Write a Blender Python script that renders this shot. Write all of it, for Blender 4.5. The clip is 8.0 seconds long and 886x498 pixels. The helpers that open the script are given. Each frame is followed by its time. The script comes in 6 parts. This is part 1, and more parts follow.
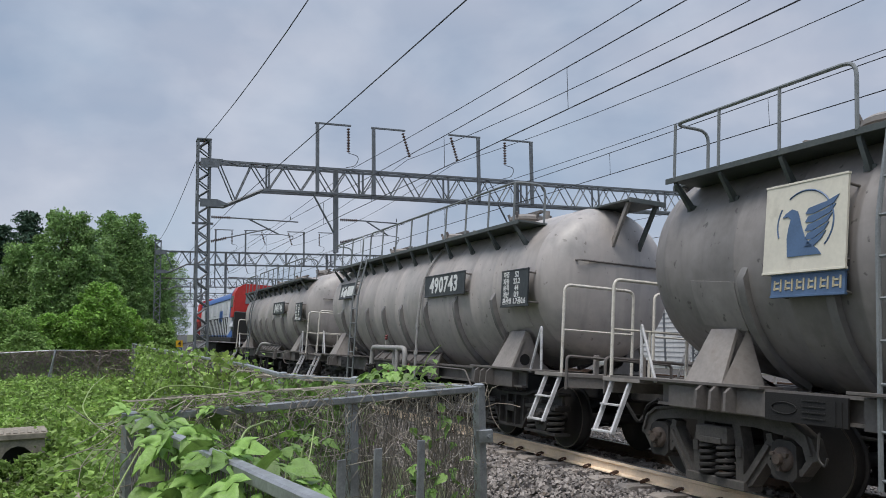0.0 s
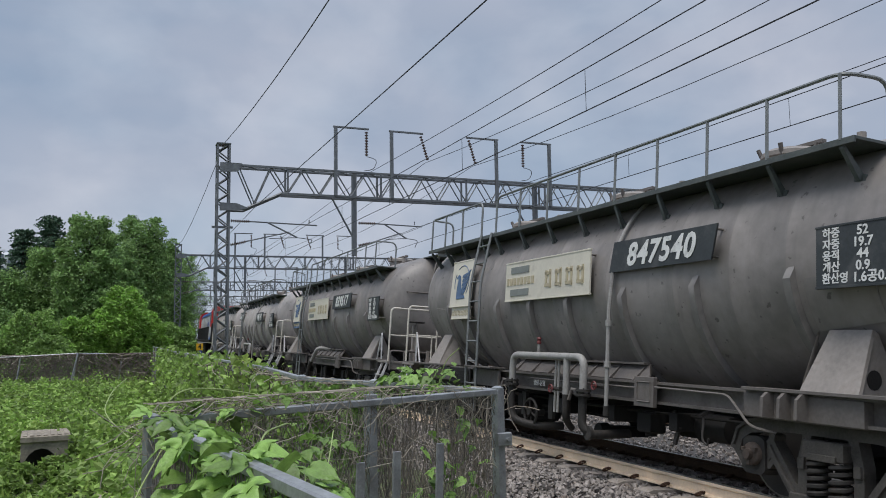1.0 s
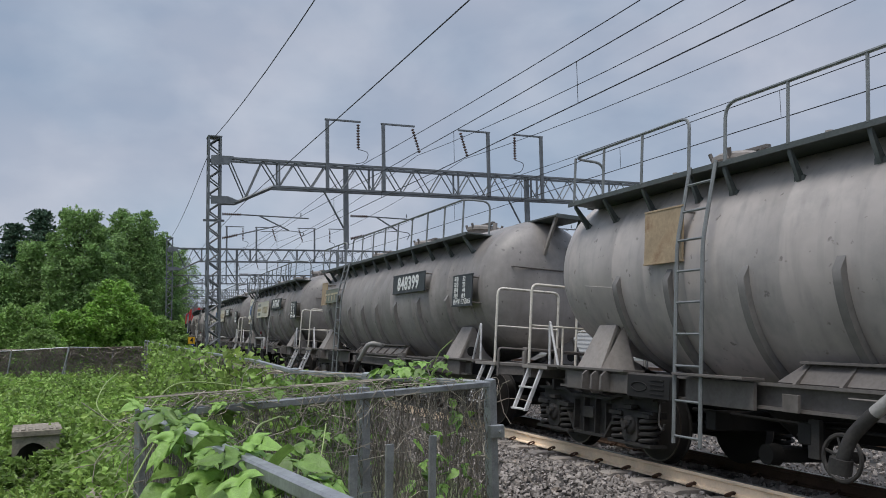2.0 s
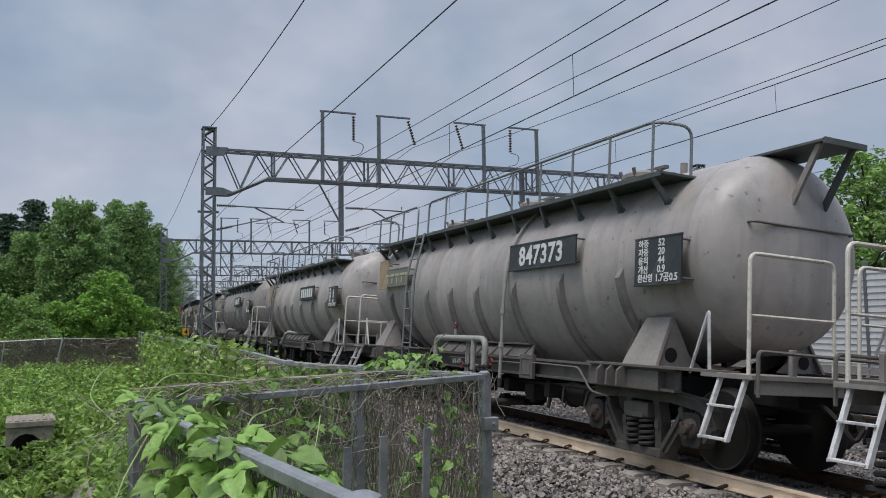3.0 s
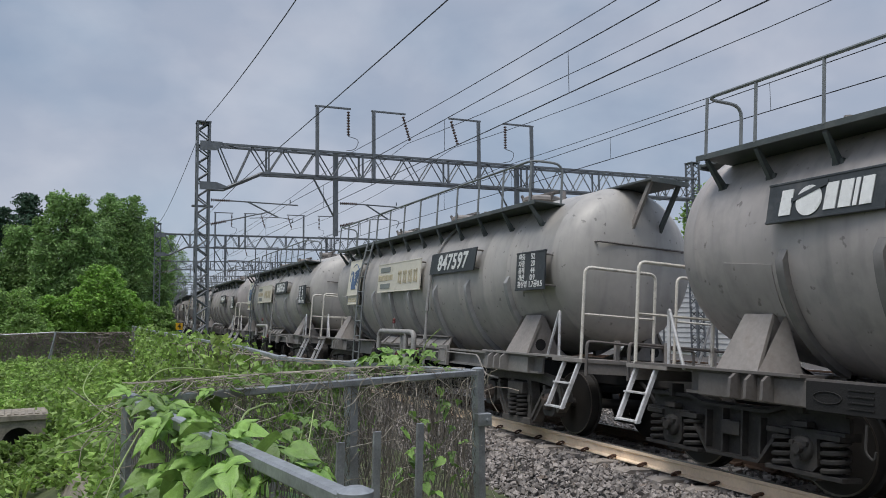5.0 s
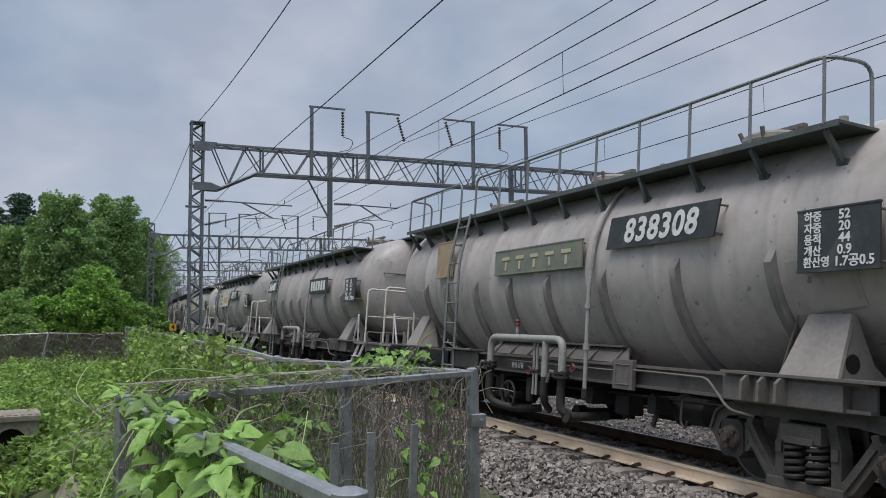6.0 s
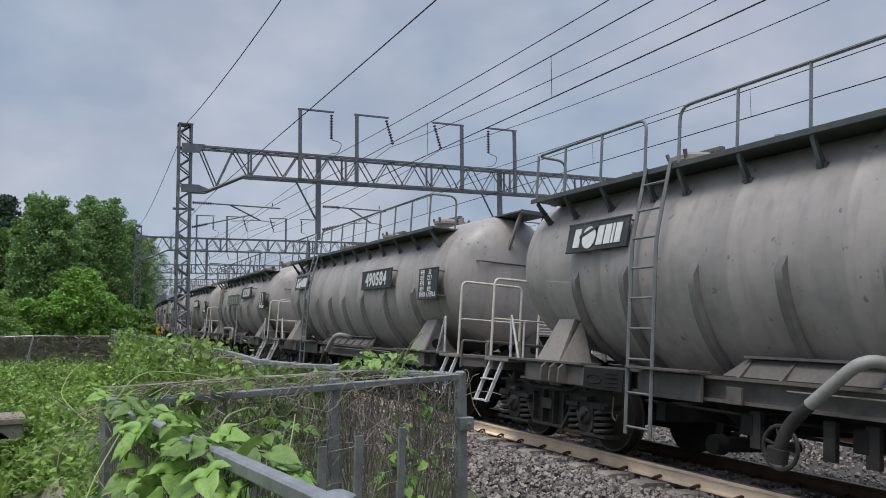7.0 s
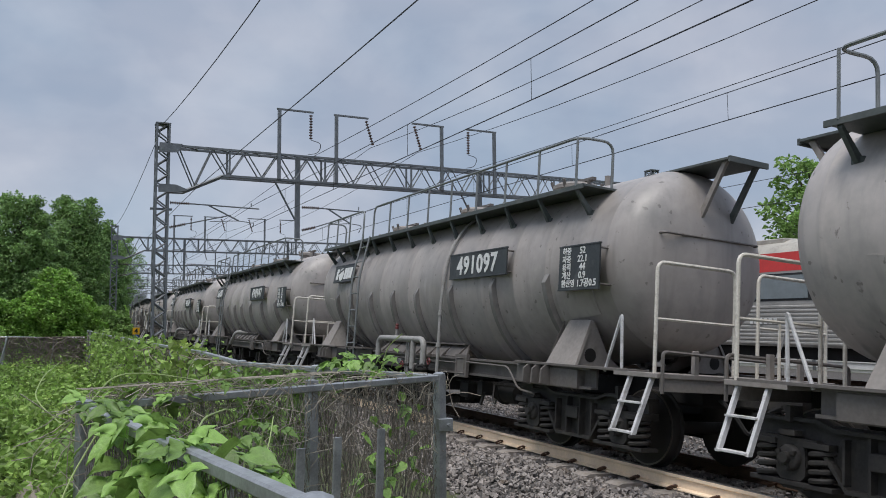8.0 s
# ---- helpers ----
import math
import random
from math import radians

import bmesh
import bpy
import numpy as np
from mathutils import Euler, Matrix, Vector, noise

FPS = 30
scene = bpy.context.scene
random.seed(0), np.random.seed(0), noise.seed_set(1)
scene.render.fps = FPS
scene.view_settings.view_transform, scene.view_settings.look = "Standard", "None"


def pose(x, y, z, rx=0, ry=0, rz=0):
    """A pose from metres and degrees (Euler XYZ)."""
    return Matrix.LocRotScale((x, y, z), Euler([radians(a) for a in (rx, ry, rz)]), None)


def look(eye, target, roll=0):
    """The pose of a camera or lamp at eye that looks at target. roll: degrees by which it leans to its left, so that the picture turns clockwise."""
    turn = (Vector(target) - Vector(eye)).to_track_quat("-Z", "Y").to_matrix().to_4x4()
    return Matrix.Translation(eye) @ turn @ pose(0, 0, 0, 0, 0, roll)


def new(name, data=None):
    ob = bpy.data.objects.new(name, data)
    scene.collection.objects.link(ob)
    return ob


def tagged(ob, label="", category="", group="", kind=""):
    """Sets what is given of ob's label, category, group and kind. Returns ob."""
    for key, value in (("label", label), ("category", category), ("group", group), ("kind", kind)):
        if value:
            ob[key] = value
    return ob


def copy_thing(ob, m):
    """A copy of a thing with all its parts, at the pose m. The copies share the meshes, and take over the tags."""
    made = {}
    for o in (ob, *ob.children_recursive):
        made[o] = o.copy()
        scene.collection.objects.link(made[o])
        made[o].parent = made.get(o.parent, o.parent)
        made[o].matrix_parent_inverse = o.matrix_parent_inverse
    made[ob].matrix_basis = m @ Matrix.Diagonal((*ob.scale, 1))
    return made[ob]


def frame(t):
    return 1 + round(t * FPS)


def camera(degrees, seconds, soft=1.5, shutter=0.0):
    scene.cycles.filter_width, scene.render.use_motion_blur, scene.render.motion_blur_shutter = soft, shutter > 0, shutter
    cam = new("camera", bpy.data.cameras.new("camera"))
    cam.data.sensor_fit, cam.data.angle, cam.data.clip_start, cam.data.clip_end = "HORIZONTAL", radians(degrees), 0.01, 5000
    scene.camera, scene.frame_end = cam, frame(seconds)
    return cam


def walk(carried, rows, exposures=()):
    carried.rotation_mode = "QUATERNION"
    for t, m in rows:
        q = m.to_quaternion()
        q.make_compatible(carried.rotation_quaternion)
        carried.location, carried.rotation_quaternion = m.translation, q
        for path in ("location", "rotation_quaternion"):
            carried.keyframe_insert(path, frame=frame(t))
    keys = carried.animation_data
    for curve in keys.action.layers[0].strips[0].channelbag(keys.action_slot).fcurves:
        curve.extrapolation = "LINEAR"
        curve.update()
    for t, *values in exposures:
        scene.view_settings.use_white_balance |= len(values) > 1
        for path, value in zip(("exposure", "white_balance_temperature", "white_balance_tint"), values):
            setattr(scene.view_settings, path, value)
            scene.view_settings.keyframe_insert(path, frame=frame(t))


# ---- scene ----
# Metres. X to the right of the camera, Y along the railway (away from the camera), Z up from the rail tops.
cam = camera(58.0, 8.0, 0.95)
EYE = (0.0, 0.0, 1.73)
TURNS = [  # seconds, pitch, roll, yaw
    (0, 5.82, 0.81, -23.88),
    (0.5, 6.08, 0.94, -22.51),
    (1, 6.04, 0.89, -22.56),
    (1.5, 5.79, 1.02, -22.83),
    (3, 4.97, 0.86, -23.49),
    (3.5, 4.70, 0.73, -23.67),
    (4, 4.64, 0.63, -23.77),
    (4.5, 4.67, 0.56, -23.83),
    (6, 4.72, 0.55, -24.33),
    (6.5, 4.99, 0.51, -24.69),
    (7, 4.94, 0.45, -25.17),
    (7.5, 4.93, 0.51, -25.45),
    (8, 5.01, 0.42, -26.64)]
walk(cam, [(t, pose(*EYE, 90 + p, r, y)) for t, p, r, y in TURNS], [(0.0, 0.13), (0.5, 0.05), (1.5, 0.02), (3.5, 0.0), (6.5, 0.02), (8.0, 0.04)])

# ---------------------------------------------------------------- light
SUN_EL, SUN_AZ = 71.0, 236.0
world = bpy.data.worlds.new("overcast_sky")
scene.world = world
world.use_nodes = True
wn, wl = world.node_tree.nodes, world.node_tree.links
wn.clear()
w_out, w_bg = wn.new("ShaderNodeOutputWorld"), wn.new("ShaderNodeBackground")
w_sky = wn.new("ShaderNodeTexSky")
w_sky.sky_type, w_sky.sun_disc = "NISHITA", False
w_sky.sun_elevation, w_sky.sun_rotation = radians(SUN_EL), radians(SUN_AZ)
w_scale = wn.new("ShaderNodeVectorMath")
w_scale.operation = "SCALE"
w_scale.inputs["Scale"].default_value = 0.085
wl.new(w_sky.outputs[0], w_scale.inputs[0])
w_co, w_map = wn.new("ShaderNodeTexCoord"), wn.new("ShaderNodeMapping")
w_map.inputs["Scale"].default_value = (1.0, 1.0, 1.7)
w_map.inputs["Rotation"].default_value = (0.25, 0.1, 2.1)
wl.new(w_co.outputs["Generated"], w_map.inputs[0])
w_n1, w_n2 = wn.new("ShaderNodeTexNoise"), wn.new("ShaderNodeTexNoise")
for n_, sc_, det_, dis_ in ((w_n1, 2.1, 4.0, 0.25), (w_n2, 5.0, 5.0, 0.15)):
    n_.inputs["Scale"].default_value, n_.inputs["Detail"].default_value = sc_, det_
    n_.inputs["Distortion"].default_value = dis_
    n_.inputs["Roughness"].default_value = 0.52
    wl.new(w_map.outputs[0], n_.inputs["Vector"])
w_r1, w_r2 = wn.new("ShaderNodeValToRGB"), wn.new("ShaderNodeValToRGB")
w_r1.color_ramp.elements[0].position, w_r1.color_ramp.elements[0].color = 0.34, (0.31, 0.41, 0.545, 1)
w_r1.color_ramp.elements[1].position, w_r1.color_ramp.elements[1].color = 0.66, (0.55, 0.575, 0.66, 1)
w_r2.color_ramp.elements[0].position, w_r2.color_ramp.elements[0].color = 0.42, (0.80, 0.83, 0.88, 1)
w_r2.color_ramp.elements[1].position, w_r2.color_ramp.elements[1].color = 0.68, (1.16, 1.13, 1.10, 1)
wl.new(w_n1.outputs[0], w_r1.inputs[0])
wl.new(w_n2.outputs[0], w_r2.inputs[0])
w_mul, w_mix = wn.new("ShaderNodeMix"), wn.new("ShaderNodeMix")
for m_, f_, b_ in ((w_mul, 0.7, "MULTIPLY"), (w_mix, 0.86, "MIX")):
    m_.data_type, m_.blend_type = "RGBA", b_
    m_.inputs["Factor"].default_value = f_
wl.new(w_r1.outputs[0], w_mul.inputs["A"])
wl.new(w_r2.outputs[0], w_mul.inputs["B"])
wl.new(w_scale.outputs[0], w_mix.inputs["A"])
wl.new(w_mul.outputs["Result"], w_mix.inputs["B"])
# an overcast sky is brighter overhead than towards the horizon
w_sep, w_zen = wn.new("ShaderNodeSeparateXYZ"), wn.new("ShaderNodeMapRange")
w_zen.interpolation_type = "SMOOTHSTEP"
w_zen.inputs["From Min"].default_value, w_zen.inputs["From Max"].default_value = 0.35, 1.0
w_zen.inputs["To Min"].default_value, w_zen.inputs["To Max"].default_value = 1.0, 2.0
w_over = wn.new("ShaderNodeVectorMath")
w_over.operation = "SCALE"
wl.new(w_co.outputs["Generated"], w_sep.inputs[0])
wl.new(w_sep.outputs["Z"], w_zen.inputs["Value"])
wl.new(w_mix.outputs["Result"], w_over.inputs[0])
wl.new(w_zen.outputs[0], w_over.inputs["Scale"])
wl.new(w_over.outputs[0], w_bg.inputs[0])
w_bg.inputs["Strength"].default_value = 1.0
wl.new(w_bg.outputs[0], w_out.inputs[0])

sun = new("sun", bpy.data.lights.new("sun", "SUN"))
sun.data.energy, sun.data.angle, sun.data.color = 2.4, radians(30), (1.0, 0.96, 0.9)
sa, se = radians(SUN_AZ), radians(SUN_EL)
sun.matrix_world = look((0, 0, 60), (-math.sin(sa) * math.cos(se), -math.cos(sa) * math.cos(se), 60 - math.sin(se)))


# ---------------------------------------------------------------- materials
def mat(name, rgb, rough=0.6, metal=0.0, var=0.25, scale=6.0, bump=0.15, bscale=60.0, dirt=None, dirt_at=(0.52, 0.7),
        dirt_scale=2.0, streak=None, specks=None, island=0.0, per_object=0.0, trans=0.0):
    """A painted, worn or natural surface: base colour varied at two scales, a second colour in patches, streaks and fine relief."""
    m = bpy.data.materials.new(name)
    m.use_nodes = True
    n, l = m.node_tree.nodes, m.node_tree.links
    b = n["Principled BSDF"]
    b.inputs["Metallic"].default_value = metal
    co = n.new("ShaderNodeTexCoord")
    n1, n2 = n.new("ShaderNodeTexNoise"), n.new("ShaderNodeTexNoise")
    n1.inputs["Scale"].default_value, n1.inputs["Detail"].default_value = scale, 5
    n2.inputs["Scale"].default_value, n2.inputs["Detail"].default_value = scale * 9, 3
    l.new(co.outputs["Object"], n1.inputs["Vector"])
    l.new(co.outputs["Object"], n2.inputs["Vector"])
    add = n.new("ShaderNodeMath")
    add.operation = "MULTIPLY_ADD"
    add.inputs[1].default_value = 0.6
    l.new(n2.outputs[0], add.inputs[0])
    l.new(n1.outputs[0], add.inputs[2])
    ramp = n.new("ShaderNodeValToRGB")
    lo, hi = [max(0, c * (1 - var)) for c in rgb], [min(1, c * (1 + var)) for c in rgb]
    ramp.color_ramp.elements[0].position, ramp.color_ramp.elements[0].color = 0.5, (*lo, 1)
    ramp.color_ramp.elements[1].position, ramp.color_ramp.elements[1].color = 1.1 if var < 0.01 else 1.0, (*hi, 1)
    l.new(add.outputs[0], ramp.inputs[0])
    col = ramp.outputs[0]

    def mixed(fac, a, bcol, kind="MIX"):
        mx = n.new("ShaderNodeMix")
        mx.data_type, mx.blend_type = "RGBA", kind
        l.new(fac, mx.inputs["Factor"])
        l.new(a, mx.inputs["A"])
        if isinstance(bcol, tuple):
            mx.inputs["B"].default_value = (*bcol, 1)
        else:
            l.new(bcol, mx.inputs["B"])
        return mx.outputs["Result"]

    if dirt:
        n3 = n.new("ShaderNodeTexNoise")
        n3.inputs["Scale"].default_value, n3.inputs["Detail"].default_value = dirt_scale, 8
        n3.inputs["Roughness"].default_value = 0.65
        l.new(co.outputs["Object"], n3.inputs["Vector"])
        r3 = n.new("ShaderNodeMapRange")
        r3.inputs["From Min"].default_value, r3.inputs["From Max"].default_value = dirt_at
        r3.inputs["To Max"].default_value = 0.85
        l.new(n3.outputs[0], r3.inputs["Value"])
        col = mixed(r3.outputs[0], col, dirt)
    if streak:
        mp = n.new("ShaderNodeMapping")
        mp.inputs["Scale"].default_value = (3.5, 3.5, 0.35)
        l.new(co.outputs["Object"], mp.inputs[0])
        n4 = n.new("ShaderNodeTexNoise")
        n4.inputs["Scale"].default_value, n4.inputs["Detail"].default_value = 2.2, 6
        l.new(mp.outputs[0], n4.inputs["Vector"])
        r4 = n.new("ShaderNodeMapRange")
        r4.inputs["From Min"].default_value, r4.inputs["From Max"].default_value = 0.5, 0.75
        r4.inputs["To Max"].default_value = 0.5
        l.new(n4.outputs[0], r4.inputs["Value"])
        col = mixed(r4.outputs[0], col, streak)
    if specks:
        n6 = n.new("ShaderNodeTexNoise")
        n6.inputs["Scale"].default_value, n6.inputs["Detail"].default_value = 9.0, 4
        l.new(co.outputs["Object"], n6.inputs["Vector"])
        r6 = n.new("ShaderNodeMapRange")
        r6.inputs["From Min"].default_value, r6.inputs["From Max"].default_value = 0.665, 0.71
        r6.inputs["To Max"].default_value = 0.7
        l.new(n6.outputs[0], r6.inputs["Value"])
        col = mixed(r6.outputs[0], col, specks)
    if island or per_object:
        if island:
            src = n.new("ShaderNodeNewGeometry").outputs["Random Per Island"]
        else:
            src = n.new("ShaderNodeObjectInfo").outputs["Random"]
        r5 = n.new("ShaderNodeMapRange")
        k = island or per_object
        r5.inputs["To Min"].default_value, r5.inputs["To Max"].default_value = 1 - k, 1 + k
        l.new(src, r5.inputs["Value"])
        sc = n.new("ShaderNodeVectorMath")
        sc.operation = "SCALE"
        l.new(col, sc.inputs[0])
        l.new(r5.outputs[0], sc.inputs["Scale"])
        col = sc.outputs[0]
    l.new(col, b.inputs["Base Color"])
    rr = n.new("ShaderNodeMapRange")
    rr.inputs["To Min"].default_value, rr.inputs["To Max"].default_value = max(0.05, rough - 0.12), min(1, rough + 0.12)
    l.new(n1.outputs[0], rr.inputs["Value"])
    l.new(rr.outputs[0], b.inputs["Roughness"])
    if bump:
        nb = n.new("ShaderNodeTexNoise")
        nb.inputs["Scale"].default_value, nb.inputs["Detail"].default_value = bscale, 4
        l.new(co.outputs["Object"], nb.inputs["Vector"])
        bp = n.new("ShaderNodeBump")
        bp.inputs["Strength"].default_value, bp.inputs["Distance"].default_value = bump, 0.01
        l.new(nb.outputs[0], bp.inputs["Height"])
        l.new(bp.outputs[0], b.inputs["Normal"])
    if trans:
        tr, ms = n.new("ShaderNodeBsdfTranslucent"), n.new("ShaderNodeMixShader")
        l.new(col, tr.inputs["Color"])
        ms.inputs[0].default_value = trans
        l.new(b.outputs[0], ms.inputs[1])
        l.new(tr.outputs[0], ms.inputs[2])
        l.new(ms.outputs[0], n["Material Output"].inputs["Surface"])
    return m


M = {
    "tank": mat("cement_grey_paint", (0.385, 0.348, 0.326), 0.44, var=0.12, scale=0.7, bump=0.06, bscale=3.0, dirt=(0.21, 0.205, 0.195), dirt_at=(0.5, 0.8), dirt_scale=1.1, streak=(0.21, 0.198, 0.187), specks=(0.13, 0.115, 0.105), per_object=0.10),
    "tanksoot": mat("sooty_cement_grey_paint", (0.265, 0.242, 0.228), 0.5, var=0.16, scale=0.8, bump=0.06, bscale=3.0, dirt=(0.15, 0.138, 0.128), dirt_at=(0.46, 0.74), dirt_scale=1.2, streak=(0.15, 0.138, 0.13), specks=(0.07, 0.062, 0.057), per_object=0.14),
    "tankclean": mat("cleaner_blue_grey_paint", (0.375, 0.352, 0.325), 0.44, var=0.10, scale=0.7, bump=0.06, bscale=3.0, dirt=(0.23, 0.225, 0.215), dirt_at=(0.52, 0.82), dirt_scale=1.0, streak=(0.22, 0.212, 0.205), specks=(0.10, 0.095, 0.09), per_object=0.06),
    "ribclean": mat("blue_grey_rib_paint", (0.27, 0.268, 0.262), 0.5, var=0.15, scale=1.2, bump=0.08, bscale=8, dirt=(0.18, 0.175, 0.17), dirt_scale=1.8),
    "steelclean": mat("pale_frame_paint", (0.25, 0.232, 0.215), 0.55, var=0.18, scale=3, bump=0.1, dirt=(0.16, 0.15, 0.14), dirt_at=(0.5, 0.75), dirt_scale=3),
    "rusty": mat("rusty_bearing_iron", (0.075, 0.056, 0.045), 0.75, var=0.35, scale=9, bump=0.3, dirt=(0.05, 0.04, 0.035), dirt_scale=7),
    "tankdark": mat("sooty_grey_paint", (0.19, 0.178, 0.168), 0.55, var=0.2, scale=1.2, bump=0.08, bscale=8, dirt=(0.12, 0.115, 0.11), dirt_scale=1.8, streak=(0.13, 0.125, 0.12)),
    "steel": mat("grey_frame_paint", (0.135, 0.12, 0.11), 0.6, var=0.25, scale=3, bump=0.12, dirt=(0.085, 0.075, 0.065), dirt_at=(0.48, 0.7), dirt_scale=3),
    "saddle": mat("dusty_saddle_paint", (0.25, 0.225, 0.205), 0.65, var=0.2, scale=2.5, bump=0.1, dirt=(0.17, 0.14, 0.12), dirt_scale=2.5),
    "walk": mat("walkway_steel", (0.075, 0.085, 0.082), 0.6, var=0.25, scale=4, bump=0.2, dirt=(0.13, 0.13, 0.12), dirt_scale=2),
    "bogie": mat("sooty_cast_iron", (0.030, 0.027, 0.025), 0.7, var=0.35, scale=5, bump=0.4, bscale=40, dirt=(0.065, 0.056, 0.048), dirt_scale=5),
    "castiron": mat("dusty_cast_iron", (0.078, 0.070, 0.062), 0.7, var=0.35, scale=5, bump=0.4, bscale=40, dirt=(0.045, 0.04, 0.036), dirt_scale=4),
    # near-black base colour also carries the deep shade beneath the wagons
    "under": mat("black_underframe_with_shade", (0.010, 0.009, 0.0085), 0.8, var=0.3, scale=4, bump=0.3),
    "wheel": mat("wheel_steel", (0.022, 0.019, 0.017), 0.7, 0.0, var=0.25, scale=6, bump=0.15),
    "tread": mat("worn_wheel_rim", (0.16, 0.14, 0.125), 0.4, 0.8, var=0.15, scale=8, bump=0.05),
    "rail_tube": mat("cream_handrail_paint", (0.62, 0.58, 0.51), 0.5, var=0.2, scale=6, bump=0.1, dirt=(0.22, 0.19, 0.16), dirt_scale=6),
    "step": mat("pale_step_paint", (0.55, 0.54, 0.54), 0.5, var=0.2, scale=8, bump=0.1, dirt=(0.2, 0.19, 0.18), dirt_scale=6),
    "toprail": mat("grey_guardrail_steel", (0.20, 0.21, 0.21), 0.5, 0.3, var=0.2, scale=6, bump=0.05),
    "pipe": mat("grey_pipe_paint", (0.30, 0.29, 0.275), 0.5, var=0.2, scale=4, bump=0.08, dirt=(0.16, 0.15, 0.14), dirt_scale=4),
    "board": mat("black_board_paint", (0.035, 0.04, 0.042), 0.5, var=0.3, scale=4, bump=0.05, dirt=(0.10, 0.10, 0.098), dirt_scale=3),
    "white": mat("white_lettering", (0.72, 0.72, 0.70), 0.6, var=0.1, scale=8, bump=0, dirt=(0.45, 0.45, 0.43), dirt_scale=6),
    "cream": mat("cream_plate_enamel", (0.64, 0.60, 0.50), 0.45, var=0.08, scale=3, bump=0.04, dirt=(0.42, 0.38, 0.31), dirt_at=(0.55, 0.8), dirt_scale=2.5),
    "blue_logo": mat("faded_blue_enamel", (0.075, 0.13, 0.23), 0.5, var=0.15, scale=5, bump=0.03),
    "grey_logo": mat("slate_enamel", (0.20, 0.215, 0.20), 0.5, var=0.15, scale=5, bump=0.03),
    "tan_logo": mat("tan_enamel", (0.46, 0.40, 0.27), 0.55, var=0.15, scale=5, bump=0.03),
    "green_plate": mat("weathered_green_plate", (0.17, 0.185, 0.15), 0.6, var=0.25, scale=3, bump=0.1, dirt=(0.24, 0.19, 0.12), dirt_scale=3),
    "rust_plate": mat("rust_stained_plate", (0.36, 0.27, 0.17), 0.65, var=0.25, scale=3, bump=0.1, dirt=(0.20, 0.11, 0.06), dirt_scale=3),
    "red": mat("red_paint", (0.50, 0.035, 0.03), 0.4, var=0.12, scale=4, bump=0.03),
    "blue": mat("blue_loco_paint", (0.035, 0.10, 0.30), 0.4, var=0.12, scale=4, bump=0.03),
    "lgrey": mat("pale_grey_loco_paint", (0.52, 0.53, 0.55), 0.45, var=0.1, scale=3, bump=0.03, dirt=(0.3, 0.3, 0.3)),
    "silver": mat("corrugated_stainless", (0.42, 0.40, 0.37), 0.45, 0.35, var=0.15, scale=3, bump=0.03),
    "roofbeige": mat("beige_roof_paint", (0.40, 0.37, 0.32), 0.6, var=0.15, scale=3, bump=0.05, dirt=(0.25, 0.22, 0.19)),
    "galv": mat("galvanised_steel", (0.34, 0.35, 0.36), 0.45, 0.6, var=0.25, scale=9, bump=0.06, dirt=(0.22, 0.22, 0.22), dirt_scale=5),
    "lattice": mat("weathered_gantry_steel", (0.15, 0.16, 0.17), 0.55, 0.3, var=0.25, scale=5, bump=0.05, dirt=(0.13, 0.135, 0.14), dirt_scale=3),
    "wire": mat("dark_copper_wire", (0.04, 0.042, 0.045), 0.5, 0.5, var=0.1, bump=0),
    "insul": mat("brown_porcelain", (0.09, 0.055, 0.045), 0.3, var=0.2, bump=0),
    "meshwire": mat("fence_wire", (0.15, 0.135, 0.12), 0.6, 0.3, var=0.3, scale=10, bump=0),
    "dry": mat("withered_vine", (0.30, 0.265, 0.215), 0.8, var=0.35, scale=9, bump=0.1, island=0.4),
    "drydark": mat("dark_dead_vine", (0.19, 0.16, 0.13), 0.85, var=0.4, scale=9, bump=0.1, island=0.5),
    "rail": mat("rusty_rail", (0.12, 0.075, 0.05), 0.7, 0.3, var=0.3, scale=5, bump=0.15),
    # dusty cream, its base colour raised to stand for sunlight on the web
    "railweb": mat("sunlit_cream_rail_web", (0.90, 0.71, 0.52), 0.6, var=0.12, scale=4, bump=0.1, dirt=(0.60, 0.44, 0.30), dirt_at=(0.6, 0.85), dirt_scale=3),
    "railtop": mat("polished_rail_top", (0.34, 0.31, 0.29), 0.35, 0.9, var=0.2, scale=5, bump=0.03),
    "clip": mat("rusty_clip", (0.10, 0.055, 0.035), 0.7, 0.4, var=0.3, scale=30, bump=0.1),
    "sleeper": mat("sleeper_concrete", (0.30, 0.265, 0.235), 0.85, var=0.2, scale=4, bump=0.3, dirt=(0.19, 0.155, 0.125), dirt_scale=4),
    "stone": mat("ballast_stone", (0.245, 0.218, 0.20), 0.85, var=0.3, scale=11, bump=0.5, bscale=40, dirt=(0.25, 0.185, 0.135), dirt_at=(0.58, 0.72), dirt_scale=7, island=0.42),
    "concrete": mat("weathered_concrete", (0.36, 0.34, 0.31), 0.85, var=0.18, scale=2, bump=0.3, bscale=25, dirt=(0.21, 0.20, 0.18), dirt_scale=1.8, streak=(0.2, 0.19, 0.17)),
    "panel": mat("pale_noise_wall_panel", (0.55, 0.55, 0.54), 0.6, var=0.08, scale=1, bump=0.05, streak=(0.42, 0.41, 0.40)),
    "soil": mat("earth_and_weeds", (0.06, 0.072, 0.028), 0.95, var=0.5, scale=0.8, bump=0.5, bscale=12, dirt=(0.13, 0.10, 0.07), dirt_scale=0.5),
    "gravelbed": mat("gravel_bed", (0.07, 0.064, 0.06), 0.95, var=0.4, scale=12, bump=0.8, bscale=25),
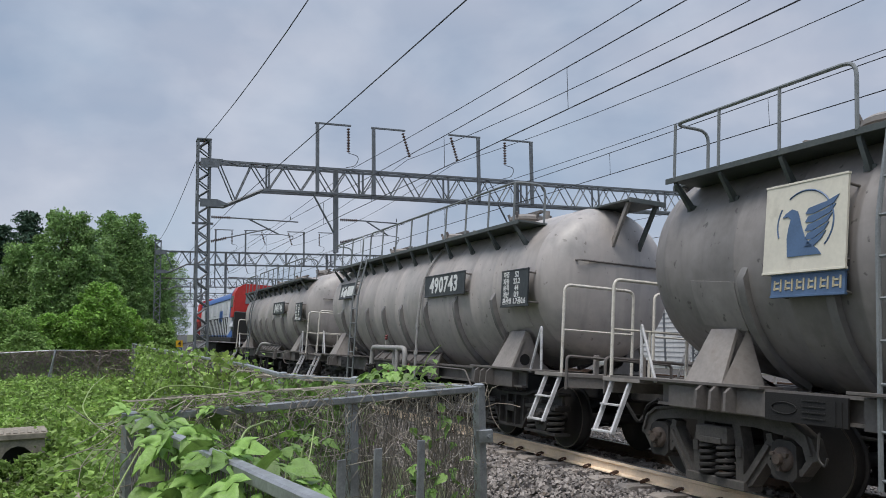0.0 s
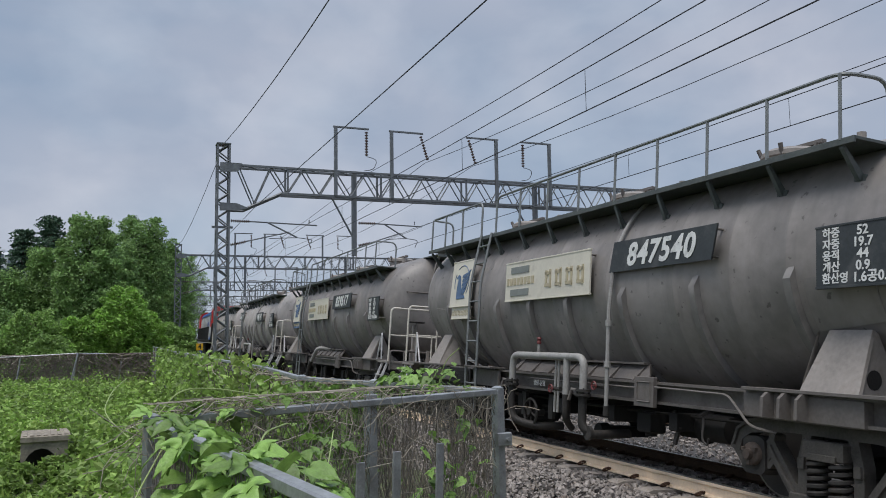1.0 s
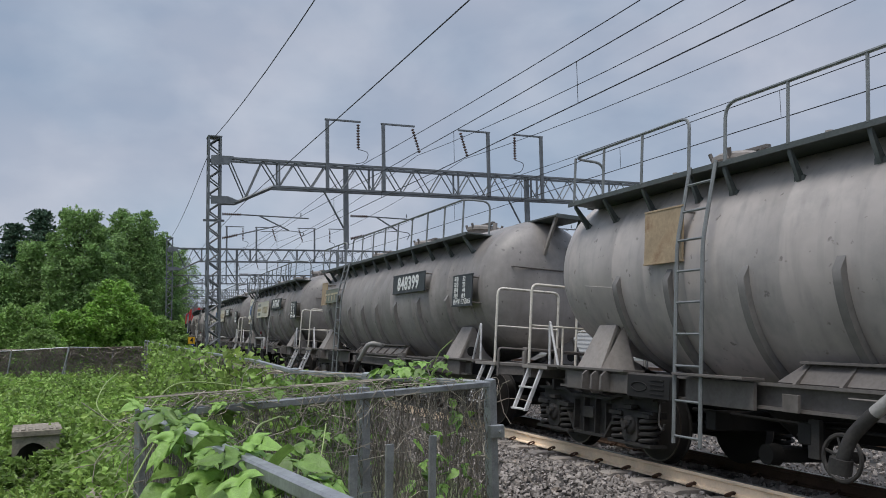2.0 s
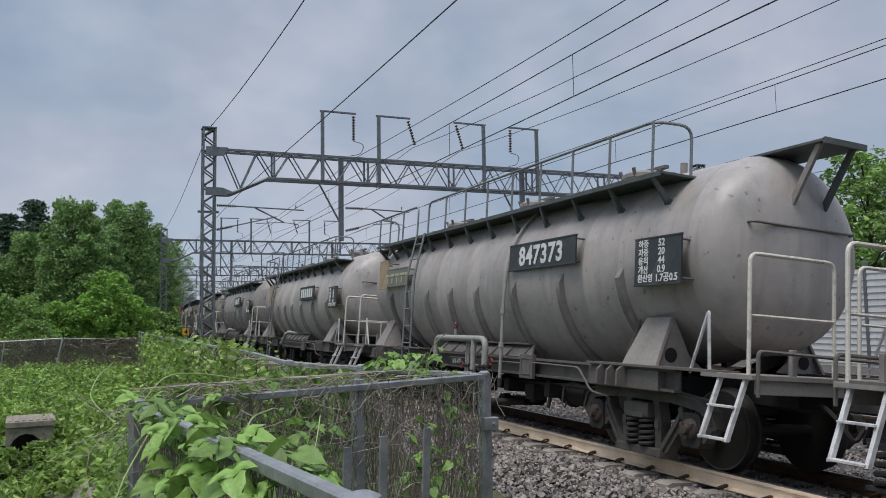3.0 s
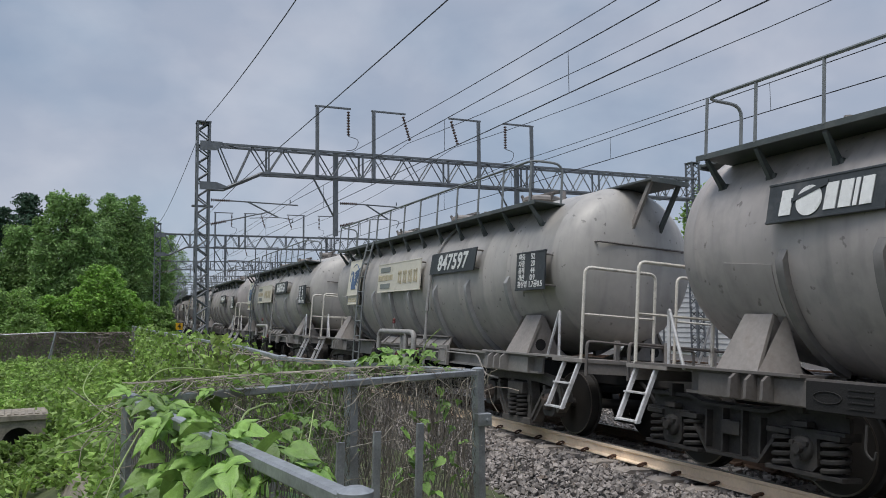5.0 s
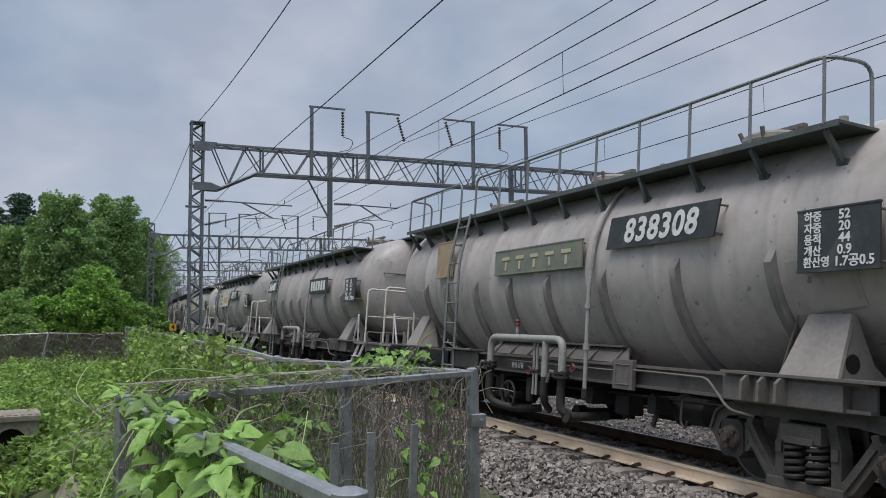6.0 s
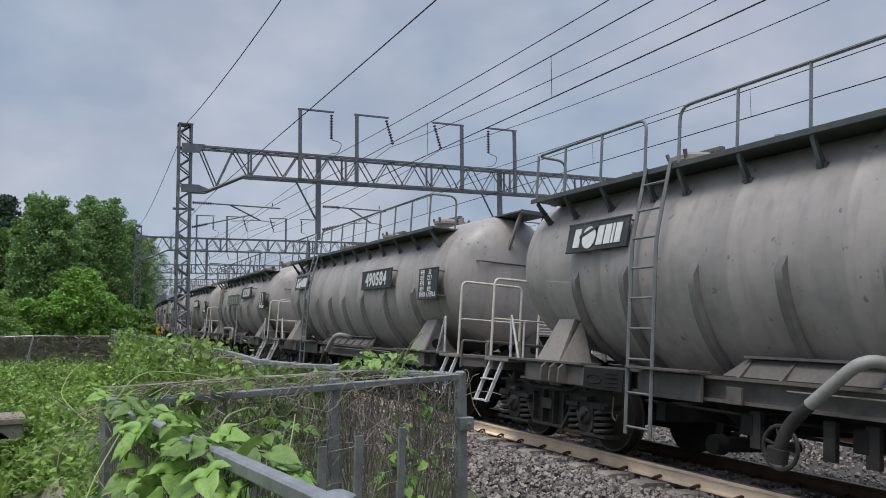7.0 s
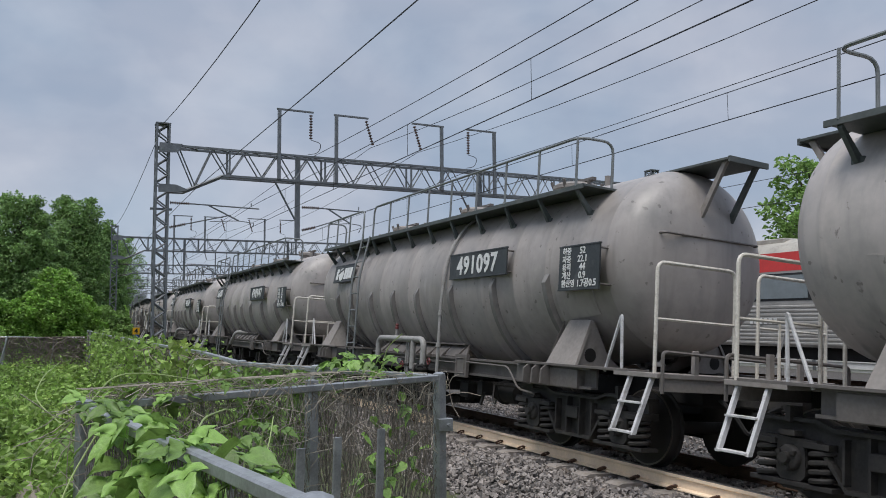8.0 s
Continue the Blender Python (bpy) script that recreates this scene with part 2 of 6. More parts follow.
    "old_concrete": mat("old_brown_grey_concrete", (0.27, 0.235, 0.19), 0.85, var=0.3, scale=2.5, bump=0.3, dirt=(0.12, 0.10, 0.075), dirt_at=(0.45, 0.7), dirt_scale=3),
    "weed": mat("weed_leaves", (0.228, 0.345, 0.08), 0.55, var=0.35, scale=0.6, bump=0, dirt=(0.33, 0.40, 0.10), dirt_at=(0.55, 0.72), dirt_scale=0.45, island=0.5, trans=0.35),
    "grass": mat("grass_blades", (0.28, 0.37, 0.085), 0.6, var=0.3, scale=0.7, bump=0, island=0.4, trans=0.35),
    "bush": mat("bush_leaves", (0.205, 0.33, 0.085), 0.6, var=0.3, scale=0.6, bump=0, island=0.4, trans=0.3),
    "tree": mat("tree_leaves", (0.18, 0.295, 0.09), 0.6, var=0.3, scale=0.4, bump=0, island=0.45, trans=0.25),
    "treel": mat("bright_tree_leaves", (0.21, 0.37, 0.065), 0.6, var=0.3, scale=0.5, bump=0, island=0.4, trans=0.3),
    "conifer": mat("conifer_needles", (0.05, 0.095, 0.055), 0.7, var=0.3, scale=0.5, bump=0, island=0.4),
    "bark": mat("bark", (0.09, 0.07, 0.05), 0.9, var=0.3, scale=8, bump=0.5),
    "vine": mat("kudzu_leaf", (0.20, 0.335, 0.075), 0.45, var=0.25, scale=5, bump=0.35, bscale=12, per_object=0.42, trans=0.28),
    "stem": mat("green_vine_stem", (0.26, 0.33, 0.12), 0.6, var=0.2, scale=10, bump=0.05),
    "signy": mat("yellow_sign", (0.75, 0.42, 0.02), 0.5, var=0.08, scale=6, bump=0),
    "signb": mat("blue_sign", (0.03, 0.06, 0.22), 0.5, var=0.08, scale=6, bump=0),
    "black": mat("black_paint_and_dark_fill", (0.02, 0.02, 0.02), 0.6, var=0.1, bump=0),
    "far": mat("far_block_wall", (0.55, 0.57, 0.60), 0.8, var=0.06, scale=0.1, bump=0),
    "farwin": mat("far_window_glass", (0.14, 0.17, 0.20), 0.15, var=0.1, bump=0),
    # grey base colour stands in for the sky reflected in the panes
    "glass": mat("sky_toned_train_glass", (0.22, 0.25, 0.26), 0.1, var=0.1, bump=0),
    "redcap": mat("red_valve_cap", (0.14, 0.03, 0.03), 0.5, var=0.15, bump=0),
}


# ---------------------------------------------------------------- mesh helpers
class Build:
    """Gathers the faces of one part."""

    def __init__(self):
        self.v, self.f = [], []

    def add(self, verts, faces):
        o = len(self.v)
        self.v += [tuple(p) for p in verts]
        self.f += [tuple(i + o for i in f) for f in faces]
        return self

    def box(self, c, s, m=None):
        hx, hy, hz = s[0] / 2, s[1] / 2, s[2] / 2
        b = min(hx, hy, hz) * 0.18
        vs = []
        for z, k in ((-hz, b), (-hz + b, 0), (hz - b, 0), (hz, b)):
            vs += [(-hx + k, -hy + k, z), (hx - k, -hy + k, z), (hx - k, hy - k, z), (-hx + k, hy - k, z)]
        fs = [(3, 2, 1, 0), (12, 13, 14, 15)]
        for r in range(3):
            for i in range(4):
                j = (i + 1) % 4
                fs.append((r * 4 + i, r * 4 + j, r * 4 + 4 + j, r * 4 + 4 + i))
        t = Matrix.Translation(c) @ (m or Matrix())
        return self.add([t @ Vector(p) for p in vs], fs)

    def prism(self, pts, axis, a, b):
        """A polygon, given in the two other axes, drawn out along one axis from a to b."""
        def put(p, d):
            return (d, p[0], p[1]) if axis == 0 else (p[0], d, p[1]) if axis == 1 else (p[0], p[1], d)
        n = len(pts)
        vs = [put(p, a) for p in pts] + [put(p, b) for p in pts]
        fs = [tuple(range(n))[::-1], tuple(range(n, 2 * n))] + [(i, (i + 1) % n, n + (i + 1) % n, n + i) for i in range(n)]
        return self.add(vs, fs)

    def tube(self, pts, r, n=8, cap=True):
        pts = [Vector(p) for p in pts]
        rs = r if isinstance(r, (list, tuple)) else [r] * len(pts)
        vs, fs, up = [], [], None
        for i, p in enumerate(pts):
            d = (pts[min(i + 1, len(pts) - 1)] - pts[max(i - 1, 0)]).normalized()
            if up is None:
                up = Vector((0, 0, 1)) if abs(d.z) < 0.9 else Vector((1, 0, 0))
            a = d.cross(up).normalized()
            up = a.cross(d).normalized()
            for k in range(n):
                w = 2 * math.pi * k / n
                vs.append(p + (a * math.cos(w) + up * math.sin(w)) * rs[i])
        for i in range(len(pts) - 1):
            for k in range(n):
                fs.append((i * n + k, i * n + (k + 1) % n, (i + 1) * n + (k + 1) % n, (i + 1) * n + k))
        if cap:
            fs += [tuple(range(n))[::-1], tuple(range((len(pts) - 1) * n, len(pts) * n))]
        return self.add(vs, fs)

    def bar(self, p, q, w, h):
        """A square tube with eased edges from p to q."""
        p, q = Vector(p), Vector(q)
        a = (q - p).cross(Vector((0, 0, 1))).normalized()
        u = a.cross(q - p).normalized()
        ring = [(w, h * 0.7), (w * 0.7, h), (-w * 0.7, h), (-w, h * 0.7), (-w, -h * 0.7), (-w * 0.7, -h), (w * 0.7, -h), (w, -h * 0.7)]
        vs = [c + a * x + u * z for c in (p, q) for x, z in ring]
        return self.add(vs, [(i, (i + 1) % 8, 8 + (i + 1) % 8, 8 + i) for i in range(8)] + [tuple(range(8))[::-1], tuple(range(8, 16))])

    def lathe(self, profile, o=(0, 0, 0), axis=1, n=32, cap=True):
        """(distance along the axis, radius) turned about the axis."""
        vs, fs = [], []
        for d, r in profile:
            for k in range(n):
                w = 2 * math.pi * k / n
                c, s = r * math.cos(w), r * math.sin(w)
                p = (d, c, s) if axis == 0 else (s, d, c) if axis == 1 else (c, s, d)
                vs.append((p[0] + o[0], p[1] + o[1], p[2] + o[2]))
        for i in range(len(profile) - 1):
            for k in range(n):
                fs.append((i * n + k, i * n + (k + 1) % n, (i + 1) * n + (k + 1) % n, (i + 1) * n + k))
        if cap:
            fs += [tuple(range(n))[::-1], tuple(range((len(profile) - 1) * n, len(profile) * n))]
        return self.add(vs, fs)

    def mesh(self, name, smooth=0.0):
        me = bpy.data.meshes.new(name)
        me.from_pydata(self.v, [], self.f)
        bm = bmesh.new()
        bm.from_mesh(me)
        bmesh.ops.recalc_face_normals(bm, faces=bm.faces)
        if smooth:
            for f in bm.faces:
                f.smooth = True
            for e in bm.edges:
                e.smooth = e.calc_face_angle(0) < radians(smooth)
        bm.to_mesh(me)
        bm.free()
        return me


def part(name, b, material, parent=None, label="", smooth=40.0):
    """One mesh object under a thing or under a part."""
    me = b if isinstance(b, bpy.types.Mesh) else b.mesh(name, smooth)
    if not me.materials:
        me.materials.append(M[material])
    ob = new(name, me)
    ob.parent = parent
    return tagged(ob, label)


def empty(name, m=None):
    ob = new(name)
    ob.empty_display_size = 0.3
    if m is not None:
        ob.matrix_basis = m
    return ob


def bend(pts, r=0.1, n=4):
    """A path with its corners rounded."""
    pts = [Vector(p) for p in pts]
    out = [pts[0]]
    for a, p, c in zip(pts, pts[1:], pts[2:]):
        u, w = (a - p), (c - p)
        k = min(r, u.length * 0.45, w.length * 0.45)
        u, w = p + u.normalized() * k, p + w.normalized() * k
        for i in range(n + 1):
            t = i / n
            out.append(u * (1 - t) ** 2 + p * 2 * t * (1 - t) + w * t ** 2)
    return out + [pts[-1]]


def lettering(text, size, depth=0.004, spacing=1.0, align="CENTER", bold=0.022, shear=0.0):
    """Writing as a mesh in the XY plane."""
    cu = bpy.data.curves.new("lettering", "FONT")
    cu.body, cu.size, cu.extrude, cu.space_character = text, size, depth, spacing
    cu.offset, cu.shear = bold * size, shear
    cu.align_x, cu.align_y, cu.resolution_u = align, "CENTER", 3
    ob = bpy.data.objects.new("lettering", cu)
    me = bpy.data.meshes.new_from_object(ob)
    bpy.data.objects.remove(ob)
    return me


# ---------------------------------------------------------------- the railway's line
TRACK_X, CANT, BEND_FROM, BEND = 6.92, 4.6, 20.0, 0.00055
CAR = 13.417


def line(s, off=0.0):
    """The track's centre at s metres along, off metres to its right, and its heading in degrees."""
    d = max(0.0, s - BEND_FROM)
    a = math.atan(2 * BEND * d)
    return TRACK_X + BEND * d * d + off * math.cos(a), s - off * math.sin(a), -math.degrees(a)


def on_track(s, off=0.0, z=0.0, cant=CANT):
    x, y, a = line(s, off)
    return pose(x, y, z, 0, 0, a) @ pose(0, 0, 0, 0, cant, 0)


# ---------------------------------------------------------------- ground
def ground_z(x, y):
    d = x - line(max(y, -50))[0]
    z = -0.95 + 0.10 * math.sin(x * 0.9 + y * 0.23) * math.sin(y * 0.31 - x * 0.2)
    if d > -4.6:
        k = min(1.0, (d + 4.6) / 1.9)
        z += (-0.40 - z) * k * k * (3 - 2 * k)
    g = math.hypot(x - 0.3, (y - 0.5) * 0.8)
    if g < 3.0:
        z += 0.75 * (1 - g / 3.0) ** 2
    e = abs(x + 0.9 - (y - 12) * 0.02)
    if e < 1.0 and 8.0 < y < 18.0:
        z -= 0.35 * (1 - e) * min(1.0, (y - 8) / 2, (18 - y) / 1.5)
    return z


def ground():
    def steps(stops):
        out = []
        for a, b, n in stops:
            out += [a + (b - a) * i / n for i in range(n)]
        return out + [stops[-1][1]]
    xs = steps([(-3000, -300, 6), (-300, -40, 10), (-40, -12, 10), (-12, 12, 60), (12, 40, 12), (40, 300, 10), (300, 3000, 6)])
    ys = steps([(-3000, -200, 5), (-200, -20, 12), (-20, 60, 140), (60, 300, 40), (300, 4000, 8)])
    vs = [(x, y, ground_z(x, y)) for y in ys for x in xs]
    n = len(xs)
    fs = [(j * n + i, j * n + i + 1, (j + 1) * n + i + 1, (j + 1) * n + i) for j in range(len(ys) - 1) for i in range(n - 1)]
    ob = part("ground", Build().add(vs, fs), "soil", smooth=80)
    return tagged(ob, "uneven earth with patchy weeds beside the railway", "ground", kind="structure")


ground()


def ballast_z(d, s):
    """The gravel's height across the track, d metres right of the near track's centre."""
    far = 26.0
    if d < -1.75:
        return -0.115 - (-1.75 - d) * 0.44
    if d < -0.86:
        return -0.115 + 0.012 * math.sin(s * 2.3)
    if d < 1.6:
        return -0.175 - d * math.tan(radians(CANT))
    return max(-0.34, -0.30 - (d - 1.6) * 0.05) if d < far else -0.34


def ballast():
    b = Build()
    ds = [-3.6, -2.9, -2.2, -1.75, -1.3, -0.88, -0.84, -0.7, 0, 0.7, 1.6, 2.4, 5, 9, 14, 16, 20.3]
    ss = [-60, -40, -20, -10, -5, 0, 5, 10, 15, 20, 25, 30, 35, 40, 50, 60, 70, 80, 90, 100, 120, 140, 170, 200, 240]
    vs = []
    for s in ss:
        for d in ds:
            x, y, _ = line(s, d)
            vs.append((x, y, ballast_z(d, s) - 0.05))
    n = len(ds)
    b.add(vs, [(j * n + i, j * n + i + 1, (j + 1) * n + i + 1, (j + 1) * n + i) for j in range(len(ss) - 1) for i in range(n - 1)])
    ob = part("ballast_bed", b, "gravelbed", smooth=60)
    tagged(ob, "grey crushed stone bed under the tracks", "ballast", kind="structure")
    # loose stones on the bed
    rng = np.random.default_rng(3)
    base = np.array([(0, 0, 1), (0.95, 0, 0.2), (0.2, 0.9, 0.1), (-0.85, 0.3, 0.15), (-0.3, -0.9, 0.2), (0.5, -0.6, -0.6), (-0.4, 0.5, -0.7)])
    faces = np.array([(0, 1, 2), (0, 2, 3), (0, 3, 4), (0, 4, 1), (1, 5, 2), (2, 6, 3), (3, 6, 4), (4, 5, 1), (5, 6, 2), (4, 6, 5)])
    vs, fs = [], []
    spots = []
    for n_, s0, s1, d0, d1 in ((13500, 2.5, 16, -3.3, -0.87), (8000, 2.5, 20, -0.7, 4.5), (4000, 16, 45, -3.2, 3), (1500, -4, 2.5, -3.0, 3)):
        spots += list(zip(rng.uniform(s0, s1, n_), rng.uniform(d0, d1, n_)))
    for k, (s, d) in enumerate(spots):
        x, y, _ = line(s, d)
        r = rng.uniform(0.020, 0.036) if rng.uniform() < 0.6 else rng.uniform(0.034, 0.055)
        a = rng.normal(size=(3, 3))
        q, _ = np.linalg.qr(a)
        p = (base * rng.uniform(0.7, 1.25, (7, 1)) * np.array([1.0, rng.uniform(0.7, 1), rng.uniform(0.55, 0.9)])) @ q.T * r
        p += (x, y, ballast_z(d, s) - 0.02 + rng.uniform(-0.012, 0.02))
        vs.append(p)
        fs.append(faces + 7 * k)
    me = bpy.data.meshes.new("ballast_stones")
    me.from_pydata(np.vstack(vs).tolist(), [], np.vstack(fs).tolist())
    ob = part("ballast_stones", me, "stone")
    tagged(ob, "loose grey and brownish crushed stones along the rails", "ballast", kind="stuff")


ballast()


def rail_sheet(off, cant, name, s_from=-60.0, s_to=230.0):
    """A rail with foot, web and head; the near rail's outer side is cream, lightened as if sunlit."""
    prof = [(-0.065, -0.165), (0.065, -0.165), (0.065, -0.152), (0.012, -0.135), (0.009, -0.05), (0.033, -0.04), (0.033, -0.006), (0.026, 0.0), (-0.026, 0.0), (-0.033, -0.006), (-0.033, -0.04), (-0.009, -0.05), (-0.012, -0.135), (-0.065, -0.152)]
    ss = [s_from + (s_to - s_from) * i / 90 for i in range(91)]
    n = len(prof)
    vs = []
    for s in ss:
        m = on_track(s, 0, 0, cant) if cant else pose(*line(s)[:2], 0, 0, 0, line(s)[2])
        for u, w in prof:
            vs.append(m @ Vector((off + u, 0, w)))
    body, web, top = [], [], []
    for j in range(90):
        for i in range(n):
            f = (j * n + i, j * n + (i + 1) % n, (j + 1) * n + (i + 1) % n, (j + 1) * n + i)
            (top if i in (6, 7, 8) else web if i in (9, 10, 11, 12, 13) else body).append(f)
    rail = part(name, Build().add(vs, body), "rail", label="long steel rail with rusty sides")
    part("rail_head", Build().add(vs, top), "railtop", rail, "worn bright running surface")
    part("rail_web", Build().add(vs, web), "railweb" if off < 0 and cant else "rail", rail, "dusty cream side of the rail, lightened as if sunlit" if off < 0 and cant else "")
    tagged(rail, "", "rail", kind="structure")


rail_sheet(-0.75, CANT, "rail_near")
rail_sheet(0.75, CANT, "rail_far")
for track in (4.3, 9.3, 12.0):
    rail_sheet(track - 0.75, 0, "rail_track", -20, 200)
    rail_sheet(track + 0.75, 0, "rail_track", -20, 200)


def sleepers():
    b = Build()
    b.prism([(-1.2, -0.36), (1.2, -0.36), (1.2, -0.20), (1.12, -0.175), (0.62, -0.172), (0.4, -0.20), (-0.4, -0.20), (-0.62, -0.172), (-1.12, -0.175), (-1.2, -0.20)], 1, -0.12, 0.12)
    me = b.mesh("sleeper")
    cb = Build()
    cb.tube(bend([(-0.03, 0.05, 0.0), (0.03, 0.05, 0.012), (0.035, 0.0, 0.035), (0.0, -0.02, 0.05), (-0.035, 0.0, 0.035), (-0.03, 0.05, 0.012)], 0.03, 3), 0.010, 6)
    cme = cb.mesh("rail_clip", 60)
    for i in range(70):
        s = -1.145 + 0.6 * i
        tie = part("sleeper", me, "sleeper")
        tie.matrix_basis = on_track(s)
        tagged(tie, "grey-brown concrete sleeper bedded in the ballast", "sleeper", "sleepers of the near track")
        for u in (-0.75, 0.75):
            for side in (-1, 1):
                c = part("rail_clip", cme, "clip", tie, "rusty spring clip")
                c.matrix_basis = pose(u + side * 0.095, 0, -0.168, 0, 0, 0 if side < 0 else 180) @ Matrix.Scale(1.25, 4)


sleepers()


# ---------------------------------------------------------------- cement wagons
TOP = 3.56            # the tank's crown, level from end to end
WALK_X, WALK_Z = -1.27, 3.28


def tank_r(y):
    """The tank's radius at y: a full belly in the middle, tapering towards both ends."""
    k = min(1.0, max(0.0, (abs(y) - 2.6) / 2.65))
    return 1.35 - 0.20 * k


def tank_z(y):
    return TOP - tank_r(y)


def flank(y, z):
    r = tank_r(y)
    return -math.sqrt(max(0.0, r * r - (z - tank_z(y)) ** 2))


def wheelset(parent, y):
    b = Build()
    for sx in (-1, 1):
        prof = [(-0.03, 0.06), (-0.03, 0.12), (0.0, 0.30), (-0.02, 0.36), (-0.02, 0.425), (0.0, 0.43), (0.10, 0.425), (0.105, 0.455), (0.125, 0.455), (0.13, 0.36), (0.10, 0.30), (0.10, 0.12), (0.12, 0.06)]
        b.lathe([(sx * (0.69 - d), r) for d, r in prof], (0, y, 0.43), 0, 32)
    b.lathe([(-0.95, 0.07), (0.95, 0.07)], (0, y, 0.43), 0, 12)
    w = part("wheelset", b, "wheel", parent)
    for sx in (-1, 1):
        part("tread", Build().lathe([(sx * 0.712, 0.408), (sx * 0.714, 0.425), (sx * 0.700, 0.427)], (0, y, 0.43), 0, 32, False), "tread", w, "bright worn wheel rim")


def strap(b, path, w, x0, x1):
    """A flat bar of width w that follows a path of (y, z) corners, from x0 to x1."""
    pts = [Vector((p[0], p[1], 0)) for p in path]
    left, right = [], []
    for i, p in enumerate(pts):
        d = (pts[min(i + 1, len(pts) - 1)] - pts[max(i - 1, 0)]).normalized()
        n = Vector((-d.y, d.x, 0)) * w / 2
        left.append((p + n)[:2])
        right.append((p - n)[:2])
    for i in range(len(pts) - 1):
        b.prism([left[i], left[i + 1], right[i + 1], right[i]], 0, x0, x1)
    return b


def coil(parent, x, y, z0, z1, r, wire, turns=5):
    n = turns * 12
    pts = [(x + r * math.cos(w), y + r * math.sin(w), z0 + (z1 - z0) * w / (2 * math.pi * turns)) for w in [2 * math.pi * turns * i / n for i in range(n + 1)]]
    part("spring", Build().tube(pts, wire, 6), "bogie", parent)


def bogie(parent, y, cast):
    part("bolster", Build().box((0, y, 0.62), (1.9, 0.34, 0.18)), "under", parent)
    wheelset(parent, y - 0.87)
    wheelset(parent, y + 0.87)
    for sx in (-1, 1):
        x0 = sx * 1.02
        a = x0 - 0.07, x0 + 0.07
        rim = x0 + sx * 0.05, x0 + sx * 0.10
        boxes = (y - 0.87, y + 0.87)
        f = Build()
        if cast:
            # cast three-piece frame: arched top member, tension members falling to the spring seat
            top = [(y - 1.16, 0.44), (y - 1.10, 0.60), (y - 0.95, 0.69), (y - 0.5, 0.74), (y + 0.5, 0.74), (y + 0.95, 0.69), (y + 1.10, 0.60), (y + 1.16, 0.44)]
            strap(f, top, 0.13, *a)
            strap(f, [(p, z + 0.055) for p, z in top], 0.03, *rim)
            for k in (-1, 1):
                low = [(y + k * 0.72, 0.58), (y + k * 0.62, 0.44), (y + k * 0.42, 0.18), (y + k * 0.30, 0.12)]
                strap(f, low, 0.13, *a)
                strap(f, [(p - k * 0.04, z - 0.05) for p, z in low], 0.03, *rim)
                strap(f, [(y + k * 0.24, 0.70), (y + k * 0.30, 0.45), (y + k * 0.30, 0.14)], 0.10, *a)
                strap(f, [(y + k * 0.62, 0.44), (y + k * 0.70, 0.34), (y + k * 1.04, 0.33), (y + k * 1.14, 0.46)], 0.06, *a)
                strap(f, [(y + k * 0.66, 0.64), (y + k * 0.70, 0.48), (y + k * 0.76, 0.34)], 0.07, *a)
                f.box((x0 + sx * 0.08, y + k * 0.30, 0.42), (0.03, 0.07, 0.10))
            f.box((x0, y, 0.105), (0.24, 0.82, 0.09))
            f.box((x0 + sx * 0.06, y, 0.56), (0.20, 0.44, 0.17))
            f.box((x0 + sx * 0.10, y, 0.50), (0.16, 0.30, 0.06))
            part("side_frame", f, "castiron", parent)
            for d in (-0.12, 0.12):
                coil(parent, x0 + sx * 0.07, y + d, 0.15, 0.47, 0.085, 0.022)
        else:
            # fabricated frame: a deep middle, curved flanges, arms over the axle boxes, springs on both sides of each box
            web = [(y - 1.28, 0.60), (y - 1.28, 0.74), (y + 1.28, 0.74), (y + 1.28, 0.60), (y + 0.60, 0.58), (y + 0.46, 0.40), (y + 0.34, 0.24), (y - 0.34, 0.24), (y - 0.46, 0.40), (y - 0.60, 0.58)]
            f.prism(web, 0, x0 - 0.02, x0 + 0.02)
            strap(f, [(y - 1.30, 0.75), (y - 0.62, 0.76), (y - 0.44, 0.70), (y + 0.44, 0.70), (y + 0.62, 0.76), (y + 1.30, 0.75)], 0.035, x0 - 0.10, x0 + 0.10)
            strap(f, [(y - 1.30, 0.59), (y - 0.62, 0.58), (y - 0.47, 0.40), (y - 0.34, 0.23), (y + 0.34, 0.23), (y + 0.47, 0.40), (y + 0.62, 0.58), (y + 1.30, 0.59)], 0.035, x0 - 0.10, x0 + 0.10)
            for d in (-0.36, -0.13, 0.13, 0.36):
                f.box((x0 + sx * 0.04, y + d, 0.46), (0.12, 0.025, 0.44 if abs(d) < 0.3 else 0.36))
            f.box((x0 + sx * 0.07, y, 0.50), (0.10, 0.24, 0.14))
            for d in (-0.87, 0.87):
                for k in (-1, 1):
                    f.box((x0, y + d + k * 0.27, 0.555), (0.26, 0.26, 0.05))
                    strap(f, [(y + d + k * 0.135, 0.58), (y + d + k * 0.14, 0.36)], 0.03, x0 - 0.08, x0 + 0.12)
                f.box((x0 + sx * 0.06, y + d, 0.80), (0.16, 0.05, 0.14))
                f.box((x0 + sx * 0.10, y + d, 0.64), (0.10, 0.16, 0.05))
            part("side_frame", f, "bogie", parent)
            for yy in boxes:
                for k in (-1, 1):
                    coil(parent, x0 + sx * 0.02, yy + k * 0.27, 0.235, 0.53, 0.105, 0.024, 4)
                seat = Build().box((x0, yy, 0.215), (0.24, 0.84, 0.04))
                seat.prism([(yy - 0.16, 0.21), (yy - 0.10, 0.16), (yy + 0.10, 0.16), (yy + 0.16, 0.21)], 0, *a)
                part("spring_seat", seat, "bogie", parent)
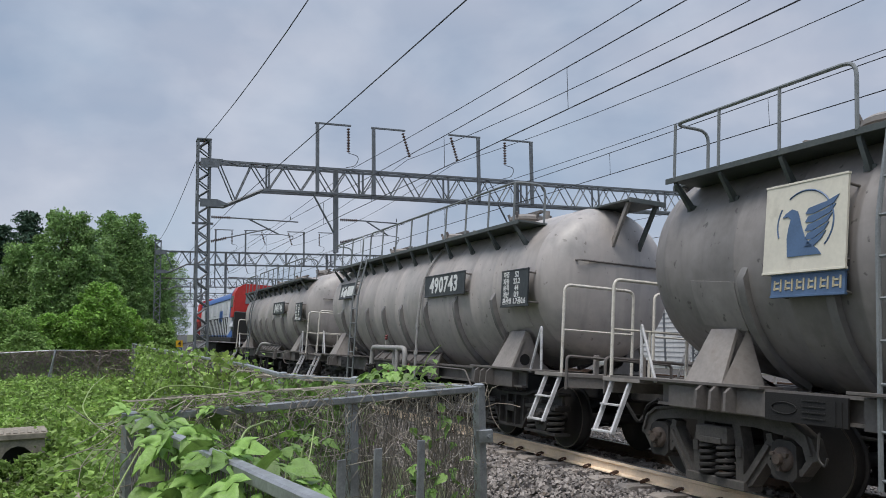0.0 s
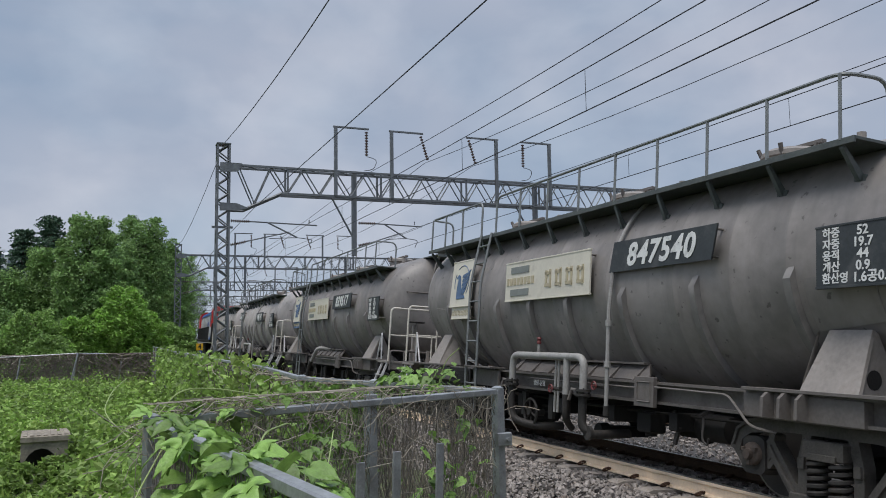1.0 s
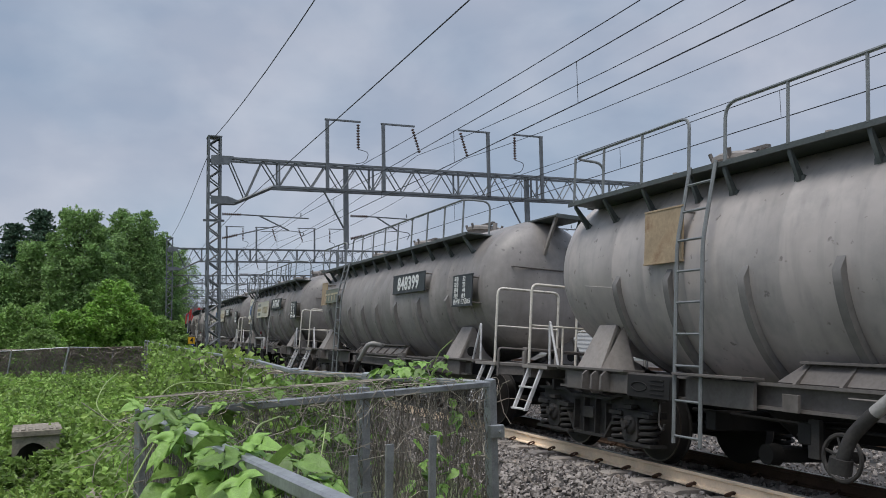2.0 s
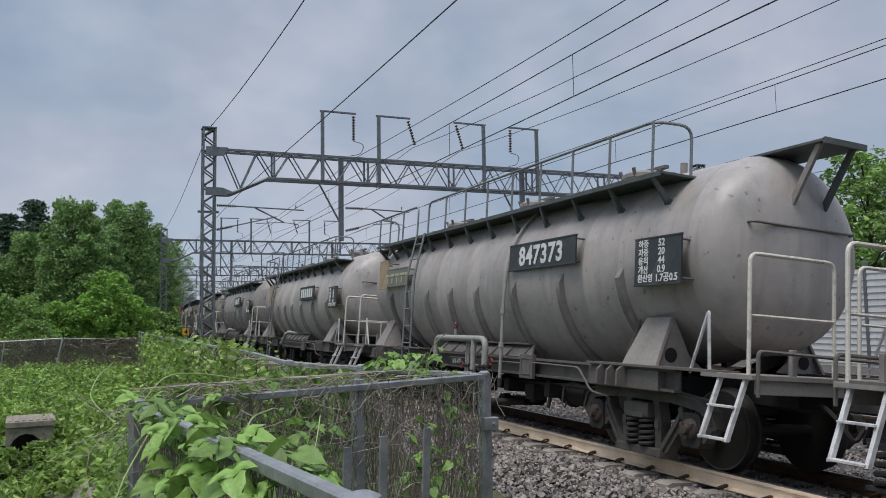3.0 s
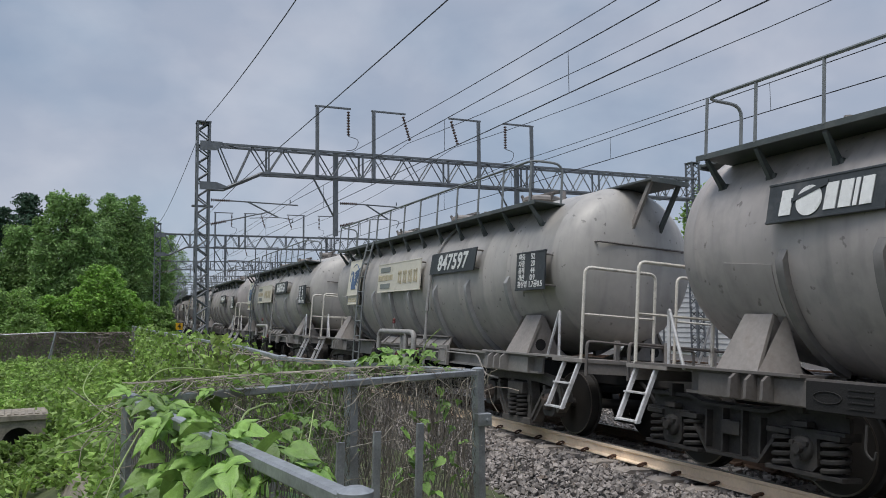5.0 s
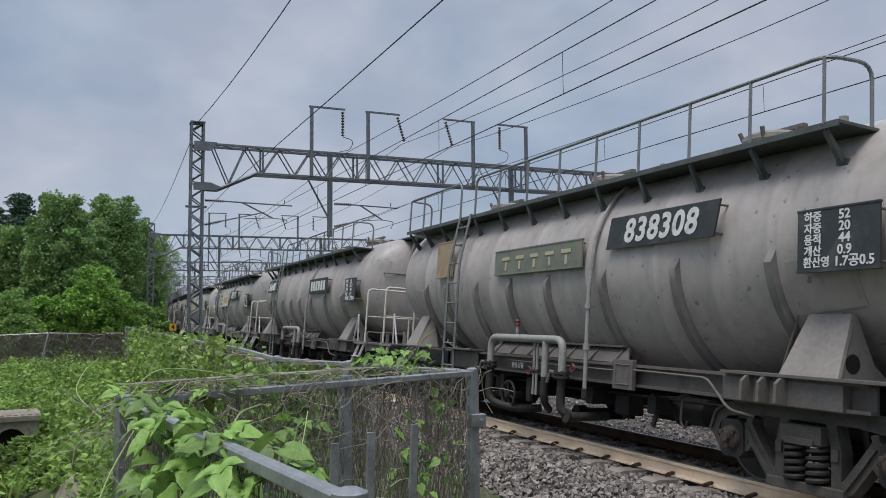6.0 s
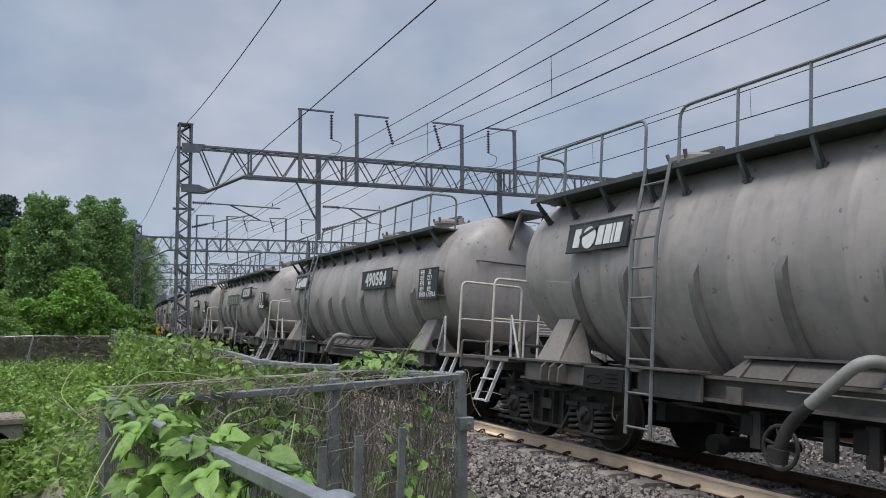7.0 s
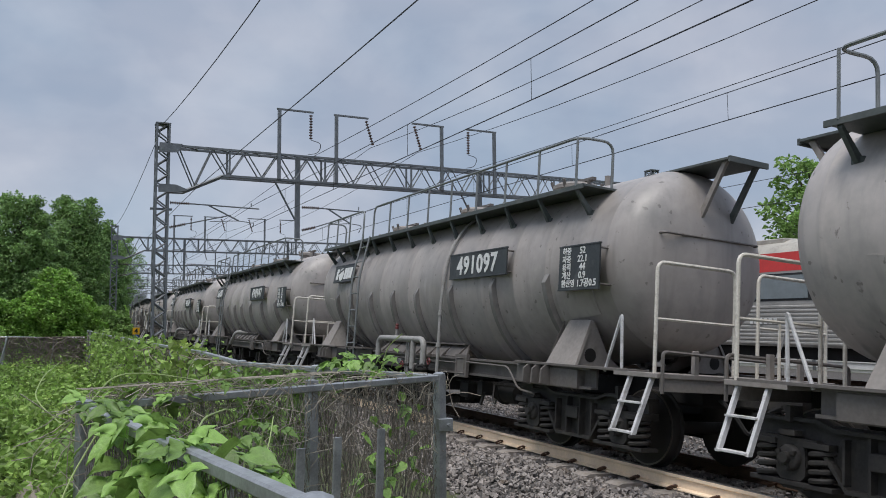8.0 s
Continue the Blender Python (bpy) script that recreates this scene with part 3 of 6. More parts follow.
        for yy in boxes:
            bx = Build()
            bx.prism([(yy - 0.15, 0.29), (yy - 0.10, 0.24), (yy + 0.10, 0.24), (yy + 0.15, 0.29), (yy + 0.14, 0.56), (yy + 0.08, 0.60), (yy - 0.08, 0.60), (yy - 0.14, 0.56)], 0, x0 - 0.10, x0 + 0.10)
            ab = part("axle_box", bx, "bogie", parent)
            cap = Build().lathe([(x0 + sx * d, r) for d, r in ((0.08, 0.115), (0.13, 0.11), (0.15, 0.09), (0.155, 0.05), (0.20, 0.045))], (0, yy, 0.43), 0, 20)
            for k in range(3):
                w = k * 2.094 + 0.5
                cap.box((x0 + sx * 0.155, yy + 0.085 * math.cos(w), 0.43 + 0.085 * math.sin(w)), (0.04, 0.04, 0.04))
            part("bearing_cap", cap, "rusty" if cast else "bogie", ab, "rust-brown bearing cap with bolts" if cast else "")
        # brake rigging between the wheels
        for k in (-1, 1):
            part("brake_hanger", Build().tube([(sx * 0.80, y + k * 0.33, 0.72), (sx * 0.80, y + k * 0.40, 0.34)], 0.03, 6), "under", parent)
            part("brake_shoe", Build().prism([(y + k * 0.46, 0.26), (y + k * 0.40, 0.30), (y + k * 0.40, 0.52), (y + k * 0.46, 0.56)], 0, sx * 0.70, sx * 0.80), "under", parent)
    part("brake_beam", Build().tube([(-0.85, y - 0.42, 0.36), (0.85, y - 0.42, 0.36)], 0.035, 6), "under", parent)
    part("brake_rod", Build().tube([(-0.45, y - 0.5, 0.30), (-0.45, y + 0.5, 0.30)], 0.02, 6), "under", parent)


def tank_mesh():
    b, n = Build(), 72
    rings = []
    for i in range(10):
        a = math.pi / 2 * i / 10
        rings.append((-5.25 - 0.55 * math.cos(a), max(0.04, 1.15 * math.sin(a) ** 0.55)))
    ys = [-5.25, -4.1, -3.4, -2.6, -1.3, 0.0, 1.3, 2.6, 3.4, 4.1, 5.25]
    for y in ys:
        r = tank_r(y)
        rings += [(y - 0.025, tank_r(y - 0.025)), (y - 0.015, r + 0.006), (y + 0.015, r + 0.006), (y + 0.025, tank_r(y + 0.025))]
    for i in range(10):
        a = math.pi / 2 * (9 - i) / 10
        rings.append((5.25 + 0.55 * math.cos(a), max(0.04, 1.15 * math.sin(a) ** 0.55)))
    vs, fs = [], []
    for y, r in rings:
        z = tank_z(max(-5.25, min(5.25, y)))
        for k in range(n):
            w = 2 * math.pi * k / n
            vs.append((r * math.sin(w), y, z + r * math.cos(w)))
    for i in range(len(rings) - 1):
        for k in range(n):
            fs.append((i * n + k, i * n + (k + 1) % n, (i + 1) * n + (k + 1) % n, (i + 1) * n + k))
    fs += [tuple(range(n))[::-1], tuple(range((len(rings) - 1) * n, len(rings) * n))]
    return b.add(vs, fs)


def rib(y, top, side=-1):
    """A stiffening hoop lying on the tank's lower flank."""
    b = Build()
    TR, TZ = tank_r(y), tank_z(y)
    a0, a1 = math.asin((top - TZ) / TR), -1.25
    n = 14
    vs = []
    for i in range(n + 1):
        a = a0 + (a1 - a0) * i / n
        h = 0.075 if i else 0.0
        for dy, r in ((-0.045, TR - 0.02), (-0.045, TR + h), (0.045, TR + h), (0.045, TR - 0.02)):
            vs.append((side * r * math.cos(a), y + dy, TZ + r * math.sin(a)))
    fs = [(3, 2, 1, 0), (4 * n, 4 * n + 1, 4 * n + 2, 4 * n + 3)]
    for i in range(n):
        for k in range(3):
            fs.append((4 * i + k, 4 * i + k + 1, 4 * i + 5 + k, 4 * i + 4 + k))
    return b.add(vs, fs)


def make_wagon(cast, tank, ribs, frame_paint):
    """One cement wagon, built along Y, its near side at -X."""
    w = empty("cement_wagon")
    part("tank", tank_mesh(), tank, w, "dusty grey welded tank with streaks")
    for y in (3.95, 2.87, 1.72, 0.62, -0.42, -1.68, -2.95, -4.15):
        for side in (-1, 1):
            part("rib", rib(y, 2.16 + 0.05 * (abs(y) > 2.7), side), ribs, w)
    # top walkway on brackets, guard rail, hatches
    wk = Build()
    wk.box(((WALK_X - 0.5) / 2, 0.11, WALK_Z), (0.77, 10.02, 0.03))
    wk.box((WALK_X, 0.11, WALK_Z - 0.015), (0.02, 10.02, 0.06))
    part("walkway", wk, "walk", w, "dark steel walkway along the tank's shoulder")
    ys = [4.98, 4.3, 3.5, 2.66] + [2.13 - 0.86 * i for i in range(9)]
    for y in ys:
        zb = 2.97
        br = Build().prism([(WALK_X + 0.02, WALK_Z - 0.03), (WALK_X + 0.01, WALK_Z - 0.07), (flank(y, zb) - 0.03, zb - 0.03), (flank(y, zb) + 0.03, zb + 0.02)], 1, y - 0.022, y + 0.022)
        br.box((flank(y, zb) + 0.0, y, zb - 0.02), (0.03, 0.12, 0.10))
        part("bracket", br, "walk", w)
    z1 = WALK_Z + 0.62
    ends = bend([(WALK_X + 0.42, 4.92, WALK_Z), (WALK_X + 0.42, 4.92, z1 - 0.02), (WALK_X, 5.0, z1), (WALK_X, 2.66, z1), (WALK_X, 2.66, WALK_Z)], 0.14, 4)
    part("guard_rail", Build().tube(ends, 0.019, 7), "toprail", w)
    part("guard_rail", Build().tube(bend([(WALK_X, 2.1, WALK_Z), (WALK_X, 2.1, z1), (WALK_X, -4.78, z1), (WALK_X + 0.48, -4.85, z1), (WALK_X + 0.48, -4.85, WALK_Z)], 0.16, 4), 0.019, 7), "toprail", w)
    for y in [4.98, 4.3, 3.5] + ys[5:]:
        if y > -4.9:
            part("guard_post", Build().tube([(WALK_X, y, WALK_Z), (WALK_X, y, z1)], 0.017, 6), "toprail", w)
    for y in (3.2, 0.0, -3.0):
        h = Build().lathe([(0, 0.30), (0.12, 0.30), (0.13, 0.36), (0.18, 0.36), (0.22, 0.30), (0.24, 0.1)], (0, y, TOP - 0.03), 2, 20)
        hatch = part("hatch", h, "saddle", w, "bolted loading hatch")
        for k in range(6):
            a = k * math.pi / 3 + 0.4
            bolt = Build().tube([(0.33 * math.cos(a), y + 0.33 * math.sin(a), TOP + 0.10), (0.38 * math.cos(a), y + 0.38 * math.sin(a), TOP + 0.22)], 0.026, 6)
            part("hatch_bolt", bolt, "steel", hatch)
        part("hatch_bar", Build().box((0, y, TOP + 0.23), (0.07, 0.86, 0.05)), "steel", hatch)
    for y in (4.0, 1.6, -1.5, -4.2):
        vents = Build().tube([(-0.35, y, TOP - 0.1), (-0.35, y, TOP + 0.08)], 0.045, 8)
        part("vent", vents, "saddle", w)
    # end platforms on the tank's crown
    for k in (-1, 1):
        e = Build()
        e.box((0.08, k * 5.52, TOP - 0.02), (0.62, 1.46, 0.03))
        e.box((0.08, k * 6.24, TOP - 0.03), (0.62, 0.03, 0.07))
        ep = part("end_platform", e, "walk", w, "dark steel end platform")
        for x in (-0.16, 0.32):
            part("strut", Build().prism([(k * 6.16, TOP - 0.04), (k * 6.09, TOP - 0.04), (k * 5.60, 2.75), (k * 5.66, 2.70)], 0, x - 0.022, x + 0.022), "walk" if x > 0 else "saddle", ep)
    part("grab_rail", Build().tube(bend([(-0.75, -5.45, 2.66), (-0.75, -5.80, 2.66), (0.75, -5.80, 2.66), (0.75, -5.45, 2.66)], 0.05), 0.015, 6), "steel", w)
    part("end_label", Build().box((-0.1, -5.775, 2.78), (0.32, 0.006, 0.11), pose(0, 0, 0, -8)), "white", w, "torn white paper label")
    # ladder
    ly = 2.41
    path = bend([(WALK_X - 0.02, 0, WALK_Z + 0.03), (-1.45, 0, 2.45), (-1.45, 0, 0.36)], 0.15, 4)
    st = Build()
    for dy in (-0.2, 0.2):
        st.tube([(p[0], ly + dy, p[2]) for p in path], 0.022, 6)
    lad = part("ladder", st, "toprail", w, "steel side ladder")
    for z in (3.1, 2.8, 2.48, 2.15, 1.82, 1.49, 1.16, 0.80, 0.44):
        x = -1.45 if z < 2.45 else -1.45 + (z - 2.45) / (WALK_Z + 0.03 - 2.45) * (WALK_X + 1.43)
        part("rung", Build().tube([(x, ly - 0.2, z), (x, ly + 0.2, z)], 0.014, 6), "toprail", lad)
    # underframe
    for side in (-1, 1):
        x = side * 1.2
        c0, c1 = x - side * 0.05, x + side * 0.08
        sill = Build().prism([(c0, 1.05), (c1, 1.05), (c1, 1.02), (c0 + side * 0.03, 1.02), (c0 + side * 0.03, 0.83), (c1 - side * 0.03, 0.83), (c1 - side * 0.03, 0.80), (c0, 0.80)], 1, -5.2, 5.2)
        part("sill", sill, frame_paint, w, "grey channel side sill")
        for k in (-1, 1):
            c = Build()
            c.box((side * 1.22, k * 4.3, 0.91), (0.14, 1.35, 0.24))
            c.box((side * 1.2, k * 4.8, 1.06), (0.30, 2.3, 0.03))
            part("corner_beam", c, frame_paint, w)
            for d in (-0.03, 0.17, 0.37):
                yy = k * 4.2 - 0.16 + d
                part("lug", Build().prism([(side * 1.29, 0.80), (side * 1.29, 1.04), (side * 1.36, 1.04), (side * 1.42, 0.99), (side * 1.43, 0.82)], 1, yy - 0.018, yy + 0.018), frame_paint, w)
            # inclined saddle plate under the tank
            y0, hw_ = (4.46, 0.27) if k > 0 else (-4.62, 0.31)
            sd = Build()
            a, b_ = y0 - hw_, y0 + hw_
            sd.add([(side * 1.30, a, 1.06), (side * 1.30, b_, 1.06), (side * 1.02, b_ - 0.09, 1.63), (side * 1.02, a + 0.09, 1.63), (side * 1.26, a, 1.06), (side * 1.26, b_, 1.06), (side * 0.98, b_ - 0.09, 1.63), (side * 0.98, a + 0.09, 1.63)], [(0, 1, 2, 3), (7, 6, 5, 4), (0, 4, 5, 1), (1, 5, 6, 2), (2, 6, 7, 3), (3, 7, 4, 0)])
            for yy in (y0 - hw_ + 0.10, y0 + hw_ - 0.10):
                sd.prism([(side * 1.27, 1.06), (side * 0.4, 1.06), (side * 0.4, 0.95), (side * 0.75, 1.2), (side * 0.96, 1.60), (side * 1.0, 1.62)], 1, yy - 0.02, yy + 0.02)
            yi = y0 - k * hw_
            wing = [(side * 1.29, yi, 1.06), (side * 1.01, yi - 0.05 * k, 1.62), (side * 0.95, yi - k * 0.2, 1.06)]
            sd.add(wing + [(x_ - side * 0.02, y_, z_) for x_, y_, z_ in wing], [(0, 1, 2), (5, 4, 3), (0, 3, 4, 1), (1, 4, 5, 2), (2, 5, 3, 0)])
            saddle = part("saddle", sd, "saddle", w, "dusty inclined saddle plate")
            yw = y0 - hw_ + 0.07
            # the web is uncut; a black disc paints the hole's darkness
            part("hole_rim", Build().lathe([(yw, 0.03), (yw + 0.004, 0.085), (yw + 0.012, 0.085)], (side * 1.02, 0, 1.20), 1, 16), "under", saddle, "flat black disc drawn as a shaded hole in the web")
            pad = Build()
            TR, TZ = tank_r(y0), tank_z(y0)
            n = 6
            vs = []
            for i in range(n + 1):
                a_ = -0.62 + 0.42 * i / n
                for yy in (y0 - 0.34, y0 + 0.34):
                    TR, TZ = tank_r(yy), tank_z(yy)
                    for r in (TR - 0.03, TR + 0.012):
                        vs.append((side * r * math.cos(a_), yy, TZ + r * math.sin(a_)))
            fs = [(4 * i + a_, 4 * i + b2, 4 * i + 4 + b2, 4 * i + 4 + a_) for i in range(n) for a_, b2 in ((0, 1), (1, 3), (3, 2), (2, 0))] + [(0, 1, 3, 2), (4 * n, 4 * n + 2, 4 * n + 3, 4 * n + 1)]
            part("saddle_pad", pad.add(vs, fs), tank, w)
        # middle shelf with gussets
        sh = Build()
        sh.add([(side * 1.22, -2.05, 1.06), (side * 1.22, 1.45, 1.06), (side * 1.06, 1.25, 1.25), (side * 1.06, -1.85, 1.25), (side * 1.20, -2.05, 1.04), (side * 1.20, 1.45, 1.04), (side * 1.04, 1.25, 1.23), (side * 1.04, -1.85, 1.23)], [(0, 1, 2, 3), (7, 6, 5, 4), (0, 4, 5, 1), (1, 5, 6, 2), (2, 6, 7, 3), (3, 7, 4, 0)])
        shelf = part("shelf", sh, frame_paint, w)
        part("shelf_edge", Build().box((side * 1.10, -0.3, 1.25), (0.10, 3.1, 0.025)), frame_paint, w)
        for i in range(7):
            yy = 1.2 - 0.50 * i
            part("gusset", Build().prism([(side * 1.28, 1.05), (side * 1.14, 1.05), (side * 0.98, 1.24), (side * 1.08, 1.24)], 1, yy - 0.015, yy + 0.015), frame_paint, shelf)
    # plates on the near sill
    pl = part("cast_plate", Build().box((-1.30, 3.18, 0.905), (0.02, 0.88, 0.25)), "under", w, "dark plate with raised marks")
    oval = [(-1.314, 3.40 + 0.14 * math.cos(a), 0.90 + 0.05 * math.sin(a)) for a in [math.pi * 2 * i / 20 for i in range(21)]]
    part("raised_mark", Build().tube(oval, 0.006, 5), "under", pl)
    for y, z, w_, h_ in [(3.08, 0.98 - 0.05 * i, 0.24, 0.012) for i in range(4)] + [(2.86, 0.89, 0.012, 0.20), (2.80, 0.89, 0.012, 0.20)]:
        part("raised_mark", Build().box((-1.313, y, z), (0.011, w_, h_)), "under", pl)
    tb = Build()
    tb.box((-1.31, 2.1, 0.91), (0.04, 0.95, 0.26))
    tb.box((-1.36, 2.1, 1.075), (0.28, 1.0, 0.025))
    part("side_panel", tb, frame_paint, w)
    cc = Build().box((-1.31, -2.1, 0.93), (0.05, 0.36, 0.34))
    cardbox = part("card_holder", cc, frame_paint, w, "sheet steel card holder")
    part("card_frame", Build().tube([(-1.34, -2.22, 0.82), (-1.34, -1.98, 0.82), (-1.34, -1.98, 1.04), (-1.34, -2.22, 1.04), (-1.34, -2.22, 0.82)], 0.008, 4), frame_paint, cardbox)
    part("small_plate", Build().box((-1.305, 1.2, 0.88), (0.03, 0.18, 0.16)), frame_paint, w)
    part("brake_pipe", Build().tube(bend([(-1.33, -2.3, 0.99), (-1.33, -3.45, 0.98), (-1.33, -3.75, 0.70), (-1.2, -3.95, 0.66)], 0.08), 0.014, 6), frame_paint, w)
    part("conduit", Build().tube([(-1.3, 0.6, 0.965), (-1.3, -1.9, 0.965)], 0.012, 5), frame_paint, w)
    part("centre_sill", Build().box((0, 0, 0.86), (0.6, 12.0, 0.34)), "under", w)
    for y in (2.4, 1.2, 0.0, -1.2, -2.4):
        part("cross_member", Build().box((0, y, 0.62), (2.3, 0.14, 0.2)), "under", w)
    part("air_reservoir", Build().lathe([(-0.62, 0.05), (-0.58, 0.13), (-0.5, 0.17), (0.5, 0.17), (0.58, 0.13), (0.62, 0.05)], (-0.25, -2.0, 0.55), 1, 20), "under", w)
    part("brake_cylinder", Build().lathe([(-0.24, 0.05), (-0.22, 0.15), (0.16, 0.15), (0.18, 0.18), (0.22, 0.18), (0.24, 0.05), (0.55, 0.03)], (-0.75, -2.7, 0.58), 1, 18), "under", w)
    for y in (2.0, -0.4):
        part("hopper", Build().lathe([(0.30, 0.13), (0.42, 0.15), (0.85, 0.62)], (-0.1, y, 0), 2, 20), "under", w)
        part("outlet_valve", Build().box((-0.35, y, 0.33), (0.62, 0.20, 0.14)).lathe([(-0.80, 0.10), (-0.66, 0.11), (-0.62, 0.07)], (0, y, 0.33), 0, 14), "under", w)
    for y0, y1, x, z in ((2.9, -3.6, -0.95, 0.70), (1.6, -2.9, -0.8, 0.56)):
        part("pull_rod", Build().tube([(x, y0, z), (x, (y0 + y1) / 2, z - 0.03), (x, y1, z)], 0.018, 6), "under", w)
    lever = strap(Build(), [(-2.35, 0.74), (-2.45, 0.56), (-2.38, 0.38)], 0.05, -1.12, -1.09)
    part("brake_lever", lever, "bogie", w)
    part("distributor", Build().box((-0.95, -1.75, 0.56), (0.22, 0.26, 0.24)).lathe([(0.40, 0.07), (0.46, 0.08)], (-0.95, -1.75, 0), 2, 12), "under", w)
    for y in (3.05, -3.05):
        part("drain_hook", Build().tube(bend([(-1.28, y, 0.72), (-1.30, y, 0.50), (-1.30, y - 0.08, 0.44), (-1.30, y - 0.10, 0.52)], 0.05), 0.012, 6), "bogie", w)
    for y in (1.1, 0.3, -0.1):
        part("hanger", Build().box((-1.12, y, 0.58), (0.05, 0.12, 0.34)), "bogie", w)
    # brake hand wheel with spokes
    hw = Build().tube([(-1.22, 0.74 + 0.19 * math.cos(a), 0.47 + 0.19 * math.sin(a)) for a in [2 * math.pi * i / 20 for i in range(21)]], 0.02, 6)
    for i in range(3):
        a = math.pi * i / 3 + 0.3
        hw.tube([(-1.22, 0.74 - 0.18 * math.cos(a), 0.47 - 0.18 * math.sin(a)), (-1.22, 0.74 + 0.18 * math.cos(a), 0.47 + 0.18 * math.sin(a))], 0.014, 5)
    hw.lathe([(-1.26, 0.05), (-1.0, 0.05)], (0, 0.74, 0.47), 0, 10)
    part("valve_wheel", hw, "bogie", w)
    # end decks, hand rails and steps
    for k in (-1, 1):
        yp = 6.0 if k > 0 else -6.32
        d = Build()
        d.box((0, yp - k * 0.25, 1.03), (2.7, 0.7, 0.05))
        d.box((0, yp + k * 0.05, 0.95), (2.5, 0.06, 0.16))
        part("end_deck", d, "saddle", w)
        for side in (-1, 1):
            x = side * 1.3
            f = Build().tube(bend([(x, yp, 1.0), (x, yp, 2.22), (side * 0.18, yp, 2.22), (side * 0.18, yp, 1.0)], 0.1), 0.021, 8)
            hr = part("hand_rail", f, "rail_tube", w, "bent tube hand rail with worn cream paint")
            part("mid_bar", Build().tube([(x, yp, 1.62), (side * 0.18, yp, 1.62)], 0.017, 6), "rail_tube", hr)
            if k > 0:
                part("rail_post", Build().tube([(side * 0.75, yp, 1.03), (side * 0.75, yp, 1.62)], 0.017, 6), "rail_tube", hr)
            part("grab_handle", Build().tube(bend([(x - side * 0.02, yp - k * 0.55, 1.03), (x, yp - k * 0.55, 1.68), (x, yp - k * 0.82, 1.03)], 0.05), 0.018, 6), "step", w)
            bars_ = []
            for dy in (-0.17, 0.17):
                stp = Build()
                bars_.append(stp)
                stp.prism([(side * 1.27, 1.02), (side * 1.32, 1.02), (side * 1.56, 0.42), (side * 1.51, 0.42)], 1, (yp - k * 0.2) + dy - 0.018, (yp - k * 0.2) + dy + 0.018)
            step = part("step_ladder", bars_[0], "step", w, "pale steel step ladder")
            part("side_bar", bars_[1], "step", step)
            for z, o in ((0.74, 1.42), (0.44, 1.53)):
                part("tread_plate", Build().box((side * o, (yp - k * 0.2), z), (0.10, 0.34, 0.02)), "step", step)
        part("coupling_bar", Build().tube(bend([(-1.3, yp + k * 0.12, 0.85), (-1.3, yp + k * 0.12, 1.28), (0.4, yp + k * 0.12, 1.24), (0.4, yp + k * 0.12, 0.95)], 0.06), 0.02, 6), "steel", w)
        part("coupler", Build().box((0, k * 6.5, 0.86), (0.24, 0.5, 0.26)), "bogie", w)
        part("air_hose", Build().tube(bend([(-0.35, k * 6.3, 0.8), (-0.38, k * 6.5, 0.7), (-0.3, k * 6.66, 0.45), (-0.2, k * 6.68, 0.6)], 0.12), 0.025, 6), "under", w)
        for side in (-1, 1):
            lg = Build().box((side * 0.8, yp + k * 0.06, 1.16), (0.06, 0.05, 0.30))
            part("bracket_post", lg, "saddle", w)
    for k in (-1, 1):
        bogie(w, k * (4.45 if cast else 4.68), cast)
    return w


def brake_stand(w):
    bs = Build()
    bs.box((-0.62, -6.05, 1.45), (0.10, 0.12, 0.85))
    bs.tube([(-0.62, -6.15, 1.0), (-0.62, -6.15, 1.95)], 0.02, 6)
    stand = part("brake_stand", bs, "saddle", w, "hand brake stand")
    part("brake_wheel", Build().lathe([(1.93, 0.05), (1.93, 0.18), (1.955, 0.20), (1.97, 0.18), (1.97, 0.05)], (-0.62, -6.15, 0), 2, 18), "bogie", stand)


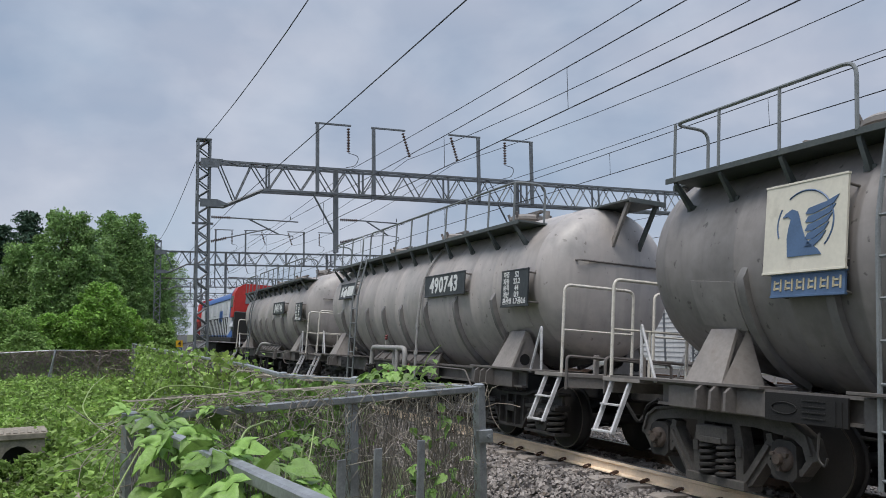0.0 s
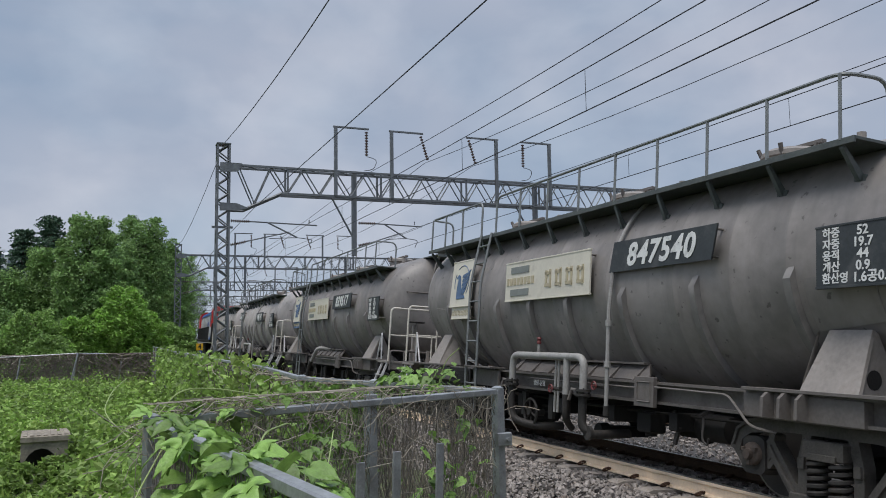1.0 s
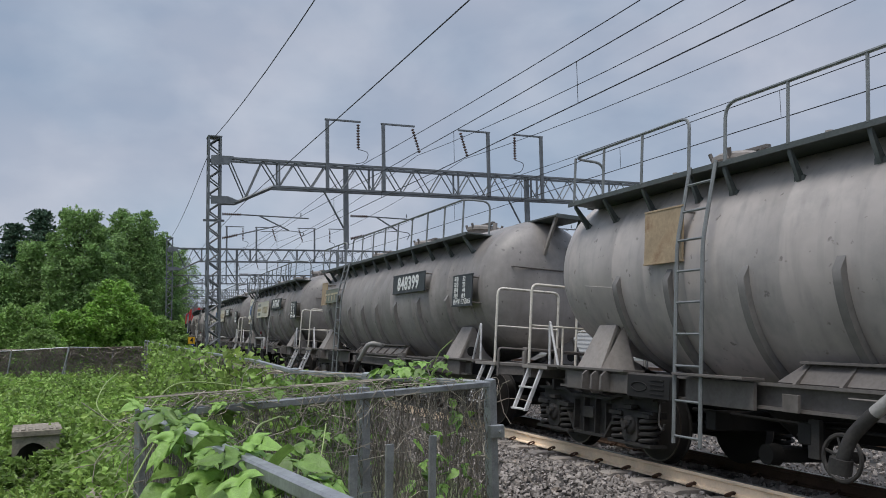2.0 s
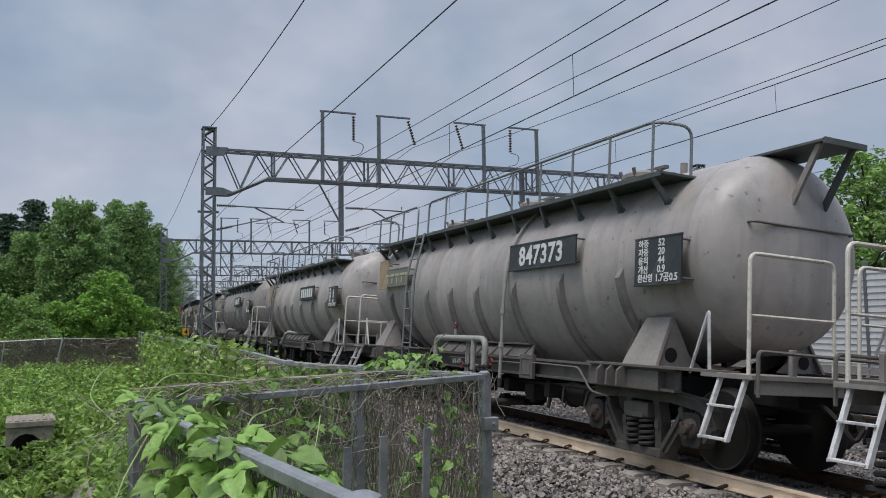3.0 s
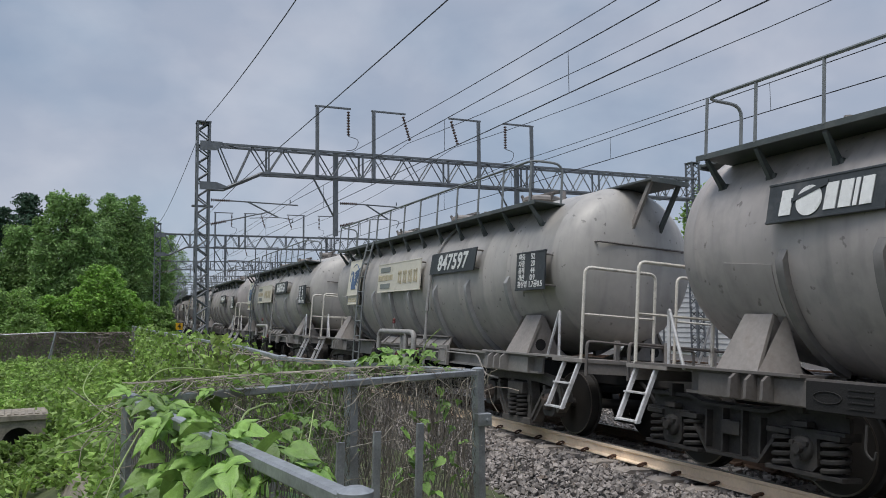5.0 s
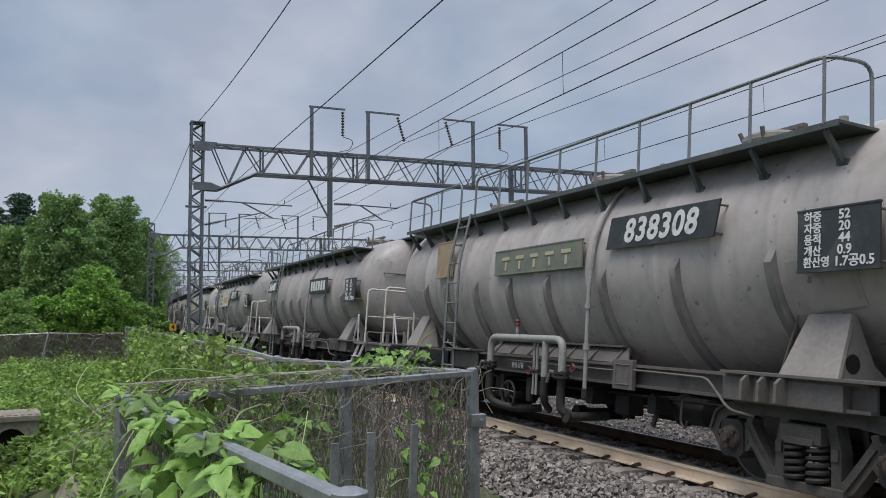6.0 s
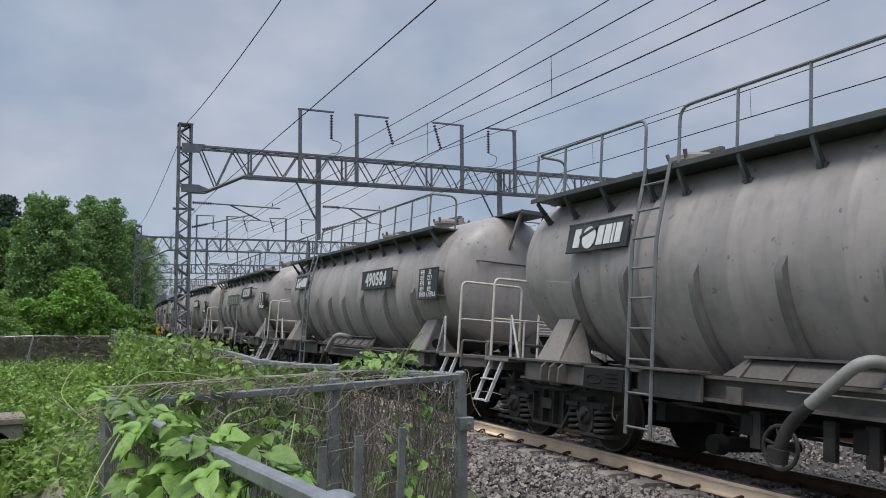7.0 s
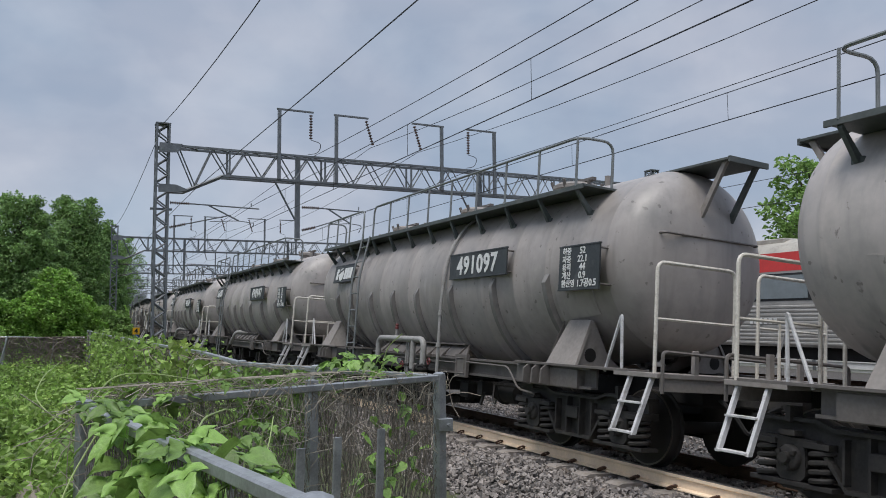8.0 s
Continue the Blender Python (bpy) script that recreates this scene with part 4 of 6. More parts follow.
def pipes(w, looped):
    if looped:
        p = bend([(-1.46, 0.90, 0.90), (-1.46, 0.90, 1.29), (-1.46, -1.03, 1.29), (-1.46, -1.03, 0.86)], 0.15, 5)
        pipe = part("discharge_pipe", Build().tube(p, 0.05, 12), "pipe", w, "bent grey discharge pipe")
        part("pipe_branch", Build().tube([(-1.46, -0.62, 1.29), (-1.46, -0.62, 0.80)], 0.046, 12), "pipe", pipe)
        part("branch_hose", Build().tube(bend([(-1.46, -0.62, 0.80), (-1.46, -0.62, 0.50), (-1.25, -0.45, 0.36)], 0.12), 0.046, 10), "bogie", pipe, "black rubber elbow")
        for y, z in ((0.90, 0.90), (-1.03, 0.86)):
            for dz in (0.0, -0.055):
                fl = Build().lathe([(z + dz, 0.05), (z + dz, 0.105), (z + dz + 0.03, 0.105), (z + dz + 0.03, 0.05)], (-1.46, y, 0), 2, 18)
                for q in range(6):
                    c_, s_ = 0.085 * math.cos(q * 1.047), 0.085 * math.sin(q * 1.047)
                    fl.tube([(-1.46 + c_, y + s_, z + dz - 0.015), (-1.46 + c_, y + s_, z + dz + 0.045)], 0.012, 6)
                part("flange", fl, "bogie", pipe)
            part("valve", Build().tube([(-1.46, y, z), (-1.5, y + 0.20, z + 0.02), (-1.52, y + 0.24, z - 0.12)], 0.024, 7), "steel", pipe)
        part("lower_elbow", Build().tube(bend([(-1.46, 0.90, 0.86), (-1.46, 0.90, 0.36), (-1.2, 0.62, 0.28), (-0.8, 0.5, 0.3)], 0.16), 0.056, 10), "bogie", pipe)
        part("lower_elbow", Build().tube(bend([(-1.46, -1.03, 0.82), (-1.46, -1.03, 0.42), (-1.35, -1.12, 0.34), (-0.8, -1.1, 0.36)], 0.14), 0.056, 10), "bogie", pipe)
        part("outlet_flange", Build().lathe([(-1.44, 0.05), (-1.44, 0.09), (-1.40, 0.09), (-1.40, 0.05)], (0, -1.12, 0.36), 0, 16), "bogie", pipe)
        part("stub", Build().tube([(-1.40, 0.25, 1.29), (-1.40, 0.25, 1.48)], 0.022, 8), "pipe", pipe)
        part("valve_cap", Build().lathe([(1.45, 0.022), (1.46, 0.034), (1.49, 0.034), (1.50, 0.024), (1.53, 0.034), (1.55, 0.02)], (-1.40, 0.25, 0), 2, 10), "redcap", pipe, "faded red cap")
        for y in (-0.28, -0.36):
            part("gauge_pipe", Build().tube([(-1.42, y, 1.27), (-1.42, y, 0.55)], 0.018, 7), "pipe", pipe)
        for y, z in ((-0.32, 0.86), (-1.36, 0.95)):
            tap = Build().tube([(-1.42, y - 0.10, z), (-1.42, y + 0.10, z)], 0.03, 8)
            tv = part("tap_valve", tap, "bogie", pipe)
            hand = Build().tube([(-1.49, y + 0.05 + 0.05 * math.cos(q * 0.628), z + 0.05 * math.sin(q * 0.628)) for q in range(11)], 0.011, 5)
            hand.tube([(-1.42, y + 0.05, z), (-1.50, y + 0.05, z)], 0.012, 6)
            part("tap_handle", hand, "redcap", tv, "small red hand wheel")
    else:
        p = bend([(-1.05, -0.32, 1.22), (-1.42, -0.24, 1.29), (-1.48, 0.22, 0.88)], 0.2, 5)
        pipe = part("discharge_pipe", Build().tube(p, 0.052, 12), "pipe", w, "sloping grey discharge pipe")
        part("hose", Build().tube(bend([(-1.48, 0.22, 0.88), (-1.50, 0.42, 0.68), (-1.52, 0.50, 0.44)], 0.1), 0.055, 10), "bogie", pipe, "black discharge hose")
        part("pipe_coupling", Build().tube([(-1.52, 0.49, 0.50), (-1.52, 0.51, 0.38)], 0.09, 10), "bogie", pipe)
    if not looped:
        return
    write(w, "열림-닫힘", 0.085, 0.44, 0.90, "step", "lettering", 1.0, -1.262)
    # riser from the underframe over the tank's flank
    pts = [(-1.43, -1.5, 0.66), (-1.43, -1.5, 1.9)]
    rr, zz = tank_r(-1.5) + 0.045, tank_z(-1.5)
    for i in range(9):
        a = 0.06 + 0.86 * i / 8
        pts.append((-rr * math.cos(a), -1.5, zz + rr * math.sin(a)))
    riser = part("riser_pipe", Build().tube(pts, 0.026, 8), "pipe", w)
    for z in (1.18, 1.68):
        part("joint", Build().tube([(-1.43, -1.5, z), (-1.43, -1.5, z + 0.07)], 0.042, 8), "pipe", riser)
    part("pipe_foot", Build().tube([(-1.43, -1.5, 0.60), (-1.43, -1.5, 0.72)], 0.036, 8), "bogie", riser)


def flat_board(parent, name, mtl, y0, y1, z0, z1, x=-1.42, label="", tilt=0.0, lean=0.0):
    """A board held off the tank's side by four stubs."""
    hy, hz = abs(y1 - y0) / 2, abs(z1 - z0) / 2
    b = Build().prism([(-hy - lean * hz, hz), (hy - lean * hz, hz), (hy + lean * hz, -hz), (-hy + lean * hz, -hz)], 0, -0.011, 0.011)
    if not lean:
        b.box((0, 0, (z1 - z0) / 2), (0.035, abs(y1 - y0) + 0.01, 0.02))
        b.box((0, 0, -(z1 - z0) / 2), (0.035, abs(y1 - y0) + 0.01, 0.02))
    ob = part(name, b, mtl, parent, label)
    ob.matrix_basis = pose(x, (y0 + y1) / 2, (z0 + z1) / 2, 0, tilt, 0)
    for z in (-1, 1):
        for y in (-1, 1):
            yy, zz = y * (y1 - y0) * 0.46, z * (z1 - z0) * 0.4
            part("stay", Build().tube([(0.0, yy, zz), (0.45, yy, zz)], 0.014, 5), "steel", ob)
    return ob


FACE = Matrix(((0, 0, -1, 0), (-1, 0, 0, 0), (0, 1, 0, 0), (0, 0, 0, 1)))   # writing on a face that looks to -X


def write(parent, text, size, y, z, mtl, name="lettering", spacing=1.0, x=-0.016, wide=1.0, shear=0.0, bold=0.022):
    me = lettering(text, size, 0.002, spacing, "CENTER", bold, shear)
    me.materials.append(M[mtl])
    ob = part(name, me, mtl, parent)
    ob.matrix_basis = Matrix.Translation((x, y, z)) @ FACE @ Matrix.Diagonal((wide, 1, 1, 1))
    return ob


def bars(parent, rows, mtl, name="mark_bar", x=-0.016):
    for y, z, w_, h_ in rows:
        part(name, Build().box((x, y, z), (0.012, w_, h_)), mtl, parent)


def shape(parent, pts, mtl, name, x0=-0.012, x1=-0.020):
    return part(name, Build().prism(pts, 0, x0, x1), mtl, parent, smooth=20)


def data_board(w, rows, y=-4.5):
    b = flat_board(w, "data_board", "board", y - 0.81, y, 1.98, 2.52, -1.28, "black board with white load data")
    for i, (a, v) in enumerate(rows):
        z = 0.20 - 0.10 * i
        write(b, a, 0.10, 0.24 if i < 4 else 0.20, z, "white", wide=1.0)
        write(b, v, 0.115, -0.08 if i < 4 else -0.17, z, "white", wide=1.0)


def number_board(w, text, y0=-3.4, y1=-1.7, z0=2.24, lean=0.0):
    b = flat_board(w, "number_board", "board", y0, y1, z0, z0 + 0.37, -1.40, "black board with white running number", 0.0, lean)
    write(b, text, 0.37, 0, -0.01, "white", spacing=1.10, wide=1.0, shear=lean, bold=0.03)


def round_logo_board(w):
    b = flat_board(w, "emblem_board", "board", 2.83, 4.05, 2.44, 2.80, -1.33, "black board with a white emblem", 8)
    m = Build().lathe([(-0.017, 0.14), (-0.021, 0.14)], (0, 0.14, -0.02), 0, 24)
    e = part("emblem", m, "white", b)
    shape(e, [(0.33, -0.02), (-0.05, 0.10), (-0.05, 0.14), (0.33, 0.02)], "board", "emblem_stripe", -0.020, -0.026)
    for yc, wd in ((0.40, 0.13), (-0.08, 0.12), (-0.23, 0.12), (-0.33, 0.04), (-0.43, 0.11)):
        shape(b, [(yc + wd / 2, -0.13), (yc - wd / 2, -0.13), (yc - wd / 2 - 0.02, 0.11), (yc + wd / 2 - 0.02, 0.11)], "white", "emblem_bar")


def bird_board(w, blue):
    """A winged emblem in a broken ring over a band of marks; the band is blue, or faded into the cream."""
    b = flat_board(w, "emblem_plate", "cream", 2.66, 3.54, 2.09, 2.90, -1.39, "cream plate with a winged emblem", 4)
    band = flat_board(w, "band_plate", "blue_logo" if blue else "cream", 2.68, 3.46, 1.88, 2.08, -1.395, "narrow plate with a row of tan marks", 4)
    for i in range(6):
        yc = 0.31 - 0.125 * i
        for dy, dz, w_, h_ in ((0.015, 0.02, 0.06, 0.018), (0.015, -0.03, 0.06, 0.018), (0.035, 0.0, 0.016, 0.09), (-0.035, 0.0, 0.016, 0.11)):
            part("band_mark", Build().box((-0.014, yc + dy, dz), (0.008, w_, h_)), "tan_logo", band)
    for a0, a1 in ((-0.35, 0.55), (0.95, 3.9)):
        ring = []
        for i in range(25):
            a = a0 + (a1 - a0) * i / 24
            ring.append((-0.012, -0.01 + 0.30 * math.cos(a), 0.02 + 0.30 * math.sin(a)))
        part("ring", Build().tube(ring, 0.009, 4), "blue_logo", b)
    shape(b, [(0.16, -0.27), (-0.20, -0.27), (-0.16, -0.22), (-0.08, -0.17), (-0.02, -0.10), (0.02, 0.0), (0.045, 0.08), (0.07, 0.14), (0.13, 0.165), (0.20, 0.13), (0.235, 0.095), (0.17, 0.10), (0.14, 0.07), (0.16, 0.0), (0.175, -0.10)], "blue_logo", "body_shape")
    for i in range(5):
        z = -0.20 + 0.075 * i
        o = 0.03 * i
        shape(b, [(-0.02, z), (-0.10, z - 0.005), (-0.19 - o, z + 0.06), (-0.24 - o, z + 0.13), (-0.15 - o * 0.7, z + 0.085), (-0.05, z + 0.05)], "blue_logo", "feather_shape")


def long_plate(w, green=False, ahead=0.0):
    if green:
        b = flat_board(w, "maker_plate", "green_plate", -1.3 + ahead * 1.36, 1.0 + ahead, 2.21 + ahead * 0.035, 2.56 + ahead * 0.035, -1.41, "weathered green plate with faded yellow marks")
        for i in range(5):
            yc = (0.8 - 0.4 * i) * (0.7 if ahead else 1.0)
            part("faded_mark", Build().box((-0.016, yc, 0.05), (0.008, 0.22, 0.05)), "tan_logo", b)
            part("faded_mark", Build().box((-0.016, yc, -0.06), (0.008, 0.05, 0.12)), "tan_logo", b)
        flat_board(w, "stained_plate", "rust_plate", 2.6 + ahead * 0.46, 3.25 + ahead * 0.42, 2.28, 2.88, -1.38, "rust-stained blank plate")
        return
    b = flat_board(w, "maker_plate", "cream", -1.05, 1.32, 2.10, 2.68, -1.42, "cream maker's plate with grey and tan marks")
    bars(b, [(0.72, 0.17, 0.56, 0.10), (0.72, -0.17, 0.56, 0.10)], "grey_logo")
    for i in range(8):
        bars(b, [(1.10 - 0.11 * i, 0.0, 0.07, 0.11)], "tan_logo")
    for i in range(4):
        yc = -0.12 - 0.28 * i
        bars(b, [(yc, 0.06, 0.17, 0.05), (yc + 0.05, 0.0, 0.05, 0.2), (yc - 0.06, -0.02, 0.045, 0.26), (yc, -0.11, 0.17, 0.045)], "tan_logo")


def sticker(w):
    s = part("sticker", Build().box((-1.245, 1.85, 2.68), (0.006, 0.28, 0.10), pose(0, 0, 0, 0, 22)), "red", w, "small red and white warning sticker")
    part("sticker_bar", Build().box((-1.25, 1.85, 2.68), (0.004, 0.22, 0.04), pose(0, 0, 0, 0, 22)), "white", s)


def data_rows(tare, a, b_):
    return (("하중", "52"), ("자중", tare), ("용적", "44"), ("계산", "0.9"), ("환산영", a + "공" + b_))


TRAIN = [  # running number, pipe loop, marks, tare, converted lengths, bogie cast, side number-board place
    ("849146", False, "none", "22.2", "1.7", "0.6", False),
    ("490743", True, "round", "22.2", "1.7", "0.6", False),
    ("839517", False, "bird", "19.5", "1.6", "0.5", True),
    ("847540", True, "bird", "19.7", "1.6", "0.5", True),
    ("848399", False, "greenfront", "20", "1.7", "0.5", True),
    ("", False, "rust", "20", "1.7", "0.5", False),
    ("847373", True, "greenfront", "20", "1.7", "0.5", True),
    ("490544", False, "round", "22.7", "1.7", "0.6", False),
    ("848556", True, "bird", "20", "1.7", "0.5", True),
    ("847597", True, "bird", "20", "1.7", "0.5", True),
    ("", True, "round", "22.2", "1.7", "0.6", False),
    ("838308", True, "green", "20", "1.7", "0.5", True),
    ("490584", False, "round", "22.7", "1.7", "0.6", False),
    ("490947", False, "round", "22.1", "1.7", "0.5", False),
    ("491097", True, "round", "22.1", "1.7", "0.5", False),
    ("", False, "round", "22.1", "1.7", "0.5", False),
]
WAGONS = []


def build_train():
    paints = {"soot": (True, "tanksoot", "tankdark", "steel"), "pale": (True, "tankclean", "ribclean", "steelclean"), "mixed": (True, "tank", "tankdark", "steel"), "grey": (False, "tank", "tankdark", "steel")}
    kinds = {k: make_wagon(*v) for k, v in paints.items()}
    used = set()
    for num, loop, marks, tare, a, b_, cast in TRAIN:
        cast = "grey" if not cast else "pale" if num in ("848556", "847597") else "mixed" if num in ("847373", "838308") else "soot"
        w = kinds[cast] if cast not in used else None
        if w is None:
            w = copy_thing(bases[cast], Matrix())
        else:
            used.add(cast)
            bases[cast] = w
        WAGONS.append([w, num, loop, marks, tare, a, b_])
    for w, num, loop, marks, tare, a, b_ in WAGONS:
        tagged(w, "dusty grey cement tank wagon with ladder and " + {"round": "a black emblem board", "bird": "cream maker's plates", "green": "a green plate", "greenfront": "a green plate", "rust": "a rust-stained plate", "none": "black boards"}[marks], "wagon", "cement wagons of the train")
        pipes(w, loop)
        data_board(w, data_rows(tare, a, b_))
        sticker(w)
        if num in ("839517", "490544"):
            brake_stand(w)
        if num == "839517":
            for c in w.children:
                if c.name.startswith("ladder"):
                    c.matrix_basis = pose(0, -0.27, 0)
        if num:
            number_board(w, num, *((-3.32, -1.50, 2.34, 0.25) if marks == "bird" else (-3.62, -1.84, 2.38, 0.25) if marks == "green" else (-3.4, -1.6, 2.32) if marks == "greenfront" else (-3.4, -1.7, 2.24)))
        else:
            bars(flat_board(w, "number_board", "board", -3.3, -1.6, 2.24, 2.61, -1.40, "black board with white marks"), [(0.6 - 0.24 * i, 0, 0.15, 0.25) for i in range(6)], "white")
        if marks == "round":
            round_logo_board(w)
        elif marks == "bird":
            bird_board(w, num == "839517")
            long_plate(w)
        elif marks == "green":
            long_plate(w, True)
        elif marks == "greenfront":
            long_plate(w, True, 2.9)
        elif marks == "rust":
            flat_board(w, "stained_plate", "rust_plate", 2.6, 3.25, 2.28, 2.88, -1.38, "rust-stained blank plate")


bases = {}
build_train()


# ---------------------------------------------------------------- locomotive at the head
def make_loco():
    """A diesel hood locomotive, its rear cab at -Y."""
    w = empty("diesel_locomotive")
    half = 8.6

    def shell(y0, y1, wd, z0, z1, name, mtl, label=""):
        h, r = wd / 2, 0.45
        pts = [(-h, z0), (-h, z1 - r), (-h + 0.12, z1 - 0.18), (-h + 0.45, z1), (h - 0.45, z1), (h - 0.12, z1 - 0.18), (h, z1 - r), (h, z0)]
        return part(name, Build().prism(pts, 1, y0, y1), mtl, w, label)
    shell(-half + 1.6, half - 0.4, 2.5, 1.55, 3.62, "hood", "lgrey", "pale grey hood")
    shell(-half + 1.55, half - 0.5, 2.56, 3.25, 3.70, "roof_band", "blue", "blue roof edge")
    shell(-half + 1.6, half - 0.35, 2.54, 1.5, 1.95, "lower_band", "blue", "blue lower band")
    shell(-half + 0.35, -half + 1.25, 2.75, 2.35, 3.86, "rear_cab", "red", "red cab end")
    shell(-half + 1.25, -half + 1.6, 2.75, 2.35, 3.84, "cab_corner", "blue")
    shell(-half + 0.34, -half + 1.61, 2.76, 1.95, 2.36, "cab_band", "lgrey")
    shell(-half + 0.34, -half + 1.61, 2.77, 1.45, 1.96, "cab_skirt", "blue")
    shell(half - 1.7, half - 0.3, 2.75, 1.5, 3.80, "front_cab", "red")
    part("cab_window", Build().box((-1.385, -half + 1.0, 3.05), (0.02, 0.7, 0.5)), "glass", w)
    for x in (-0.6, 0.6):
        part("rear_window", Build().box((x, -half + 0.34, 3.2), (0.6, 0.02, 0.45)), "glass", w)
    part("deck", Build().box((0, 0, 1.36), (2.9, 17.4, 0.18)), "under", w)
    part("end_box", Build().box((-0.9, -half + 0.2, 2.0), (0.9, 0.4, 1.2)), "black", w)
    part("fuel_tank", Build().box((0, 0, 0.8), (2.5, 4.2, 0.8)), "under", w)
    for i in range(24):
        y = -half + 1.8 + 0.62 * i
        part("side_post", Build().tube([(-1.42, y, 1.4), (-1.42, y, 2.35)], 0.02, 5), "black", w)
    part("side_rail", Build().tube([(-1.42, -half + 1.7, 2.35), (-1.42, half - 1.6, 2.35)], 0.022, 6), "black", w)
    for y in (-5.4, 5.4):
        for d in (-1.6, 0, 1.6):
            wheelset(w, y + d)
        part("bogie_frame", Build().box((-1.02, y, 0.62), (0.14, 4.6, 0.36)), "bogie", w)
    for i in range(5):
        part("grille", Build().box((-1.262, -4.5 + 2.2 * i, 2.85), (0.02, 1.3, 0.6)), "lgrey", w)
    part("side_emblem", Build().prism([(-2.6, 2.2), (-3.7, 2.2), (-3.5, 2.75), (-2.4, 2.75)], 0, -1.265, -1.275), "blue", w)
    return tagged(w, "blue, pale grey and red diesel hood locomotive", "locomotive")


LOCO = make_loco()


# ---------------------------------------------------------------- passing passenger train
def coach_half(z):
    return 1.55 - 0.06 * max(0.0, (z - 2.2) / 1.2)


def make_coach(nose):
    w = empty("passenger_coach")
    y0, y1 = -11.5, 11.5
    if nose:
        y0 = -8.5
    low = [(-1.52, 0.95)]
    for i in range(10):
        z = 1.0 + 0.105 * i
        low += [(-1.55, z), (-1.57, z + 0.02), (-1.57, z + 0.06), (-1.55, z + 0.08)]
    low += [(-1.55, 2.06), (1.55, 2.06), (1.52, 0.95)]
    part("lower_side", Build().prism(low, 1, y0, y1), "silver", w, "corrugated stainless lower side", smooth=20)
    part("window_band", Build().prism([(-1.55, 2.06), (-1.53, 2.92), (1.53, 2.92), (1.55, 2.06)], 1, y0, y1), "silver", w)
    part("red_band", Build().prism([(-1.535, 2.92), (-1.45, 3.42), (1.45, 3.42), (1.535, 2.92)], 1, y0, y1), "red", w, "red stripe above the windows")
    part("roof", Build().prism([(-1.45, 3.42), (-1.32, 3.62), (-0.9, 3.80), (0.9, 3.80), (1.32, 3.62), (1.45, 3.42)], 1, y0, y1), "roofbeige", w)
    for i in range(5):
        part("roof_unit", Build().box((-0.85, -8 + 4 * i, 3.74), (0.5, 2.4, 0.2)), "roofbeige", w)
    part("glazing", Build().box((-1.55, (y0 + y1) / 2, 2.5), (0.02, y1 - y0 - 1.6, 0.72)), "black", w)
    n = 9
    for i in range(n):
        y = y0 + 1.9 + (y1 - y0 - 3.4) * i / (n - 1)
        part("window", Build().box((-1.565, y, 2.5), (0.02, 1.75, 0.6)), "glass", w)
    part("skirt", Build().box((0, (y0 + y1) / 2, 0.78), (2.6, y1 - y0, 0.3)), "under", w)
    for i in range(6):
        part("number_bar", Build().box((-1.585, 3.6 - 0.16 * i, 1.62), (0.01, 0.1, 0.16)), "white", w)
    for y in (-8, 8):
        for d in (-1.1, 1.1):
            wheelset(w, y + d)
        part("bogie_frame", Build().box((-1.0, y, 0.55), (0.14, 3.0, 0.3)), "bogie", w)
    if nose:
        rows = [(-8.5, 1.0, 3.8), (-9.4, 0.92, 3.62), (-10.3, 0.85, 3.05), (-11.2, 0.72, 2.3), (-11.9, 0.55, 1.75)]

        def band(k0, k1, grow):
            vs = []
            for y, wd, top in rows:
                h = 1.55 * (wd if y < -8.6 else 1.0)
                for k in (k0, k1):
                    z = 0.6 + (top - 0.6) * k
                    vs.append((-h * (1 - 0.12 * k) - grow, y, z))
                for k in (k1, k0):
                    z = 0.6 + (top - 0.6) * k
                    vs.append((h * (1 - 0.12 * k) + grow, y, z))
            m = len(rows)
            fs = [(4 * i + a, 4 * i + b, 4 * i + 4 + b, 4 * i + 4 + a) for i in range(m - 1) for a, b in ((0, 1), (1, 2), (2, 3), (3, 0))]
            fs += [(0, 1, 2, 3), (4 * m - 4, 4 * m - 3, 4 * m - 2, 4 * m - 1)]
            return Build().add(vs, fs)
        part("nose", band(0.0, 0.62, 0.0), "red", w, "red sloping nose")
        part("windscreen", band(0.62, 0.93, 0.0), "glass", w, "dark raked windscreen")
        part("nose_roof", band(0.93, 1.0, 0.01), "lgrey", w)
        for x in (-0.75, 0.75):
            part("headlight", Build().lathe([(-11.95, 0.12), (-11.90, 0.13)], (x, 0, 1.45), 1, 14), "white", w)
    return tagged(w, "stainless passenger coach with a red stripe" + (" and a red nose" if nose else ""), "coach", "coaches of the passing train")


COACHES = [make_coach(True), make_coach(False)]
COACHES += [copy_thing(COACHES[1], Matrix()) for _ in range(2)]


# ---------------------------------------------------------------- catenary gantries
GANTRIES = (30.0, 64.0, 95.0, 130.0, 165.0)
FEEDERS = ((0.96, 2.20), (3.24, 4.48), (7.86, 6.60), (10.40, 9.12))   # pole, arm end, from the near track's centre


